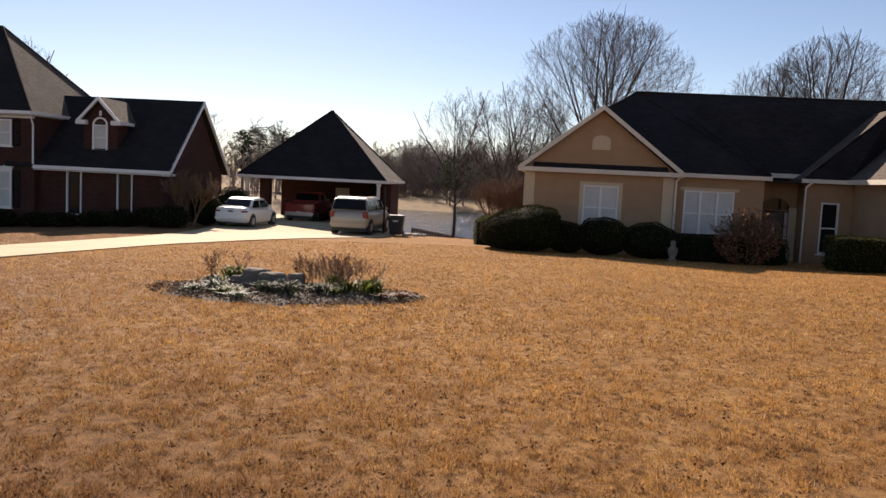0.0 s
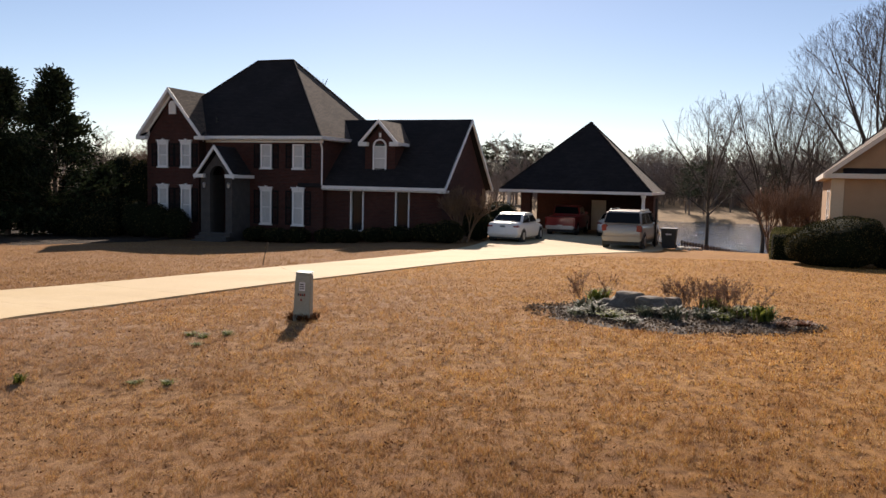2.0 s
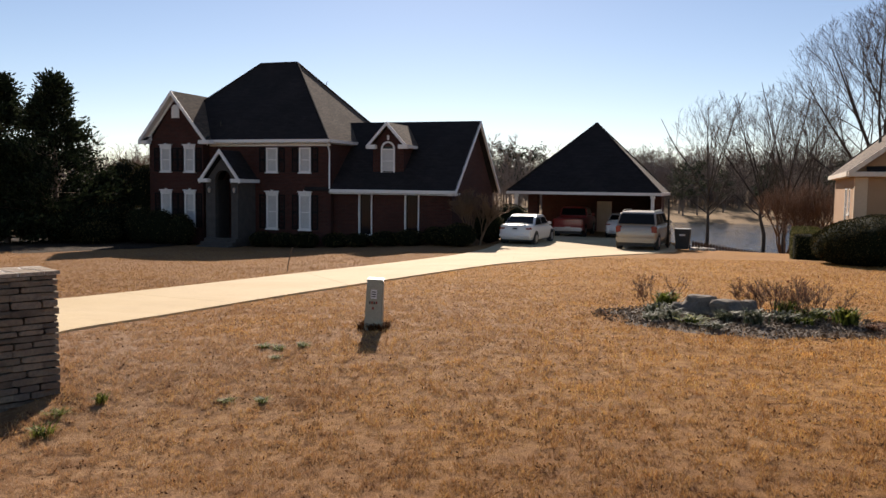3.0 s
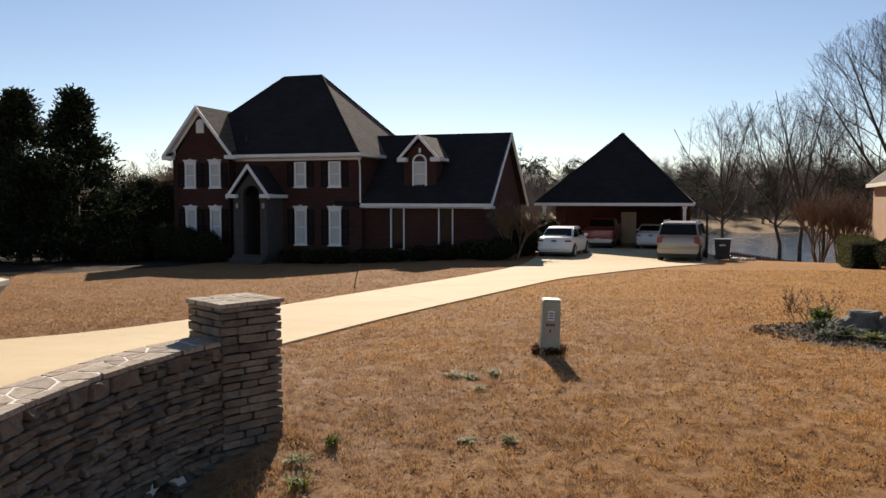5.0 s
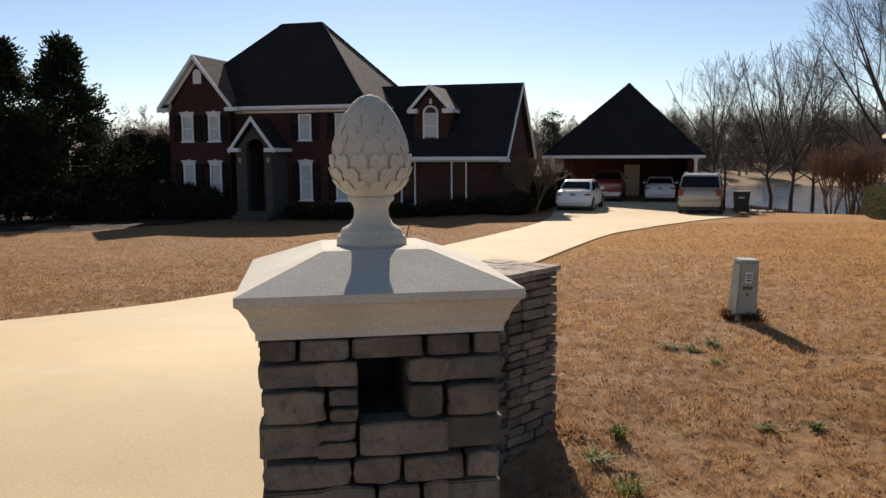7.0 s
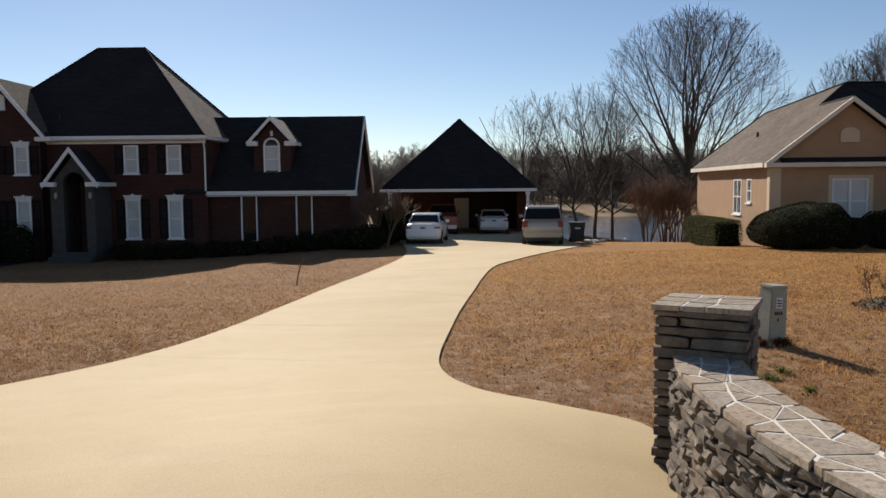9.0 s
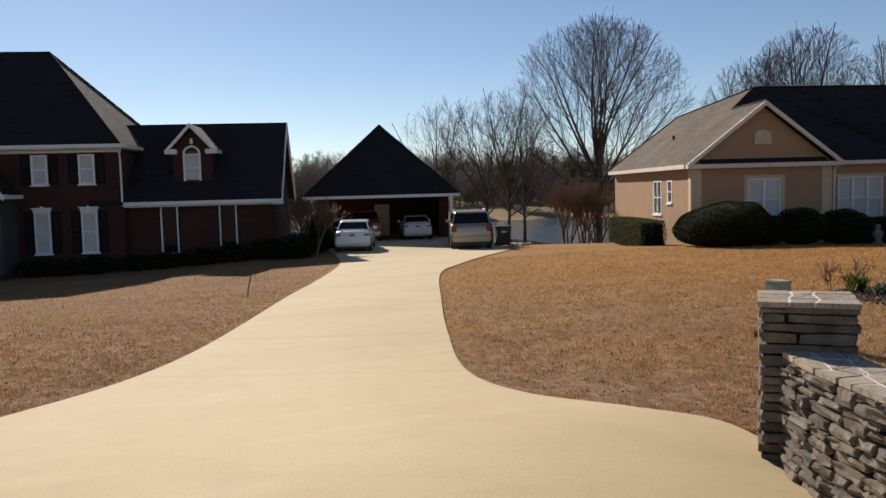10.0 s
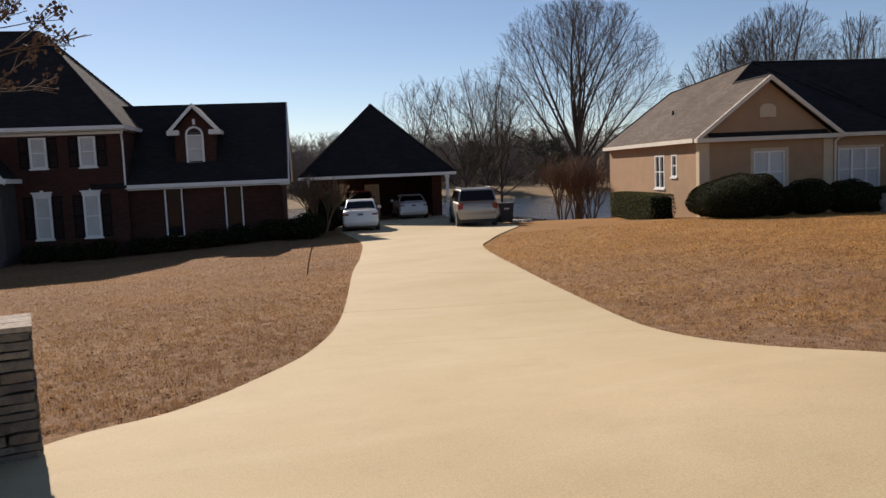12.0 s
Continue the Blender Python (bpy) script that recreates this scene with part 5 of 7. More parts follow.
def stone_wall(pts, z_top, z0, label, seed, thick=0.34, arch_at=None):
    w = thing("stone_wall", Matrix(), label, "wall", "stone wing walls")
    rnd = random.Random(seed)
    n = 60
    line = [spline(pts, i / n) for i in range(n + 1)]
    cum = [0.0]
    for a, b in zip(line, line[1:]):
        cum.append(cum[-1] + (b - a).length)
    total = cum[-1]

    def at(s):
        s = min(max(s, 0), total)
        i = min(np.searchsorted(cum, s), n)
        i = max(1, int(i))
        f = (s - cum[i - 1]) / max(cum[i] - cum[i - 1], 1e-6)
        d = (line[i] - line[i - 1]).normalized()
        p = line[i - 1].lerp(line[i], f)
        return Vector((p.x, p.y, 0)), Vector((d.x, d.y, 0))

    core = bmesh.new()
    half = thick / 2 - 0.07
    last = None
    for i in range(n + 1):
        p, d = at(total * i / n)
        nrm = Vector((d.y, -d.x, 0))
        row = [core.verts.new((*(p + nrm * o).xy, z)) for o, z in ((-half, z0 - 0.2), (half, z0 - 0.2), (half, z_top - 0.06), (-half, z_top - 0.06))]
        if last:
            for j in range(4):
                core.faces.new((last[j], last[(j + 1) % 4], row[(j + 1) % 4], row[j]))
        else:
            core.faces.new(row)
        last = row
    core.faces.new(last)
    part("core", core, CORE, w)
    for side in (1, -1):
        def curve(c, side=side):
            p, d = at(c)
            nrm = Vector((d.y, -d.x, 0)) * side
            return p + nrm * (thick / 2 - 0.08), d * side
        z = z0 - 0.12
        while z < z_top - 0.05:
            hgt = rnd.uniform(0.042, 0.075)
            if z + hgt > z_top - 0.13:
                hgt = z_top - 0.034 - z
            skip = None
            if arch_at and side == arch_at[2]:
                skip = lambda c, zz: (c - arch_at[0]) ** 2 + (max(0, zz - arch_at[1])) ** 2 < 0.21 ** 2
            lay_course(w, rnd, None, None, total, z, hgt, 0.17, 0.12, 0.34, meshes=ROUGH_STONES, curve=curve, skip=skip, jut=0.016)
            z += hgt
    bed = bmesh.new()
    last = None
    for i in range(n + 1):
        p, d = at(total * i / n)
        nrm = Vector((d.y, -d.x, 0))
        row = [bed.verts.new((*(p + nrm * o).xy, z)) for o, z in ((-thick / 2 + 0.02, z_top - 0.034), (thick / 2 - 0.02, z_top - 0.034), (thick / 2 - 0.02, z_top - 0.002), (-thick / 2 + 0.02, z_top - 0.002))]
        if last:
            for j in range(4):
                bed.faces.new((last[j], last[(j + 1) % 4], row[(j + 1) % 4], row[j]))
        else:
            bed.faces.new(row)
        last = row
    bed.faces.new(last)
    part("mortar_bed", bed, MORTAR, w, "pale mortar between the flagstones")

    def top(a, b):
        p, d = at(a * total)
        nrm = Vector((d.y, -d.x, 0))
        q = p + nrm * (2 * b - 1) * (thick / 2 + 0.025)
        return (q.x, q.y, z_top - 0.034)
    flagged_top(w, rnd, cells(rnd, max(4, int(total / 0.21)), 3, 0.42, top), z_top, 0.034)
    if arch_at:
        p, d = at(arch_at[0])
        nrm = Vector((d.y, -d.x, 0)) * arch_at[2]
        bm = bmesh.new()
        out, inn = [], []
        for a in np.linspace(0, math.pi, 13):
            for r, lst in ((0.27, out), (0.19, inn)):
                q = p + nrm * (thick / 2 + 0.0) + d * r * math.cos(a)
                lst.append((q.x, q.y, arch_at[1] + r * math.sin(a)))
        prism(bm, out + list(reversed(inn)), nrm * -0.15)
        part("arch", bm, MORTAR, w, "mortared arch round a drain opening")
    return w


stone_wall([(-8.88, 5.82), (-9.0, 5.3), (-9.05, 4.6), (-9.01, 3.9), (-8.88, 3.17)], 0.73, -0.55, "curved stacked stone wall with flagstone coping", 21, 0.36, (0.72, -0.40, -1))
stone_wall([(-16.42, 7.3), (-16.62, 6.75), (-16.95, 6.2), (-17.4, 5.7), (-18.0, 5.25), (-18.7, 4.9)], 0.45, -0.15, "low curved stacked stone wall with flagstone coping", 22, 0.36)

# ---- vehicles ----


def car(name, m, label, paint, L, W, H, belt, deck, style, category="car"):
    """A parked car, its rear at the origin and its nose along +y. deck: height of the boot lid or tailgate's foot."""
    c = thing(name, m, label, category, "parked vehicles")
    h = W / 2
    r = 0.32 if style == "sedan" else 0.38
    if style == "sedan":
        cab = [(0.55, deck), (1.20, H - 0.05), (1.55, H), (2.55, H), (2.85, H - 0.05), (L - 1.25, belt)]
    elif style == "suv":
        cab = [(0.10, belt), (0.32, H - 0.06), (0.5, H), (L - 2.2, H), (L - 1.95, H - 0.05), (L - 1.2, belt)]
    else:
        prof = [(0.0, 0.50), (0.0, 1.10), (1.95, 1.10), (1.98, belt), (L - 1.4, belt), (L - 0.2, belt - 0.1), (L, belt - 0.35), (L, 0.5), (L - 0.1, 0.35), (0.1, 0.42)]
        cab = [(2.0, belt), (2.12, H - 0.05), (2.3, H), (3.4, H), (3.6, H - 0.05), (L - 1.3, belt)]
    bm = bmesh.new()
    if style == "pickup":
        prism(bm, [(-h, y, z) for y, z in prof], (W, 0, 0))
        bmesh.ops.bevel(bm, geom=bm.edges[:], offset=0.05, segments=3, affect="EDGES", clamp_overlap=True)
    else:
        # rounded cross-sections from tail to nose: place, underside, shoulder, share of the half width
        if style == "sedan":
            rows = [(-0.02, 0.44, 0.62, 0.80), (0.0, 0.36, 0.74, 0.88), (0.04, 0.30, deck - 0.08, 0.925), (0.12, 0.26, deck - 0.01, 0.95), (0.5, 0.23, deck + 0.01, 0.985), (1.2, 0.20, deck - 0.02, 1.0), (2.2, 0.20, belt + 0.01, 1.0), (L - 1.3, 0.20, belt, 1.0), (L - 0.7, 0.22, belt - 0.09, 0.975), (L - 0.25, 0.25, belt - 0.2, 0.92), (L - 0.06, 0.30, belt - 0.32, 0.84), (L, 0.38, belt - 0.42, 0.74)]
        else:
            rows = [(-0.01, 0.52, 0.80, 0.88), (0.02, 0.46, 1.0, 0.925), (0.06, 0.42, belt - 0.05, 0.945), (0.12, 0.38, belt, 0.96), (0.6, 0.34, belt + 0.02, 0.99), (1.6, 0.32, belt + 0.01, 1.0), (L - 1.3, 0.32, belt, 1.0), (L - 0.6, 0.35, belt - 0.06, 0.98), (L - 0.2, 0.4, belt - 0.16, 0.93), (L - 0.04, 0.46, belt - 0.3, 0.88), (L, 0.54, belt - 0.42, 0.8)]
        last = None
        for y, zl, zt, share in rows:
            w, d = h * share, zt - zl
            sec = [(0, zl), (w * 0.84, zl), (w * 0.95, zl + 0.05), (w * 0.985, zl + d * 0.25), (w, zl + d * 0.5), (w * 0.985, zl + d * 0.74), (w * 0.955, zl + d * 0.9), (w * 0.90, zt - 0.005), (w * 0.6, zt + 0.012), (0, zt + 0.018)]
            ring = [bm.verts.new((px, y, pz)) for px, pz in sec] + [bm.verts.new((-px, y, pz)) for px, pz in sec[-2:0:-1]]
            if last:
                for i in range(len(ring)):
                    bm.faces.new((last[i], last[(i + 1) % len(ring)], ring[(i + 1) % len(ring)], ring[i]))
            else:
                bm.faces.new(ring)
            last = ring
        bm.faces.new(list(reversed(last)))
    part("body", bm, paint, c, smooth=style != "pickup")
    for sx in (-1, 1):
        for yw in (0.78 if style != "pickup" else 1.1, L - 0.85):
            bm = bmesh.new()
            tube(bm, (sx * (h - 0.2), yw, r + 0.01), (sx * (h + 0.004), yw, r + 0.01), r + 0.055, r + 0.05, 24)
            part("wheel_arch", bm, PLASTIC_BLACK, c)
    bm = bmesh.new()
    ins = 0.14 if style == "sedan" else 0.10
    left = [bm.verts.new((-(h - 0.03 - ins * (z - belt + 0.05) / (H - belt) * 1.3), y, z)) for y, z in cab]
    right = [bm.verts.new((-v.co.x, v.co.y, v.co.z)) for v in left]
    bm.faces.new(left)
    bm.faces.new(list(reversed(right)))
    n = len(left)
    for i in range(n):
        bm.faces.new((left[i], right[i], right[(i + 1) % n], left[(i + 1) % n]))
    sidew = [v.co.copy() for v in left]
    bmesh.ops.bevel(bm, geom=bm.edges[:], offset=0.075, segments=3, affect="EDGES", clamp_overlap=True)
    cabin = part("cabin", bm, paint, c)

    def quad(a, b, cc, d, name, mat, parent, off):
        bm = bmesh.new()
        prism(bm, [Vector(a), Vector(b), Vector(cc), Vector(d)], off)
        return part(name, bm, mat, parent)

    # rear screen
    (y0, z0), (y1, z1) = cab[0], cab[1]
    x0, x1 = -sidew[0].x - 0.07, -sidew[1].x - 0.07
    f0, f1 = 0.12, 0.92
    lerp = lambda a, b, t: a + (b - a) * t
    p = lambda x, t: (x, lerp(y0, y1, t) - 0.018, lerp(z0, z1, t) + 0.008)
    quad(p(-lerp(x0, x1, f0), f0), p(lerp(x0, x1, f0), f0), p(lerp(x0, x1, f1), f1), p(-lerp(x0, x1, f1), f1), "rear_window", CAR_GLASS, cabin, (0, 0.02, 0))
    (y0, z0), (y1, z1) = cab[-1], cab[-2]
    p2 = lambda x, t: (x, lerp(y0, y1, t) + 0.018, lerp(z0, z1, t) + 0.01)
    quad(p2(-x0, 0.1), p2(x0, 0.1), p2(x1, 0.92), p2(-x1, 0.92), "windscreen", CAR_GLASS, cabin, (0, -0.02, 0))
    # side windows
    yr0, yr1, yf1, yf0 = cab[0][0], cab[1][0], cab[-2][0], cab[-1][0]
    zb, zt = belt + 0.06, H - 0.12
    t0, t1 = (zb - belt) / (H - 0.05 - belt), (zt - belt) / (H - 0.05 - belt)
    pillars = [0.0, 0.30, 0.62, 1.0] if style == "suv" else ([0.0, 0.48, 1.0] if style == "sedan" else [0.0, 1.0])
    for side in (-1, 1):
        for a, b in zip(pillars, pillars[1:]):
            pts = []
            for t, e in ((t0, a), (t0, b), (t1, b), (t1, a)):
                ya, yb = lerp(yr0, yr1, t) + 0.12, lerp(yf0, yf1, t) - 0.12
                y = lerp(ya, yb, e) + (0.04 if e == a else -0.04)
                x = side * (h - 0.03 - ins * (t * (H - 0.05 - belt) + 0.05) / (H - belt) * 1.3 + 0.006)
                pts.append((x, y, lerp(belt, H - 0.05, t)))
            quad(*pts, "side_window", CAR_GLASS, cabin, (-side * 0.02, 0, 0))
    # wheels
    for x in (-h + 0.095, h - 0.095):
        for y in (0.78 if style != "pickup" else 1.1, L - 0.85):
            bm = bmesh.new()
            prof_t = [(r * 0.62, -0.10), (r * 0.92, -0.11), (r, -0.07), (r, 0.07), (r * 0.92, 0.11), (r * 0.62, 0.10)]
            lathe(bm, prof_t, 24)
            bmesh.ops.transform(bm, matrix=Matrix.Translation((x, y, r)) @ Matrix.Rotation(math.pi / 2, 4, "Y"), verts=bm.verts)
            tyre = part("wheel", bm, TYRE, c, "black tyre with alloy rim")
            bm = bmesh.new()
            lathe(bm, [(r * 0.6, -0.115), (r * 0.5, -0.09), (r * 0.15, -0.10), (r * 0.15, 0.10), (r * 0.5, 0.09), (r * 0.6, 0.115)], 20)
            bmesh.ops.transform(bm, matrix=Matrix.Translation((x, y, r)) @ Matrix.Rotation(math.pi / 2, 4, "Y"), verts=bm.verts)
            part("rim", bm, RIM, tyre)
    # rear lamps, plate, bumper
    if style == "sedan":
        lamps = [(s, 0.52, 0.85, deck - 0.25, deck - 0.09) for s in (-1, 1)]
    elif style == "suv":
        lamps = [(s, 0.62, 0.88, 0.80, 1.16) for s in (-1, 1)]
    else:
        lamps = [(s, 0.76, 0.90, 0.62, 1.05) for s in (-1, 1)]
    k = h / 0.9
    for s, a, b, z0, z1 in lamps:
        bm = bmesh.new()
        box(bm, min(s * a * k, s * b * k), max(s * a * k, s * b * k), -0.005 if style != "suv" else 0.0, 0.22, z0, z1, 0.045)
        part("tail_lamp", bm, TAIL_RED, c, "red tail lamp")
    zc = deck - 0.17 if style == "sedan" else (0.95 if style == "suv" else 0.55)
    yy = 0.0 if style == "sedan" else (0.045 if style == "suv" else -0.03)
    bm = bmesh.new()
    box(bm, -0.16, 0.16, yy - 0.02, yy + 0.05, zc - 0.08, zc + 0.08, 0.006)
    plate = part("number_plate", bm, PLATE, c, "pale number plate")
    bm = bmesh.new()
    box(bm, -0.11, 0.11, yy - 0.024, yy - 0.018, zc - 0.03, zc + 0.03)
    part("plate_bar", bm, METAL_DARK, plate)
    bm = bmesh.new()
    box(bm, -h + 0.04, h - 0.04, -0.06, 0.14, 0.36, 0.56 if style == "sedan" else 0.66, 0.07)
    part("rear_bumper", bm, RIM if style == "pickup" else paint, c)
    for s in (-1, 1):
        bm = bmesh.new()
        yv = cab[-1][0] - 0.45
        box(bm, min(s * (h - 0.03), s * (h + 0.17)), max(s * (h - 0.03), s * (h + 0.17)), yv, yv + 0.1, belt + 0.02, belt + 0.18, 0.03)
        part("wing_mirror", bm, paint, c)
        if style != "pickup":
            bm = bmesh.new()
            for yh in (L * 0.42, L * 0.62):
                box(bm, min(s * (h - 0.02), s * (h + 0.015)), max(s * (h - 0.02), s * (h + 0.015)), yh, yh + 0.2, belt - 0.12, belt - 0.08, 0.006)
            part("door_handle", bm, paint, c)
    bm = bmesh.new()
    box(bm, -h + 0.12, h - 0.12, 0.25, L - 0.3, 0.18, 0.36)
    part("underside", bm, PLASTIC_BLACK, c)
    if style == "suv":
        for s in (-1, 1):
            bm = bmesh.new()
            box(bm, s * (h - 0.24) - 0.02, s * (h - 0.24) + 0.02, 0.7, L - 2.4, H + 0.03, H + 0.07, 0.01)
            for yh in (0.75, 1.7, L - 2.5):
                box(bm, s * (h - 0.24) - 0.02, s * (h - 0.24) + 0.02, yh, yh + 0.08, H - 0.03, H + 0.03)
            part("roof_rail", bm, RIM, c, "pale roof rail")
    if style == "sedan":
        bm = bmesh.new()
        box(bm, -0.55, 0.55, 0.10, 0.2, deck + 0.07, deck + 0.10, 0.01)
        for s in (-0.45, 0.45):
            box(bm, s - 0.03, s + 0.03, 0.13, 0.18, deck, deck + 0.07)
        part("spoiler", bm, paint, c)
    return c


car("sedan", pose(-9.62, 38.4, -0.97, 0, 0, -8), "white saloon parked on the concrete drive", CAR_WHITE, 4.5, 1.72, 1.45, 0.92, 0.98, "sedan")
car("suv", pose(-3.9, 38.7, -1.06, 0, 0, -9), "champagne-coloured large off-roader parked on the drive", CAR_SILVER, 5.1, 1.96, 1.83, 1.16, 0.7, "suv")
car("pickup_truck", pose(-8.15, 48.6, -1.13, 0, 0, -4), "red pickup truck in the shade of the carport", CAR_RED, 5.3, 1.85, 1.78, 1.2, 1.1, "pickup", "truck")
car("sedan", pose(-5.05, 48.5, -1.13, 0, 0, -4), "silver-white car in the shade of the carport", CAR_WHITE, 4.7, 1.78, 1.45, 0.95, 1.0, "sedan")


def wheelie_bin(x, y):
    c = thing("wheelie_bin", pose(x, y, gz(x, y), 0, 0, -6), "dark wheeled refuse bin on the edge of the drive", "bin")
    bm = bmesh.new()
    v = [[bm.verts.new((sx * w, sy * d, z)) for sx, sy in ((-1, -1), (1, -1), (1, 1), (-1, 1))] for w, d, z in ((0.30, 0.30, 0.06), (0.38, 0.38, 0.98))]
    for i in range(4):
        bm.faces.new((v[0][i], v[0][(i + 1) % 4], v[1][(i + 1) % 4], v[1][i]))
    bm.faces.new(list(reversed(v[0])))
    bm.faces.new(v[1])
    bmesh.ops.bevel(bm, geom=bm.edges[:], offset=0.03, segments=2, affect="EDGES")
    part("body", bm, PLASTIC_BLACK, c)
    bm = bmesh.new()
    box(bm, -0.41, 0.41, -0.43, 0.42, 0.98, 1.06, 0.025)
    part("lid", bm, PLASTIC_BLACK, c)
    bm = bmesh.new()
    tube(bm, (-0.36, 0.46, 0.95), (0.36, 0.46, 0.95), 0.02, 0.02, 8)
    part("handle", bm, PLASTIC_BLACK, c)
    for s in (-0.33, 0.33):
        bm = bmesh.new()
        tube(bm, (s - 0.03, 0.3, 0.12), (s + 0.03, 0.3, 0.12), 0.12, 0.12, 14)
        part("wheel", bm, TYRE, c)
    bm = bmesh.new()
    box(bm, -0.14, 0.14, -0.375, -0.36, 0.72, 0.80)
    part("label_bar", bm, PLATE, c)
    return c


wheelie_bin(-1.68, 41.3)

bm = bmesh.new()
tube(bm, (0, 0, -0.1), (0, 0, 2.5), 0.055, 0.055, 10)
pole = link_mesh("pole", bm, METAL_DARK)
pole.matrix_world = pose(-2.38, 41.9, gz(-2.38, 41.9))
tagged(pole, "slim black metal pole beside the drive", "pole")

# ---- utility pedestal ----


def utility_box():
    c = thing("utility_box", pose(-6.58, 9.78, gz(-6.58, 9.78), 1.0, 2.2, 14), "grey-green plastic utility pedestal standing in the lawn", "utility box")
    bm = bmesh.new()
    v = [[bm.verts.new((sx * w, sy * w, z)) for sx, sy in ((-1, -1), (1, -1), (1, 1), (-1, 1))] for w, z in ((0.118, -0.1), (0.116, 0.1), (0.104, 0.64))]
    for a, b in zip(v, v[1:]):
        for i in range(4):
            bm.faces.new((a[i], a[(i + 1) % 4], b[(i + 1) % 4], b[i]))
    bm.faces.new(v[-1])
    bmesh.ops.bevel(bm, geom=bm.edges[:], offset=0.012, segments=2, affect="EDGES")
    part("body", bm, UTILITY, c)
    bm = bmesh.new()
    box(bm, -0.111, 0.111, -0.111, 0.111, 0.64, 0.675, 0.012)
    part("lid", bm, UTILITY, c)
    bm = bmesh.new()
    box(bm, -0.045, 0.035, -0.115, -0.095, 0.42, 0.54, 0.003)
    lab = part("label_plate", bm, PLATE, c, "white label plate with dark bars")
    for i in range(3):
        bm = bmesh.new()
        box(bm, -0.035, 0.02, -0.118, -0.1155, 0.445 + i * 0.03, 0.458 + i * 0.03)
        part("label_bar", bm, METAL_DARK, lab)
    for i in range(4):
        bm = bmesh.new()
        box(bm, -0.06 + i * 0.028, -0.042 + i * 0.028, -0.116, -0.10, 0.35, 0.385)
        part("label_bar", bm, TAIL_RED if i % 2 else METAL_DARK, c)
    bm = bmesh.new()
    box(bm, -0.02, 0.0, -0.118, -0.10, 0.28, 0.31)
    part("label_bar", bm, TAIL_RED, c)
    return c


utility_box()

# ---- trees ----


def grow(rnd, start, way, length, radius, depth, out, spread=0.5, up=0.15, split=(2, 3), shrink=0.72, seg=3, wobble=0.12, thin=0.62, min_r=0.006):
    """Tapered limbs as (p, q, r0, r1, level), branching again and again."""
    p, d, r = Vector(start), Vector(way).normalized(), radius
    step = length / seg
    r_end = max(radius * thin, min_r)
    for i in range(seg):
        d = (d + Vector((rnd.gauss(0, wobble), rnd.gauss(0, wobble), rnd.gauss(0, wobble) + up * 0.5))).normalized()
        q = p + d * step
        r2 = radius + (r_end - radius) * (i + 1) / seg
        out.append((p.copy(), q.copy(), r, r2, depth))
        if depth > 0 and i >= 1 and rnd.random() < 0.75:
            side = Vector((rnd.gauss(0, 1), rnd.gauss(0, 1), rnd.gauss(0.2, 0.6))).normalized()
            nd = (d + side * spread * 1.3).normalized()
            grow(rnd, q, nd, length * shrink * rnd.uniform(0.55, 0.9), r2 * 0.6, depth - 1, out, spread, up, split, shrink, seg, wobble, thin, min_r)
        p, r = q, r2
    if depth > 0:
        k = rnd.randint(*split)
        a0 = rnd.uniform(0, 6.28)
        for j in range(k):
            a = a0 + 6.28 * j / k + rnd.uniform(-0.5, 0.5)
            ref = d.orthogonal().normalized()
            side = Matrix.Rotation(a, 3, d) @ ref
            nd = (d + side * spread * rnd.uniform(0.7, 1.3)).normalized()
            grow(rnd, p, nd, length * shrink * rnd.uniform(0.8, 1.1), r * 0.85, depth - 1, out, spread, up, split, shrink, seg, wobble, thin, min_r)


def limbs_mesh(name, segs, material, parent, sides=5, label=""):
    verts, faces = [], []
    for p, q, r0, r1, lev in segs:
        n = sides if r0 > 0.05 else 3
        d = (q - p).normalized()
        a = d.orthogonal().normalized()
        b = d.cross(a)
        k = len(verts)
        for c, r in ((p, r0), (q, r1)):
            for i in range(n):
                t = 6.2832 * i / n
                verts.append(c + a * (r * math.cos(t)) + b * (r * math.sin(t)))
        for i in range(n):
            faces.append((k + i, k + (i + 1) % n, k + n + (i + 1) % n, k + n + i))
    return arrays(name, verts, faces, material, parent, label, smooth=True)


def bare_tree(name, x, y, height, label, seed, trunk_r=0.22, depth=6, spread=0.42, up=0.25, stems=1, lean=(0, 0), bark=BARK_GREY, first=0.3, twig_r=0.008, z=None, category="tree", group="bare winter trees", min_r=0.010, crown=None):
    z = gz(x, y) if z is None else z
    t = thing(name, pose(x, y, z), label, category, group)
    rnd = random.Random(seed)
    segs = []
    for s in range(stems):
        a = 6.28 * s / max(stems, 1) + rnd.uniform(-0.4, 0.4)
        off = Vector((math.cos(a), math.sin(a), 0)) * (0.18 if stems > 1 else 0)
        d = Vector((lean[0], lean[1], 1)) + (Vector((math.cos(a), math.sin(a), 0)) * 0.3 if stems > 1 else Vector((0, 0, 0)))
        grow(rnd, Vector((0, 0, -0.15)) + off, d, height * first, trunk_r, depth, segs, spread, up, (2, 3), 0.78, 3, 0.09, 0.72, min_r)
    top = max(q.z for _, q, *_ in segs)
    k = height / top
    segs = [(p * k, q * k, r0, r1, lev) for p, q, r0, r1, lev in segs]
    big = [s for s in segs if s[4] >= depth - 1]
    small = [s for s in segs if s[4] < depth - 1]
    limbs_mesh("trunk", big, bark, t, 8)
    limbs_mesh("crown", small, crown or (TWIG if bark is BARK_GREY else bark), t, 4, "bare branches and fine twigs")
    return t, segs


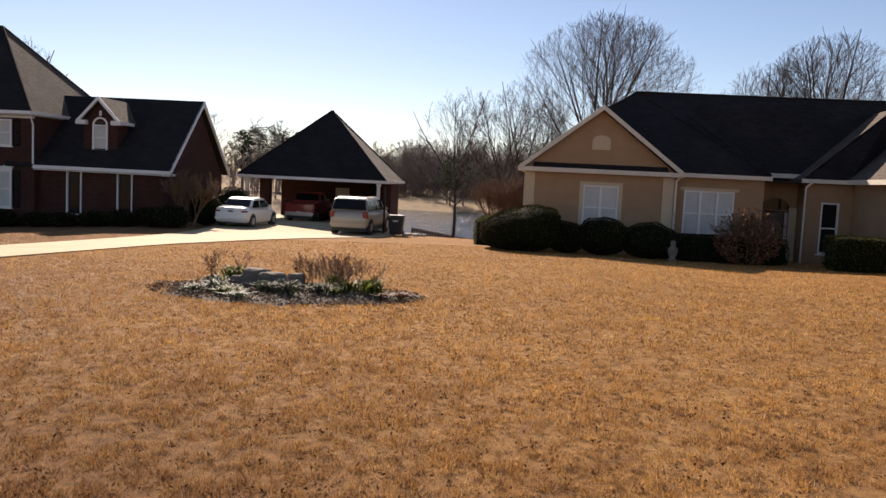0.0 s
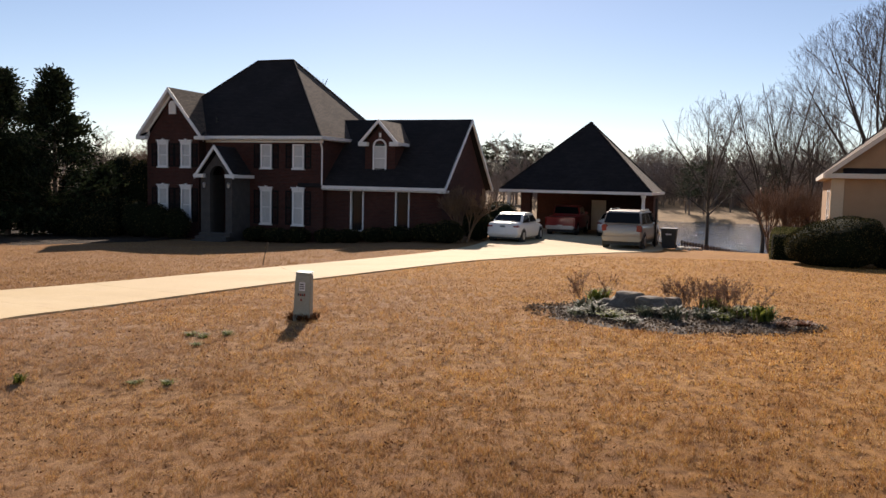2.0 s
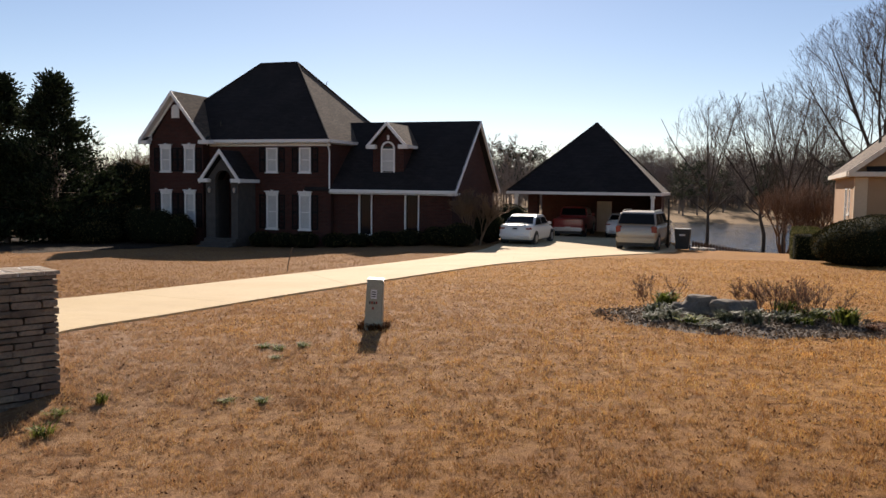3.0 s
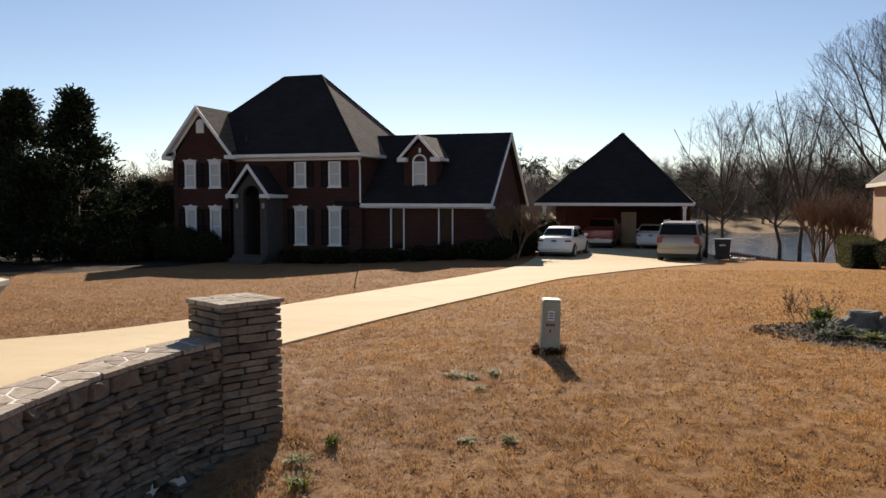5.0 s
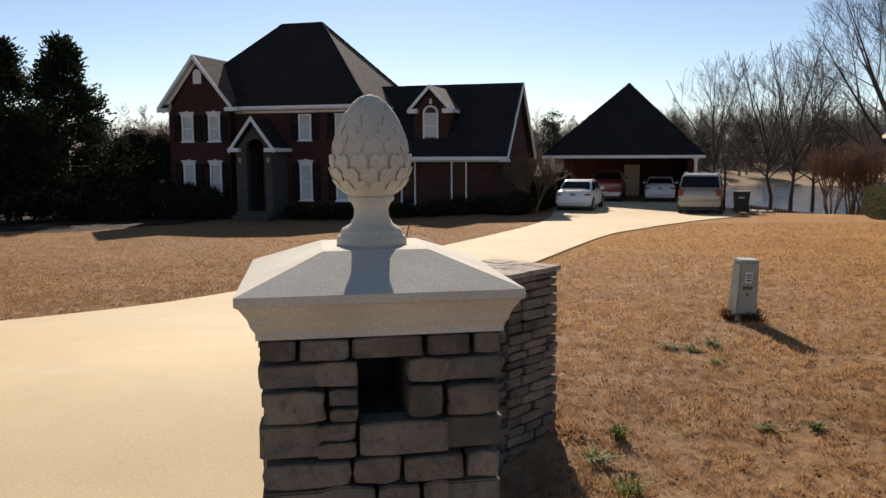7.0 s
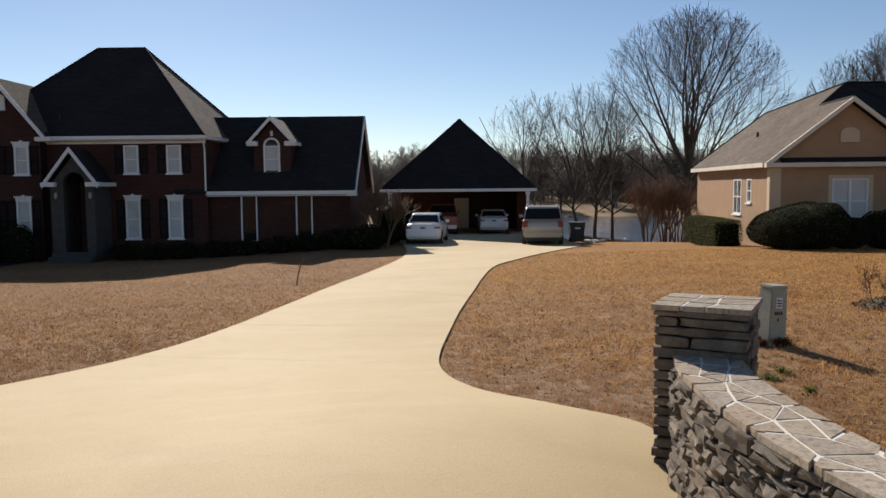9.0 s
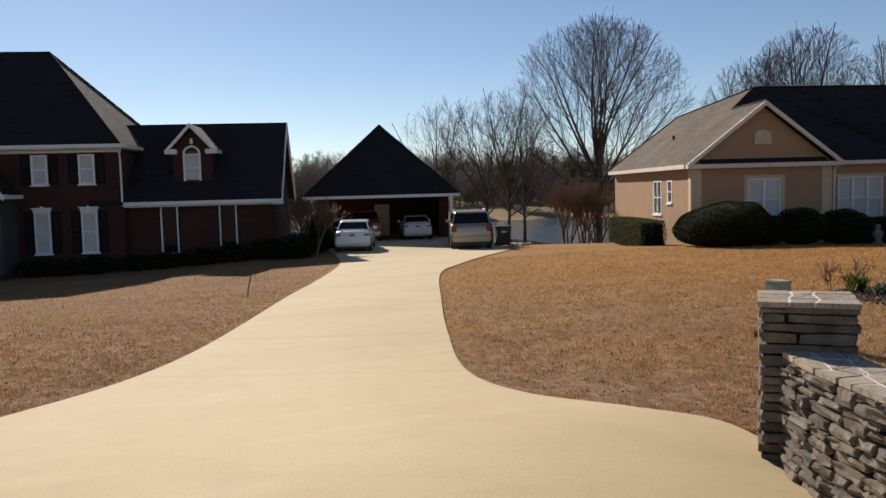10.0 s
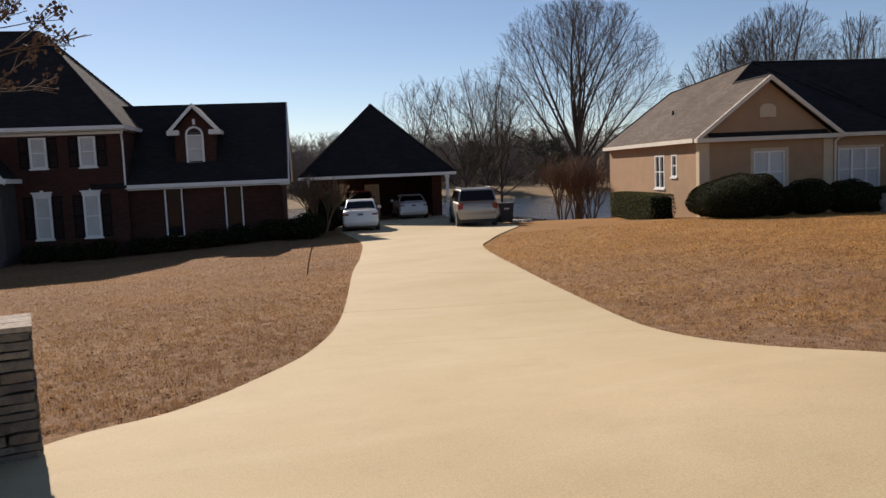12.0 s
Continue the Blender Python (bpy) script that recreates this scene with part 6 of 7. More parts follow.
def vase_tree(name, x, y, height, width, label, seed, limbs=8, fork=0.16, trunk_r=0.3, z=None, bark=BARK_GREY, lean=0.0, depth=5, group="bare winter trees", steep=8, wide=60):
    """A bare tree: limbs fan out from a low fork and carry alternate branches, sprays and fine twigs within a rounded crown."""
    z = gz(x, y) if z is None else z
    t = thing(name, pose(x, y, z), label, "tree", group)
    rnd = random.Random(seed)
    segs = []
    mid, half = Vector((lean * height * 0.4, 0, height * 0.55)), Vector((width / 2, width / 2, height * 0.46))

    def room(p, d):
        """How far the crown reaches from p along d."""
        o = Vector([(p[i] - mid[i]) / half[i] for i in range(3)])
        v = Vector([d[i] / half[i] for i in range(3)])
        a, b, c = v.dot(v), 2 * o.dot(v), o.dot(o) - 1
        disc = b * b - 4 * a * c
        return max(0.0, (-b + math.sqrt(disc)) / (2 * a)) if disc > 0 else 0.0

    kids = ((9, 8, 5), (8, 6, 4))[0 if depth >= 5 else 1]

    def branch(p, d, length, r, level):
        n = (6, 4, 3, 2)[level]
        end = (0.03, 0.014, 0.010, 0.007)[level]
        p, d = Vector(p), Vector(d).normalized()
        marks, wob = [], (0.07, 0.09, 0.11, 0.13)[level]
        r0 = r
        for i in range(n):
            d = (d + Vector((rnd.gauss(0, wob), rnd.gauss(0, wob), rnd.gauss(0, wob) + 0.035))).normalized()
            q = p + d * (length / n)
            r1 = max(r + (end - r) * ((i + 1) / n) ** 0.8, end)
            segs.append((p.copy(), q.copy(), r0, r1, 9 - level))
            marks.append((p.copy(), q.copy(), d.copy(), r1))
            p, r0 = q, r1
        if level == 3:
            return
        spin = rnd.uniform(0, 6.28)
        for j in range(kids[level]):
            f = 0.22 + 0.78 * (j + rnd.uniform(0.1, 0.9)) / kids[level]
            k = min(int(f * n), n - 1)
            a, b2, dd, rr = marks[k]
            base = a.lerp(b2, f * n - k)
            side = Matrix.Rotation(spin + 2.4 * j, 3, dd) @ dd.orthogonal().normalized()
            way = (dd + side * math.tan(radians(rnd.uniform(26, 48)))).normalized()
            way = (way + Vector((0, 0, 0.12))).normalized()
            size = min(length * (0.62 - 0.25 * f) * rnd.uniform(0.8, 1.25), room(base, way) * rnd.uniform(0.62, 1.16))
            if size > 0.25:
                branch(base, way, size, rr * 0.62, level + 1)

    top = Vector((lean * height * 0.3, 0, height * 0.42))
    trunk = [Vector((0, 0, -0.4)), Vector((0.02, 0, height * fork * 0.5)), Vector((lean * height * fork, 0, height * fork)), Vector((lean * height * 0.2, 0, height * 0.30)), top]
    for k, (p, q) in enumerate(zip(trunk, trunk[1:])):
        segs.append((p, q, trunk_r * (1 - 0.17 * k), trunk_r * (1 - 0.17 * (k + 1)), 9))
    for i in range(limbs):
        f = (i + 0.5) / limbs
        a = 2.4 * i + rnd.uniform(-0.35, 0.35)
        tilt = radians(wide + (steep - wide) * f ** 0.8 + rnd.uniform(-6, 6))
        zz = height * (fork * 0.9 + (0.40 - fork * 0.9) * f * rnd.uniform(0.7, 1.0))
        k = 2 if zz < height * 0.30 else 3
        a0, b0 = trunk[k], trunk[k + 1]
        if zz < trunk[2].z:
            a0, b0 = trunk[1], trunk[2]
        base = a0.lerp(b0, (zz - a0.z) / (b0.z - a0.z))
        way = Vector((math.cos(a) * math.sin(tilt) + lean * 0.5, math.sin(a) * math.sin(tilt), math.cos(tilt)))
        branch(base, way, room(base, way) * rnd.uniform(0.8, 1.1), trunk_r * rnd.uniform(0.36, 0.5), 0)
    limbs_mesh("trunk", [s for s in segs if s[4] >= 9], bark, t, 6)
    limbs_mesh("crown", [s for s in segs if s[4] < 9], TWIG, t, 3, "fine bare twigs")
    return t


def leaf_cloud(points, normals, size, rnd, aspect=0.5, droop=0.3):
    """Single small leaves (four-sided) at the given points."""
    verts, faces = [], []
    for p, n in zip(points, normals):
        s = size * rnd.uniform(0.6, 1.4)
        d = Vector((n[0] + rnd.gauss(0, 0.5), n[1] + rnd.gauss(0, 0.5), n[2] + rnd.gauss(0, 0.5) - droop)).normalized()
        side = d.cross(Vector((rnd.gauss(0, 1), rnd.gauss(0, 1), rnd.gauss(0, 1)))).normalized()
        p = Vector(p)
        k = len(verts)
        verts += [p, p + d * s * 0.5 + side * s * aspect * 0.5, p + d * s, p + d * s * 0.5 - side * s * aspect * 0.5]
        faces.append((k, k + 1, k + 2, k + 3))
    return verts, faces


def evergreen(x, y, height, width, label, seed, count=9000):
    t = thing("evergreen_tree", pose(x, y, gz(x, y)), label, "tree", "dark evergreens")
    rnd = random.Random(seed)
    segs = []
    segs.append((Vector((0, 0, -0.2)), Vector((0.1, 0, height * 0.97)), 0.22, 0.02, 0))
    pts, nor = [], []
    levels = int(height * 4.2)
    for i in range(levels):
        f = i / levels
        z = 0.3 + f * (height - 0.4)
        reach = width / 2 * (1 - f) ** 0.95 * rnd.uniform(0.7, 1.25) + 0.14
        for j in range(rnd.randint(4, 6)):
            a = rnd.uniform(0, 6.283)
            rr = reach * rnd.uniform(0.6, 1.15)
            tip = Vector((math.cos(a) * rr, math.sin(a) * rr, z + rr * rnd.uniform(-0.05, 0.35)))
            base = Vector((0, 0, z))
            segs.append((base, tip, 0.03, 0.006, 1))
            for _ in range(int(count / (levels * 5))):
                s = rnd.uniform(0.2, 1.0) ** 0.7
                c = base.lerp(tip, s) + Vector((rnd.gauss(0, 0.24), rnd.gauss(0, 0.24), rnd.gauss(0, 0.22)))
                pts.append(c)
                nor.append(((tip - base).normalized() + Vector((0, 0, 0.5))))
    limbs_mesh("trunk", segs, BARK_BROWN, t)
    v, f = leaf_cloud(pts, nor, 0.26, rnd, 0.38, 0.1)
    arrays("crown", v, f, EVERGREEN, t, "dense dark green sprays")
    return t


def shrub(name, x, y, rx, ry, h, label, seed, count=2500, leaf=0.07, mat=HEDGE_LEAF, boxy=0.0, rot=0.0, category="shrub", group="clipped shrubs", lop=0.0, z=None, core=True):
    """A clipped shrub: a hull painted dark as inner shade, under a skin of many small leaves."""
    z = gz(x, y) if z is None else z
    t = thing(name, pose(x, y, z, 0, 0, rot), label, category, group)
    rnd = random.Random(seed)
    e = 2.0 / (2.0 + boxy * 6)

    def surf(u, v):
        sg = lambda q: math.copysign(abs(q) ** e, q)
        cx, cy, cz = sg(math.cos(v)) * sg(math.cos(u)), sg(math.cos(v)) * sg(math.sin(u)), sg(math.sin(v))
        k = 1 + 0.05 * noise.noise(Vector((cx * 2.3 + seed, cy * 2.3, cz * 2.3)))
        px, py, pz = cx * rx * k, cy * ry * k, (cz * 0.5 + 0.5) * h * k
        pz *= 1 + lop * cx
        return Vector((px, py, pz)), Vector((cx / rx, cy / ry, cz * 2 / h)).normalized()

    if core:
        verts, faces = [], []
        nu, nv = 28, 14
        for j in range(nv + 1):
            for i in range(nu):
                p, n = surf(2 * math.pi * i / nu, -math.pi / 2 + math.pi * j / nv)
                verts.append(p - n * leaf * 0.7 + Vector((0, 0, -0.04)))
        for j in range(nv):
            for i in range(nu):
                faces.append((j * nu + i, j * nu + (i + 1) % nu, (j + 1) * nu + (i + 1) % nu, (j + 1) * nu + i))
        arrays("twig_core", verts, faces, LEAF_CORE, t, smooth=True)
    pts, nor = [], []
    for _ in range(count):
        if boxy > 0.5:
            axis_ = rnd.choices((0, 1, 2), (ry * h, rx * h, 2 * rx * ry))[0]
            q = [rnd.uniform(-1, 1) for _ in range(3)]
            q[axis_] = 1.0 if axis_ == 2 else rnd.choice((-1.0, 1.0))
            k = 1 - 0.05 * max(0, abs(q[0]) + abs(q[1]) + abs(q[2]) - 2)
            p = Vector((q[0] * rx * k, q[1] * ry * k, (q[2] * 0.5 * k + 0.5) * h))
            n = Vector([1.0 * q[j] if j == axis_ else 0.0 for j in range(3)])
        else:
            p, n = surf(rnd.uniform(0, 2 * math.pi), math.asin(rnd.uniform(-0.9, 1.0)))
            if not core:
                p = Vector((p.x, p.y, p.z)) * rnd.uniform(0.35, 1.0) ** 0.6
        pts.append(p - n * rnd.uniform(0, leaf * 0.9))
        nor.append(n)
    vv, ff = leaf_cloud(pts, nor, leaf, rnd, 0.55, 0.0)
    arrays("leaves", vv, ff, mat, t)
    return t


# trees by the pond and behind the houses
vase_tree("bare_tree", 13.9, 68.0, 19.2, 17.6, "large bare spreading tree against the sky", 5, 17, 0.16, 0.36, -3.0, depth=5)
vase_tree("bare_tree", 8.2, 77.4, 15.6, 10.5, "bare tree with dark upswept limbs on the pond bank", 8, 9, 0.2, 0.22, lean=0.05, depth=4)
vase_tree("bare_tree", 6.6, 77.9, 15.2, 9.5, "slim bare tree leaning on the pond bank", 28, 9, 0.22, 0.20, lean=-0.12, depth=4)
vase_tree("bare_tree", 1.8, 80.0, 15.2, 9.0, "slender bare tree on the pond bank", 9, 9, 0.24, 0.19, depth=4)
vase_tree("bare_tree", 10.9, 81.0, 14.6, 9.0, "bare tree with upswept branches on the pond bank", 14, 9, 0.2, 0.2, depth=4)
vase_tree("bare_tree", 30.6, 63.0, 16.6, 12.5, "bare tree with rounded twiggy crown behind the roof", 17, 14, 0.25, 0.32, -2.0, depth=5)
vase_tree("bare_tree", 25.9, 64.0, 14.4, 9.0, "smaller bare tree with pale brown twigs behind the roof", 44, 14, 0.25, 0.24, -2.0, depth=4)
vase_tree("bare_tree", 39.5, 64.0, 15.8, 12.0, "bare spreading tree behind the roof", 18, 14, 0.25, 0.3, -2.0, depth=4)
vase_tree("bare_tree", -30.5, 58.0, 12.6, 7.0, "bare tree rising behind the brick house", 19, 14, 0.3, 0.22, depth=4)
for i, (x, y, h, s) in enumerate([(5.2, 48.0, 4.6, 7), (3.9, 47.4, 4.3, 6), (5.6, 46.9, 3.6, 5)]):
    bare_tree("bare_shrub", x, y, h, "reddish many-stemmed bare shrub on the bank", 21 + i, 0.06, 4, 0.34, 0.2, s, bark=BARK_BROWN, first=0.34, category="shrub", min_r=0.007, crown=RED_TWIG)
for i, (x, y, h) in enumerate([(-33.2, 43.5, 4.6), (-35.2, 46.0, 6.0), (-32.6, 48.5, 5.6), (-31.0, 52.0, 6.6)]):
    bare_tree("bare_shrub", x, y, h, "tangled brownish bare brush beside the brick house", 224 + i, 0.06, 5, 0.42, 0.2, 5, bark=BARK_BROWN, first=0.3, category="shrub", min_r=0.009, crown=RED_TWIG if i % 2 else TWIG)
bare_tree("bare_shrub", -37.0, 45.0, 5.6, "tangled bare shrub beside the brick house", 24, 0.08, 5, 0.4, 0.25, 5, bark=BARK_GREY, first=0.3, category="shrub", min_r=0.010)
bare_tree("bare_shrub", -34.5, 42.5, 4.2, "reddish bare shrub beside the brick house", 25, 0.06, 5, 0.42, 0.2, 5, bark=BARK_BROWN, first=0.3, category="shrub", min_r=0.010)
bare_tree("crape_myrtle", -11.45, 37.9, 2.9, "pruned pale-barked small tree at the garage corner", 26, 0.075, 5, 0.36, 0.2, 3, bark=BARK_TAN, first=0.42, group="crape myrtles", min_r=0.007)

# crape myrtle with dry seed clusters behind the low wall
t_ = thing("crape_myrtle", pose(-17.95, 9.5, gz(-17.95, 9.5)), "smooth-barked crape myrtle with dry seed clusters", "tree", "crape myrtles")
rnd = random.Random(12)


def chain(points, r0, r1):
    pts = [Vector(p) for p in points]
    n = len(pts) - 1
    return [(p, q, r0 + (r1 - r0) * i / n, r0 + (r1 - r0) * (i + 1) / n, 9) for i, (p, q) in enumerate(zip(pts, pts[1:]))]


def skin(name, chains, material, parent, label, sides=10):
    """Rounded limbs without breaks: one closed tube for each chain of points."""
    bm = bmesh.new()
    for segs in chains:
        rows = []
        for k in range(len(segs) + 1):
            s = segs[min(k, len(segs) - 1)]
            c, r = (s[0], s[2]) if k < len(segs) else (s[1], s[3])
            d = (segs[min(k, len(segs) - 1)][1] - segs[max(k - 1, 0)][0]).normalized()
            a = d.cross(Vector((0, 1, 0))).normalized()
            b = d.cross(a)
            rows.append([bm.verts.new(c + a * (r * math.cos(6.2832 * i / sides)) + b * (r * math.sin(6.2832 * i / sides))) for i in range(sides)])
        for u, w in zip(rows, rows[1:]):
            for i in range(sides):
                bm.faces.new((u[i], u[(i + 1) % sides], w[(i + 1) % sides], w[i]))
        bm.faces.new(rows[-1])
        bm.faces.new(list(reversed(rows[0])))
    bmesh.ops.recalc_face_normals(bm, faces=bm.faces)
    return part(name, bm, material, parent, label, smooth=True)


skin("trunk", [chain([(-0.05, 0, -0.2), (-0.04, 0, 0.0), (-0.03, 0, 0.6), (-0.045, 0, 1.2), (-0.01, 0, 1.75), (0.06, 0, 2.15), (0.16, 0.02, 2.42), (0.17, 0.02, 2.47)], 0.105, 0.07)], BARK_TAN, t_, "smooth tan trunk")
skin("limb", [chain([(-0.04, 0, 1.55), (-0.08, -0.02, 1.95), (-0.16, -0.03, 2.3), (-0.17, -0.03, 2.44)], 0.07, 0.065)], BARK_TAN, t_, "")
skin("limb", [chain([(-0.02, 0.02, 1.6), (0.0, 0.12, 2.0), (0.03, 0.22, 2.4), (0.03, 0.23, 2.46)], 0.065, 0.06)], BARK_TAN, t_, "")
skin("limb", [chain([(-0.10, -0.05, -0.1), (-0.35, -0.1, 0.45), (-0.75, -0.15, 1.0), (-1.05, -0.2, 1.7), (-1.25, -0.2, 2.3), (-1.3, -0.2, 2.42)], 0.10, 0.07)], BARK_TAN, t_, "")
segs_ = []
for knob, shoots in (((-0.17, -0.03, 2.42), ((-0.75, 1), (-0.35, 1.2), (-0.12, 1.35), (0.05, 1.4), (-0.2, 1.1))), ((0.17, 0.02, 2.45), ((0.0, 1.35), (0.16, 1.4), (0.35, 1.3), (0.75, 1.15), (1.25, 1.25), (1.7, 1.2), (0.05, 1.2))),
                     ((0.03, 0.23, 2.44), ((-0.3, 1.2), (0.3, 1.3), (0.1, 1.4), (0.9, 1.1))), ((-1.3, -0.2, 2.4), ((-0.5, 1.2), (0.1, 1.3), (0.45, 1.2), (-0.1, 1.4)))):
    for out, ln in shoots:
        grow(rnd, Vector(knob), Vector((out, rnd.uniform(-0.45, 0.45), 1.0)), ln * 0.78, 0.024, 3, segs_, 0.36, 0.07, (2, 2), 0.70, 3, 0.075, 0.62, 0.0045)
limbs_mesh("crown", segs_, BARK_BROWN, t_, 5, "upright grey-brown shoots")
rnd = random.Random(7)
tips = [q for p, q, r0, r1, lev in segs_ if lev == 0 and (q.z > 3.1 or q.x > 1.0)]
pts, nor = [], []
for q in rnd.sample(tips, min(330, len(tips))):
    for _ in range(16):
        pts.append(q + Vector((rnd.gauss(0, 0.045), rnd.gauss(0, 0.045), rnd.gauss(0, 0.045))))
        nor.append((0, 0, -0.3))
v, f = leaf_cloud(pts, nor, 0.040, rnd, 0.9, 0.2)
tagged(arrays("seed_cluster", v, f, SEED_HUSK, t_), "dark dry seed clusters", kind="stuff")

for i, (x, y, h, w) in enumerate([(-40.2, 38.6, 9.7, 10.5), (-36.1, 38.2, 9.4, 8.6), (-44.0, 40.0, 9.0, 10), (-49.0, 39.0, 10.4, 8.0), (-37.8, 36.4, 5.6, 6.0), (-34.4, 40.5, 3.8, 4.4), (-42.0, 36.0, 6.0, 6.0)]):
    evergreen(x, y, h, w, "tall dense dark evergreen beside the lawn", 60 + i, 22000)

# ---- shrubs ----
shrub("hedge_mound", 3.62, 29.2, 1.45, 1.9, 1.55, "large rounded clipped evergreen mound at the house corner", 71, 22000, 0.05, lop=0.22, boxy=0.1)
shrub("round_shrub", 5.35, 28.9, 0.75, 0.8, 1.15, "dark ball-clipped evergreen under the window", 72, 7000, 0.05)
shrub("round_shrub", 6.65, 28.7, 0.95, 0.9, 1.40, "dark ball-clipped evergreen under the window", 73, 7000, 0.05)
shrub("round_shrub", 8.3, 28.5, 1.05, 1.0, 1.30, "dark ball-clipped evergreen under the window", 74, 7000, 0.05)
shrub("low_hedge", 11.0, 28.6, 2.2, 0.7, 0.95, "low dark clipped hedge against the tan wall", 75, 9000, 0.05, boxy=0.6, rot=-8)
shrub("box_hedge", 14.75, 26.2, 0.95, 0.7, 1.15, "square-clipped green box hedge catching sun on top", 76, 7000, 0.05, mat=SUNLIT_LEAF, boxy=1.0, rot=-8)
shrub("box_hedge", 3.02, 35.6, 0.55, 2.9, 1.2, "long square-clipped hedge along the side wall", 77, 14000, 0.055, mat=SUNLIT_LEAF, boxy=1.2, rot=-8)
shrub("reddish_shrub", 11.5, 27.5, 1.2, 1.1, 2.05, "loose reddish-brown leafy shrub before the entrance", 78, 3200, 0.085, mat=DRY_LEAF, core=False, group="loose shrubs")
bare_tree("bare_shrub", 11.5, 27.5, 2.0, "loose twiggy shrub before the entrance", 79, 0.03, 4, 0.5, 0.2, 5, bark=BARK_BROWN, first=0.35, category="shrub", min_r=0.006)
shrub("round_shrub", -10.55, 42.4, 1.0, 1.0, 1.95, "tall dark rounded shrub at the garage corner", 80, 3500, 0.06)
for i, (u, v, r, h) in enumerate([(-10.7, -2.0, 0.9, 2.1), (-9.3, -2.1, 1.0, 1.9), (-8.0, -2.0, 0.8, 1.7), (-3.6, -0.9, 0.7, 0.8), (-2.3, -0.9, 0.8, 0.75), (-1.0, -0.9, 0.7, 0.8), (0.6, -0.6, 0.7, 0.75), (1.9, -0.6, 0.7, 0.7), (3.4, -0.6, 0.8, 0.75), (4.8, -0.6, 0.8, 0.8), (6.2, -0.4, 0.8, 0.9), (-12.8, -1.2, 1.2, 2.2), (-14.6, -1.6, 1.3, 1.5)]):
    ca, sa = math.cos(radians(-4)), math.sin(radians(-4))
    shrub("foundation_shrub", -19.75 + u * ca - v * sa, 39.45 + u * sa + v * ca, r, 0.65, h, "dark evergreen foundation shrub against brick", 90 + i, 2600, 0.07)

for i, (x, y, r, h) in enumerate([(-32.6, 41.6, 1.5, 4.5), (-34.6, 42.4, 1.7, 4.9), (-36.6, 41.0, 1.6, 4.0), (-33.0, 38.6, 1.3, 2.4), (-35.2, 38.0, 1.4, 2.1), (-32.4, 37.0, 1.2, 1.2)]):
    shrub("evergreen_thicket", x, y, r, 1.2, h, "dark unclipped evergreen undergrowth beside the brick house", 140 + i, 5000, 0.11, group="undergrowth")

for i, (x, y, r, h) in enumerate([(-12.1, 37.2, 0.8, 1.1), (-11.2, 39.6, 0.8, 1.7), (-12.9, 37.9, 0.8, 0.9)]):
    shrub("foundation_shrub", x, y, r, 0.7, h, "dark evergreen shrub at the foot of the garage corner", 150 + i, 2600, 0.07)

# small pale figure by the shrubs
bm = bmesh.new()
lathe(bm, [(0.16, 0), (0.18, 0.08), (0.10, 0.14), (0.13, 0.25), (0.19, 0.38), (0.15, 0.5), (0.07, 0.56), (0.10, 0.64), (0.09, 0.72), (0.02, 0.76)], 16)
statue = link_mesh("garden_figure", bm, ROCK, smooth=True)
statue.matrix_world = pose(8.85, 27.3, gz(8.85, 27.3) - 0.02)
tagged(statue, "small grey weathered garden figure beside clipped shrubs", "figure")

# ---- fence on the bank, pale rocks ----
fence = thing("fence", Matrix(), "low weathered wooden picket fence dropping down the bank", "fence")
a, b = Vector((-1.0, 45.3, -0.92)), Vector((2.9, 43.4, -1.38))
for i in range(27):
    p = a.lerp(b, i / 26)
    bm = bmesh.new()
    g0 = gz(p.x, p.y) - 0.1
    prism(bm, [(-0.055, 0, g0), (0.055, 0, g0), (0.055, 0, p.z - 0.06), (0, 0, p.z), (-0.055, 0, p.z - 0.06)], (0, 0.025, 0))
    ob = part("picket", bm, BARK_BROWN, fence)
    ob.matrix_basis = Matrix.Translation((p.x, p.y, 0)) @ Matrix.Rotation(math.atan2(b.y - a.y, b.x - a.x), 4, "Z")
for dz in (0.12,):
    bm = bmesh.new()
    prism(bm, [a + Vector((0, 0.04, -dz)), b + Vector((0, 0.04, -dz)), b + Vector((0, 0.04, -dz - 0.09)), a + Vector((0, 0.04, -dz - 0.09))], (0.02, 0.04, 0))
    part("rail", bm, BARK_BROWN, fence)


def rock_mesh(bm, rx, ry, rz, seed, flat=0.6):
    bmesh.ops.create_icosphere(bm, subdivisions=3, radius=1)
    for v in bm.verts:
        n = noise.noise(v.co * 1.4 + Vector((seed, 0, 0))) * 0.35 + noise.noise(v.co * 4 + Vector((0, seed, 0))) * 0.10
        c = v.co * (1 + n)
        c.z = max(min(c.z, flat + 0.06 * n), -0.5)
        v.co = Vector((c.x * rx, c.y * ry, c.z * rz))
    return bm


for i in range(9):
    r2 = random.Random(200 + i)
    x, y = -0.55 + r2.uniform(-0.6, 0.6), 41.5 + r2.uniform(-0.4, 0.4)
    bm = bmesh.new()
    rock_mesh(bm, r2.uniform(0.12, 0.22), r2.uniform(0.12, 0.2), r2.uniform(0.1, 0.16), i * 3.1)
    ob = link_mesh("rock", bm, CAST)
    ob.matrix_world = pose(x, y, gz(x, y) + 0.05, 0, 0, r2.uniform(0, 360))
    tagged(ob, "small pale rock in a heap beside the drive", "rock", "pale rocks")

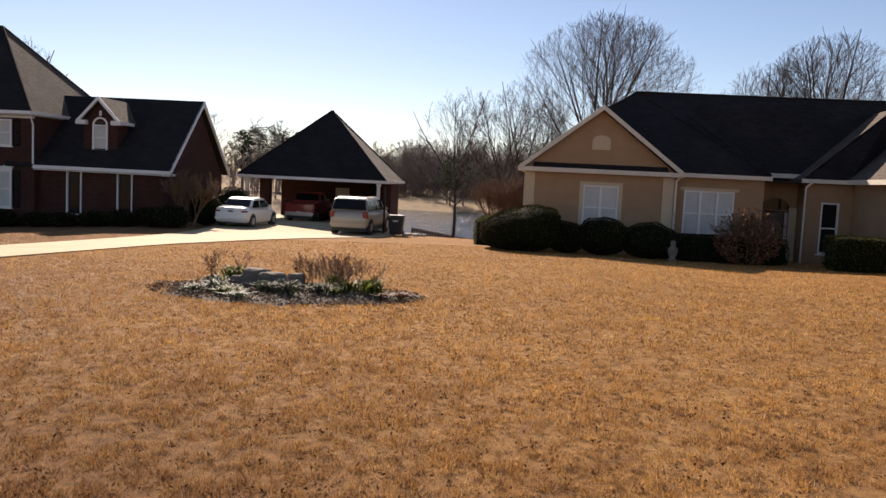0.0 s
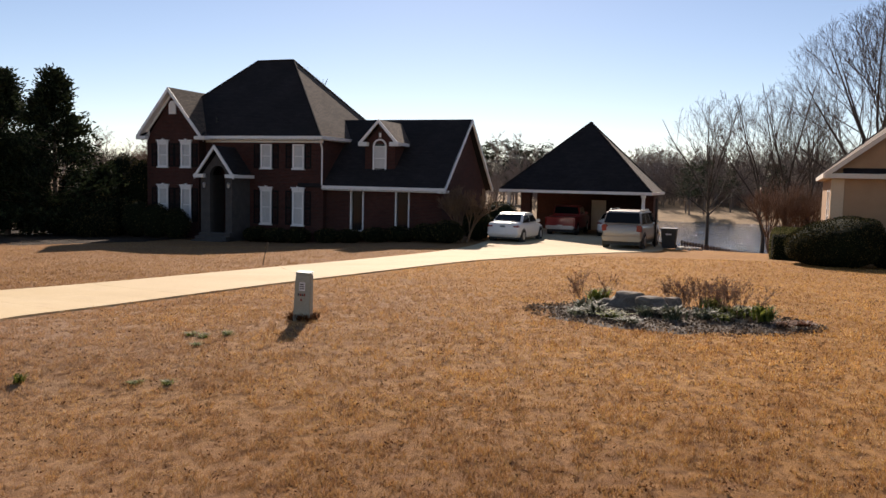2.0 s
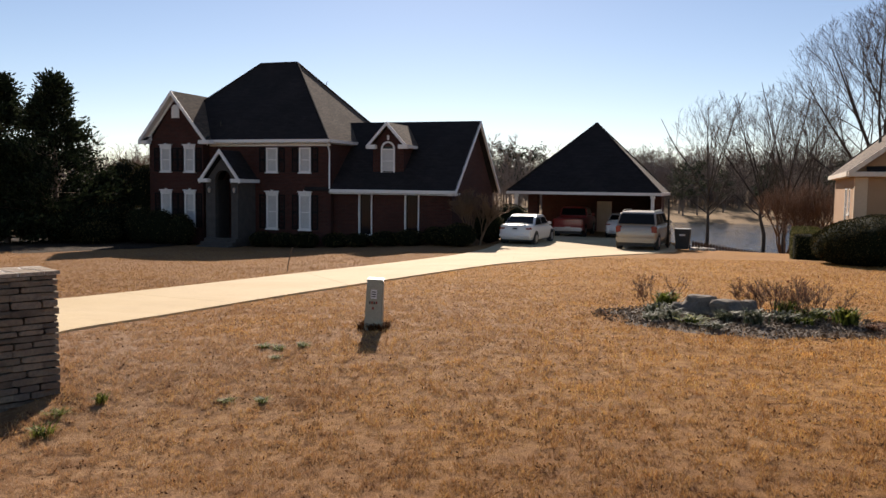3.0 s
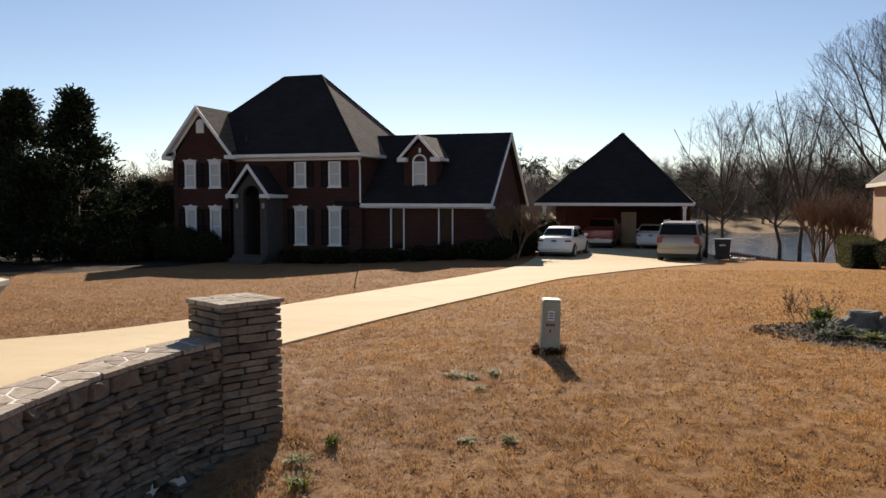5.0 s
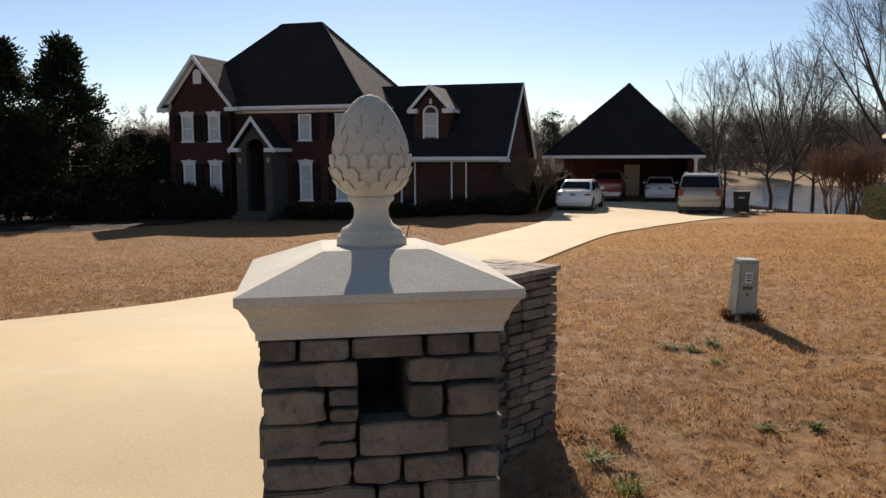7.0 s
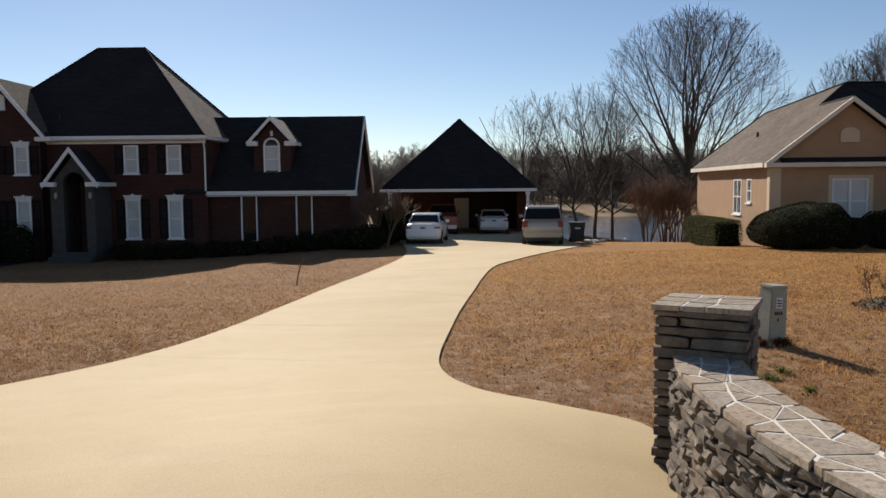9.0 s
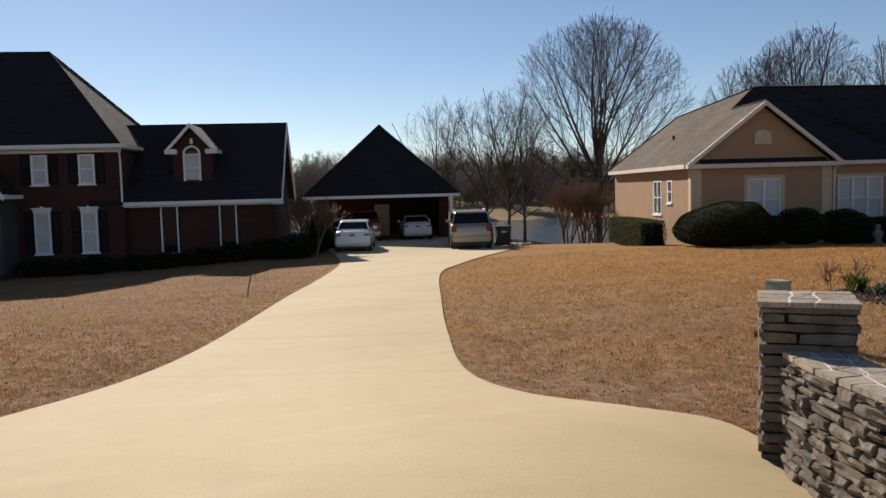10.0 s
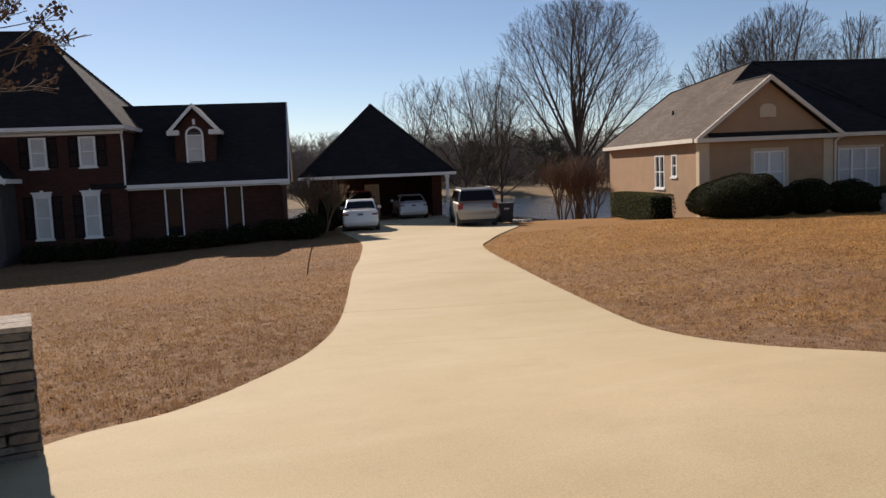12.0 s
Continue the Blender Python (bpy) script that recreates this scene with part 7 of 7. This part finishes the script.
# leaning bent rod in the lawn
bm = bmesh.new()
pts = [Vector((0.02 * math.sin(i * 0.4) + 0.16 * (i / 7) ** 2, 0, -0.05 + i * 0.105)) for i in range(8)]
for p, q in zip(pts, pts[1:]):
    tube(bm, p, q, 0.016, 0.016, 6)
rod = link_mesh("bent_rod", bm, BARK_BROWN)
rod.matrix_world = pose(-13.3, 21.0, gz(-13.3, 21.0))
tagged(rod, "thin bent rusty rod stuck in the lawn", "rod")

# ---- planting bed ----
BED = (-1.68, 12.4, 2.15, 1.42)
verts, faces = [], []
n = 72
for ring, f in enumerate((0.0, 0.35, 0.7, 0.92, 1.0)):
    for i in range(n):
        a_ = 2 * math.pi * i / n
        k = f * (1 + 0.10 * math.sin(3 * a_ + 1) + 0.05 * math.sin(7 * a_) + 0.04 * math.sin(13 * a_ + 2))
        x, y = BED[0] + BED[2] * k * math.cos(a_), BED[1] + BED[3] * k * math.sin(a_)
        verts.append((x, y, gz(x, y) + (0.03 * (1 - f) + 0.012 if ring < 4 else -0.02)))
for r_ in range(4):
    for i in range(n):
        faces.append((r_ * n + i, r_ * n + (i + 1) % n, (r_ + 1) * n + (i + 1) % n, (r_ + 1) * n + i))
bed = arrays("planting_bed", verts, faces, MULCH, smooth=True)
tagged(bed, "oval bed of grey gravel mulch in the lawn", "bed", kind="structure")


# leaf-litter sheet beside the brick house, darkened to carry the evergreens' shade
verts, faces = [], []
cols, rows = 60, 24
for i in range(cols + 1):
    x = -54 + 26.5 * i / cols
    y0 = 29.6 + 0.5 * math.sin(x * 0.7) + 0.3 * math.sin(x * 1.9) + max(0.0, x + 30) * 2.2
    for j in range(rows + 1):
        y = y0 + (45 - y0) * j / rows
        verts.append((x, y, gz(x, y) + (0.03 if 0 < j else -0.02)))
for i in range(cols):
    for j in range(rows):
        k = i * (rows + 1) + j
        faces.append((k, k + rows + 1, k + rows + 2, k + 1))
shaded_bed = arrays("shade_bed", verts, faces, SHADED_LITTER, smooth=True)
tagged(shaded_bed, "leaf-litter bed coloured dark for the shade under the evergreens", "bed", kind="structure")

lit = random.Random(91)
pts, nor = [], []
for _ in range(5200):
    a_, k = lit.uniform(0, 6.283), lit.uniform(0, 1) ** 0.5 * 1.04
    x, y = BED[0] + BED[2] * k * math.cos(a_), BED[1] + BED[3] * k * math.sin(a_)
    pts.append((x, y, gz(x, y) + 0.035 * (1 - k) + lit.uniform(0.012, 0.035)))
    nor.append((lit.gauss(0, 1), lit.gauss(0, 1), 0.25))
v, f = leaf_cloud(pts, nor, 0.05, lit, 0.6, 0.0)
tagged(arrays("bark_litter", v, f, LITTER), "grey-brown bark chips and dead leaves on the bed", "mulch", kind="stuff")


def in_bed(x, y, grow_by=1.0):
    return ((x - BED[0]) / (BED[2] * grow_by)) ** 2 + ((y - BED[1]) / (BED[3] * grow_by)) ** 2 < 1


for i, (x, y, rx, ry, rz, rot) in enumerate([(-2.3, 12.85, 0.30, 0.26, 0.29, 10), (-1.95, 12.6, 0.27, 0.22, 0.25, -15), (-2.62, 12.9, 0.14, 0.12, 0.10, 40), (-1.62, 12.85, 0.15, 0.14, 0.22, 0)]):
    bm = bmesh.new()
    rock_mesh(bm, rx, ry, rz, 5.3 * i + 2, 0.75)
    ob = link_mesh("bed_rock", bm, ROCK)
    ob.matrix_world = pose(x, y, gz(x, y) + 0.12, 0, 0, rot)
    tagged(ob, "flat-topped grey weathered rock in the bed", "rock", "bed rocks")


def tuft(name, x, y, radius, height, count, mat, label, seed, width=0.018, category="plant", group="bed plants", kind=""):
    """A clump of arching strap leaves."""
    t = random.Random(seed)
    verts, faces = [], []
    for _ in range(count):
        a_ = t.uniform(0, 6.283)
        h = height * t.uniform(0.5, 1.0)
        out = radius * t.uniform(0.3, 1.0)
        b = Vector((t.gauss(0, radius * 0.25), t.gauss(0, radius * 0.25), 0))
        d = Vector((math.cos(a_), math.sin(a_), 0))
        s = Vector((-d.y, d.x, 0)) * width * t.uniform(0.6, 1.2)
        k = len(verts)
        for f, w in ((0, 0.6), (0.45, 1.0), (0.8, 0.7)):
            c = b + d * out * f ** 1.5 + Vector((0, 0, h * (1 - (1 - f) ** 1.6) * (1 - 0.2 * f)))
            verts += [c - s * w, c + s * w]
        verts.append(b + d * out * 1.1 + Vector((0, 0, h * t.uniform(0.55, 0.95))))
        faces += [(k, k + 1, k + 3, k + 2), (k + 2, k + 3, k + 5, k + 4), (k + 4, k + 5, k + 6)]
    ob = arrays(name, verts, faces, mat)
    ob.matrix_world = pose(x, y, gz(x, y) + (0.05 if in_bed(x, y) else 0.0))
    tagged(ob, label, category, group, kind)
    return ob


for i, (x, y, r, h, k, mt) in enumerate([(-1.62, 11.95, 0.26, 0.26, 90, GREY_LEAF), (-2.0, 12.15, 0.24, 0.2, 70, GREY_LEAF), (-2.75, 12.05, 0.3, 0.18, 90, GREY_LEAF), (-2.95, 12.5, 0.26, 0.22, 80, GREY_LEAF),
                                         (-2.45, 11.7, 0.28, 0.13, 80, PERENNIAL), (-3.0, 11.8, 0.22, 0.12, 60, GREY_LEAF), (-0.28, 12.45, 0.26, 0.30, 120, PERENNIAL), (-0.75, 12.75, 0.3, 0.22, 90, PERENNIAL),
                                         (-1.15, 12.3, 0.28, 0.2, 80, GREY_LEAF), (-0.9, 12.2, 0.2, 0.14, 60, PERENNIAL), (-0.05, 12.0, 0.22, 0.1, 60, DRY_LEAF), (0.2, 12.15, 0.22, 0.1, 60, DRY_LEAF),
                                         (-2.8, 13.3, 0.3, 0.34, 110, PERENNIAL), (-2.2, 11.35, 0.24, 0.09, 60, GREY_LEAF), (-1.0, 13.2, 0.28, 0.3, 80, PERENNIAL), (-0.5, 13.1, 0.25, 0.2, 70, GREY_LEAF)]):
    tuft("bed_plant", x, y, r, h, k, mt, "low leafy clump in the gravel bed" if mt is not PERENNIAL else "fresh green leafy clump in the gravel bed", 300 + i)
for i, (x, y, h, s) in enumerate([(-2.95, 13.3, 0.62, 3), (-1.4, 13.35, 0.6, 4), (-1.1, 13.4, 0.64, 4), (-0.85, 12.8, 0.7, 4), (-0.66, 12.9, 0.62, 3)]):
    tw, sg = bare_tree("bare_shrub", x, y, h, "dry reddish-brown twiggy perennial in the bed", 320 + i, 0.009, 3, 0.5, 0.15, s, bark=RED_TWIG, first=0.4, category="shrub", group="bed shrubs", min_r=0.0035)
    r3 = random.Random(330 + i)
    tp = [q for p, q, r0, r1, lev in sg if lev <= 1]
    v, f = leaf_cloud([q + Vector((r3.gauss(0, 0.02), r3.gauss(0, 0.02), r3.gauss(0, 0.02))) for q in r3.sample(tp, min(len(tp), 110))], [(0, 0, 1)] * min(len(tp), 110), 0.035, r3, 0.7)
    arrays("dry_leaves", v, f, DRY_LEAF, tw)

for i, (x, y, r, h) in enumerate([(-7.45, 8.4, 0.13, 0.06), (-7.25, 8.35, 0.13, 0.06), (-7.02, 8.55, 0.14, 0.07), (-7.08, 7.95, 0.10, 0.05), (-7.96, 6.15, 0.10, 0.13), (-8.1, 5.75, 0.16, 0.06), (-7.9, 5.35, 0.16, 0.13), (-6.9, 6.55, 0.13, 0.04), (-6.55, 6.62, 0.10, 0.07)]):
    tuft("weed_tuft", x, y, r, h, 60, PERENNIAL, "bright green weed tuft in the dormant lawn", 350 + i, 0.006, "weed", "green weeds")

for i, (dx, dy, r) in enumerate([(-0.14, -0.08, 0.12), (0.12, -0.10, 0.12), (0.02, -0.15, 0.13), (0.16, 0.06, 0.11), (-0.15, 0.08, 0.10)]):
    tuft("grass_tuft", -6.58 + dx, 9.78 + dy, r, 0.13, 70, THATCH, "unmown dead grass round the foot of the pedestal", 380 + i, 0.006, "grass", "pedestal grass")

# ---- woods across the pond ----
rnd = random.Random(77)
verts, faces = [], []
lv, lf = [], []


def sliver(p, q, r):
    k = len(verts)
    s = (q - p).cross(Vector((0.3, 1, 0.2))).normalized() * r
    s2 = s.cross(q - p).normalized() * r
    verts.extend([p + s, p - s * 0.5 + s2, p - s * 0.5 - s2, q])
    faces.extend([(k, k + 1, k + 3), (k + 1, k + 2, k + 3), (k + 2, k, k + 3)])


for i in range(1900):
    x = rnd.uniform(-150, 190)
    y = rnd.uniform(166, 225) if x > -20 else rnd.uniform(95, 170)
    if i >= 1300:
        x, y = rnd.uniform(-45, 75), rnd.uniform(172, 245)
    elif i >= 850:
        x, y = rnd.uniform(-30, 70), rnd.uniform(168, 185)
    z, h = gz(x, y), rnd.uniform(2.5, 6) if 850 <= i < 1300 else rnd.uniform(7.0, 11.5)
    top = Vector((x + rnd.gauss(0, 0.5), y, z + h))
    b = Vector((x, y, z - 0.3))
    sliver(b, top, 0.09)
    for _ in range(26):
        f = rnd.uniform(0.12, 0.98)
        p = b.lerp(top, f)
        a_ = rnd.uniform(0, 6.283)
        L = h * 0.34 * (1.15 - f) * rnd.uniform(0.6, 1.3)
        q = p + Vector((math.cos(a_) * L, math.sin(a_) * L, L * rnd.uniform(0.5, 1.3)))
        sliver(p, q, 0.05)
        for _ in range(4):
            m_ = p.lerp(q, rnd.uniform(0.3, 0.9))
            sliver(m_, m_ + Vector((rnd.gauss(0, 0.5), rnd.gauss(0, 0.5), rnd.uniform(0.3, 1.0))) * L * 0.6, 0.035)
# pines stand in loose groups among them
for gx, gy, n_, hh in ((-34, 150, 7, 11.0), (-27, 152, 6, 10.5), (-20, 155, 5, 10.0), (2, 152, 3, 9.0), (14, 155, 4, 8.0), (30, 156, 6, 8.5), (46, 158, 5, 10), (-75, 130, 5, 10), (80, 160, 8, 10)):
    for _ in range(n_):
        x, y = gx + rnd.gauss(0, 2.6), gy + rnd.gauss(0, 2.5)
        z, h = gz(x, y), hh * rnd.uniform(0.75, 1.0) + 1.5
        b, top = Vector((x, y, z - 0.3)), Vector((x, y, z + h))
        sliver(b, top, 0.2)
        for _ in range(14):
            f = rnd.uniform(0.4, 1.0)
            blob = b.lerp(top, f) + Vector((rnd.gauss(0, 1), rnd.gauss(0, 1), 0)) * (1.5 * (1.2 - f) + 0.3)
            rr = rnd.uniform(0.6, 1.1)
            for _ in range(60):
                c = blob + Vector((rnd.gauss(0, 0.6), rnd.gauss(0, 0.6), rnd.gauss(0, 0.36))) * rr
                d = Vector((rnd.gauss(0, 1), rnd.gauss(0, 1), rnd.gauss(0, 0.6))) * 0.26
                e = Vector((rnd.gauss(0, 1), rnd.gauss(0, 1), rnd.gauss(0, 0.6))) * 0.26
                k = len(lv)
                lv.extend([c, c + d, c + e])
                lf.append((k, k + 1, k + 2))
woods = arrays("far_woods", verts, faces, HAZY_TWIG)
tagged(woods, "bare grey-brown woodland across the pond", "woods", kind="stuff")
pines = arrays("far_pines", lv, lf, PINE)
tagged(pines, "dark pine crowns among the far woodland", "woods", kind="stuff")

# ---- grass ----


def edge_x(pts, y):
    q = sorted((p[1], p[0]) for p in pts)
    return np.interp(y, [a for a, _ in q], [b for _, b in q])


def grass(name, x0, x1, y0, y1, per_m2, length, width, seed, side, near=5.0):
    g = np.random.RandomState(seed)
    # blades thin out smoothly and coarsen with the distance from the road
    yy = np.linspace(y0, y1, 400)
    dens = per_m2 * np.minimum(1.0, near / yy) ** 1.55
    cum = np.concatenate([[0], np.cumsum((dens[1:] + dens[:-1]) / 2 * np.diff(yy))])
    n = int(cum[-1] * (x1 - x0))
    y = np.interp(g.uniform(0, cum[-1], n), cum, yy)
    x = g.uniform(x0, x1, n)
    grown = np.clip(y / near, 1.0, 2.2)
    tuft_map = g.uniform(0, 1, (512, 512))

    def clumps(size):
        u, v = (x / size) % 511, (y / size) % 511
        i, j = u.astype(int), v.astype(int)
        fu, fv = u - i, v - j
        return (tuft_map[i, j] * (1 - fu) + tuft_map[i + 1, j] * fu) * (1 - fv) + (tuft_map[i, j + 1] * (1 - fu) + tuft_map[i + 1, j + 1] * fu) * fv
    clump = 0.6 * clumps(0.055) + 0.4 * clumps(0.17)
    if side == "right":
        keep = (x > edge_x(RIGHT_EDGE, y) + np.where(y > 6.6, 0.0, 0.16)) & (x < 6.5 + 0.42 * y)
    else:
        keep = (x < edge_x(LEFT_EDGE, y)) & ~((y < 8.0) & (x > -17.0))
    keep &= ((x - BED[0]) / BED[2]) ** 2 + ((y - BED[1]) / BED[3]) ** 2 > g.uniform(0.55, 1.05, n)
    keep &= clump > g.uniform(0.30, 0.56, n)
    keep &= ~((abs(x + 6.58) < 0.14) & (abs(y - 9.78) < 0.14))
    x, y, grown = x[keep], y[keep], grown[keep]
    clump = clump[keep]
    n = len(x)
    z = ground_z(x, y) - 0.004
    a = g.uniform(0, 2 * np.pi, n)
    L = length * g.uniform(0.5, 1.4, n) * grown ** 0.25 * np.clip(0.3 + 2.2 * (clump - 0.25), 0.35, 1.9)
    lean = g.uniform(0.15, 1.35, n)
    dx, dy = np.cos(a), np.sin(a)
    w = width * g.uniform(0.6, 1.4, n) * grown ** 0.75
    b = g.uniform(0, 2 * np.pi, n)
    p0 = np.stack([x - np.cos(b) * w, y - np.sin(b) * w, z], 1)
    p1 = np.stack([x + np.cos(b) * w, y + np.sin(b) * w, z], 1)
    p2 = np.stack([x + dx * L * np.sin(lean), y + dy * L * np.sin(lean), z + L * np.cos(lean) * 0.9 + 0.004], 1)
    v = np.stack([p0, p1, p2], 1).reshape(-1, 3)
    me = bpy.data.meshes.new(name)
    me.vertices.add(3 * n)
    me.vertices.foreach_set("co", v.ravel())
    me.loops.add(3 * n)
    me.loops.foreach_set("vertex_index", np.arange(3 * n))
    me.polygons.add(n)
    me.polygons.foreach_set("loop_start", np.arange(0, 3 * n, 3))
    me.update(calc_edges=True)
    me.materials.append(BLADE)
    ob = new(name, me)
    tagged(ob, "short dry tan-orange dormant grass blades", "grass", kind="stuff")
    return ob


grass("lawn_grass", -10.6, 16.5, 1.5, 30.0, 6000, 0.038, 0.0034, 1, "right")
grass("lawn_grass", -32.0, -10.3, 7.0, 34.0, 4600, 0.036, 0.0036, 4, "left")

# dark dead clumps all over the lawn
th = random.Random(404)
pts, nor = [], []
for _ in range(12500):
    y = 2.2 + 15 * th.random() ** 1.7
    x = th.uniform(-22, 6.5 + 0.42 * y)
    if edge_x(LEFT_EDGE, y) < x < edge_x(RIGHT_EDGE, y) + 0.2 or (x < -12 and y < 8) or in_bed(x, y, 1.05):
        continue
    z = gz(x, y)
    for _ in range(th.randint(2, 4)):
        pts.append((x + th.gauss(0, 0.028), y + th.gauss(0, 0.028), z + th.uniform(0.004, 0.022)))
        nor.append((th.gauss(0, 0.8), th.gauss(0, 0.8), th.uniform(0.1, 0.7)))
v, f = leaf_cloud(pts, nor, 0.026, th, 0.5, 0.0)
tagged(arrays("dead_thatch", v, f, THATCH), "dark brown dead clumps scattered over the dormant lawn", "grass", kind="stuff")
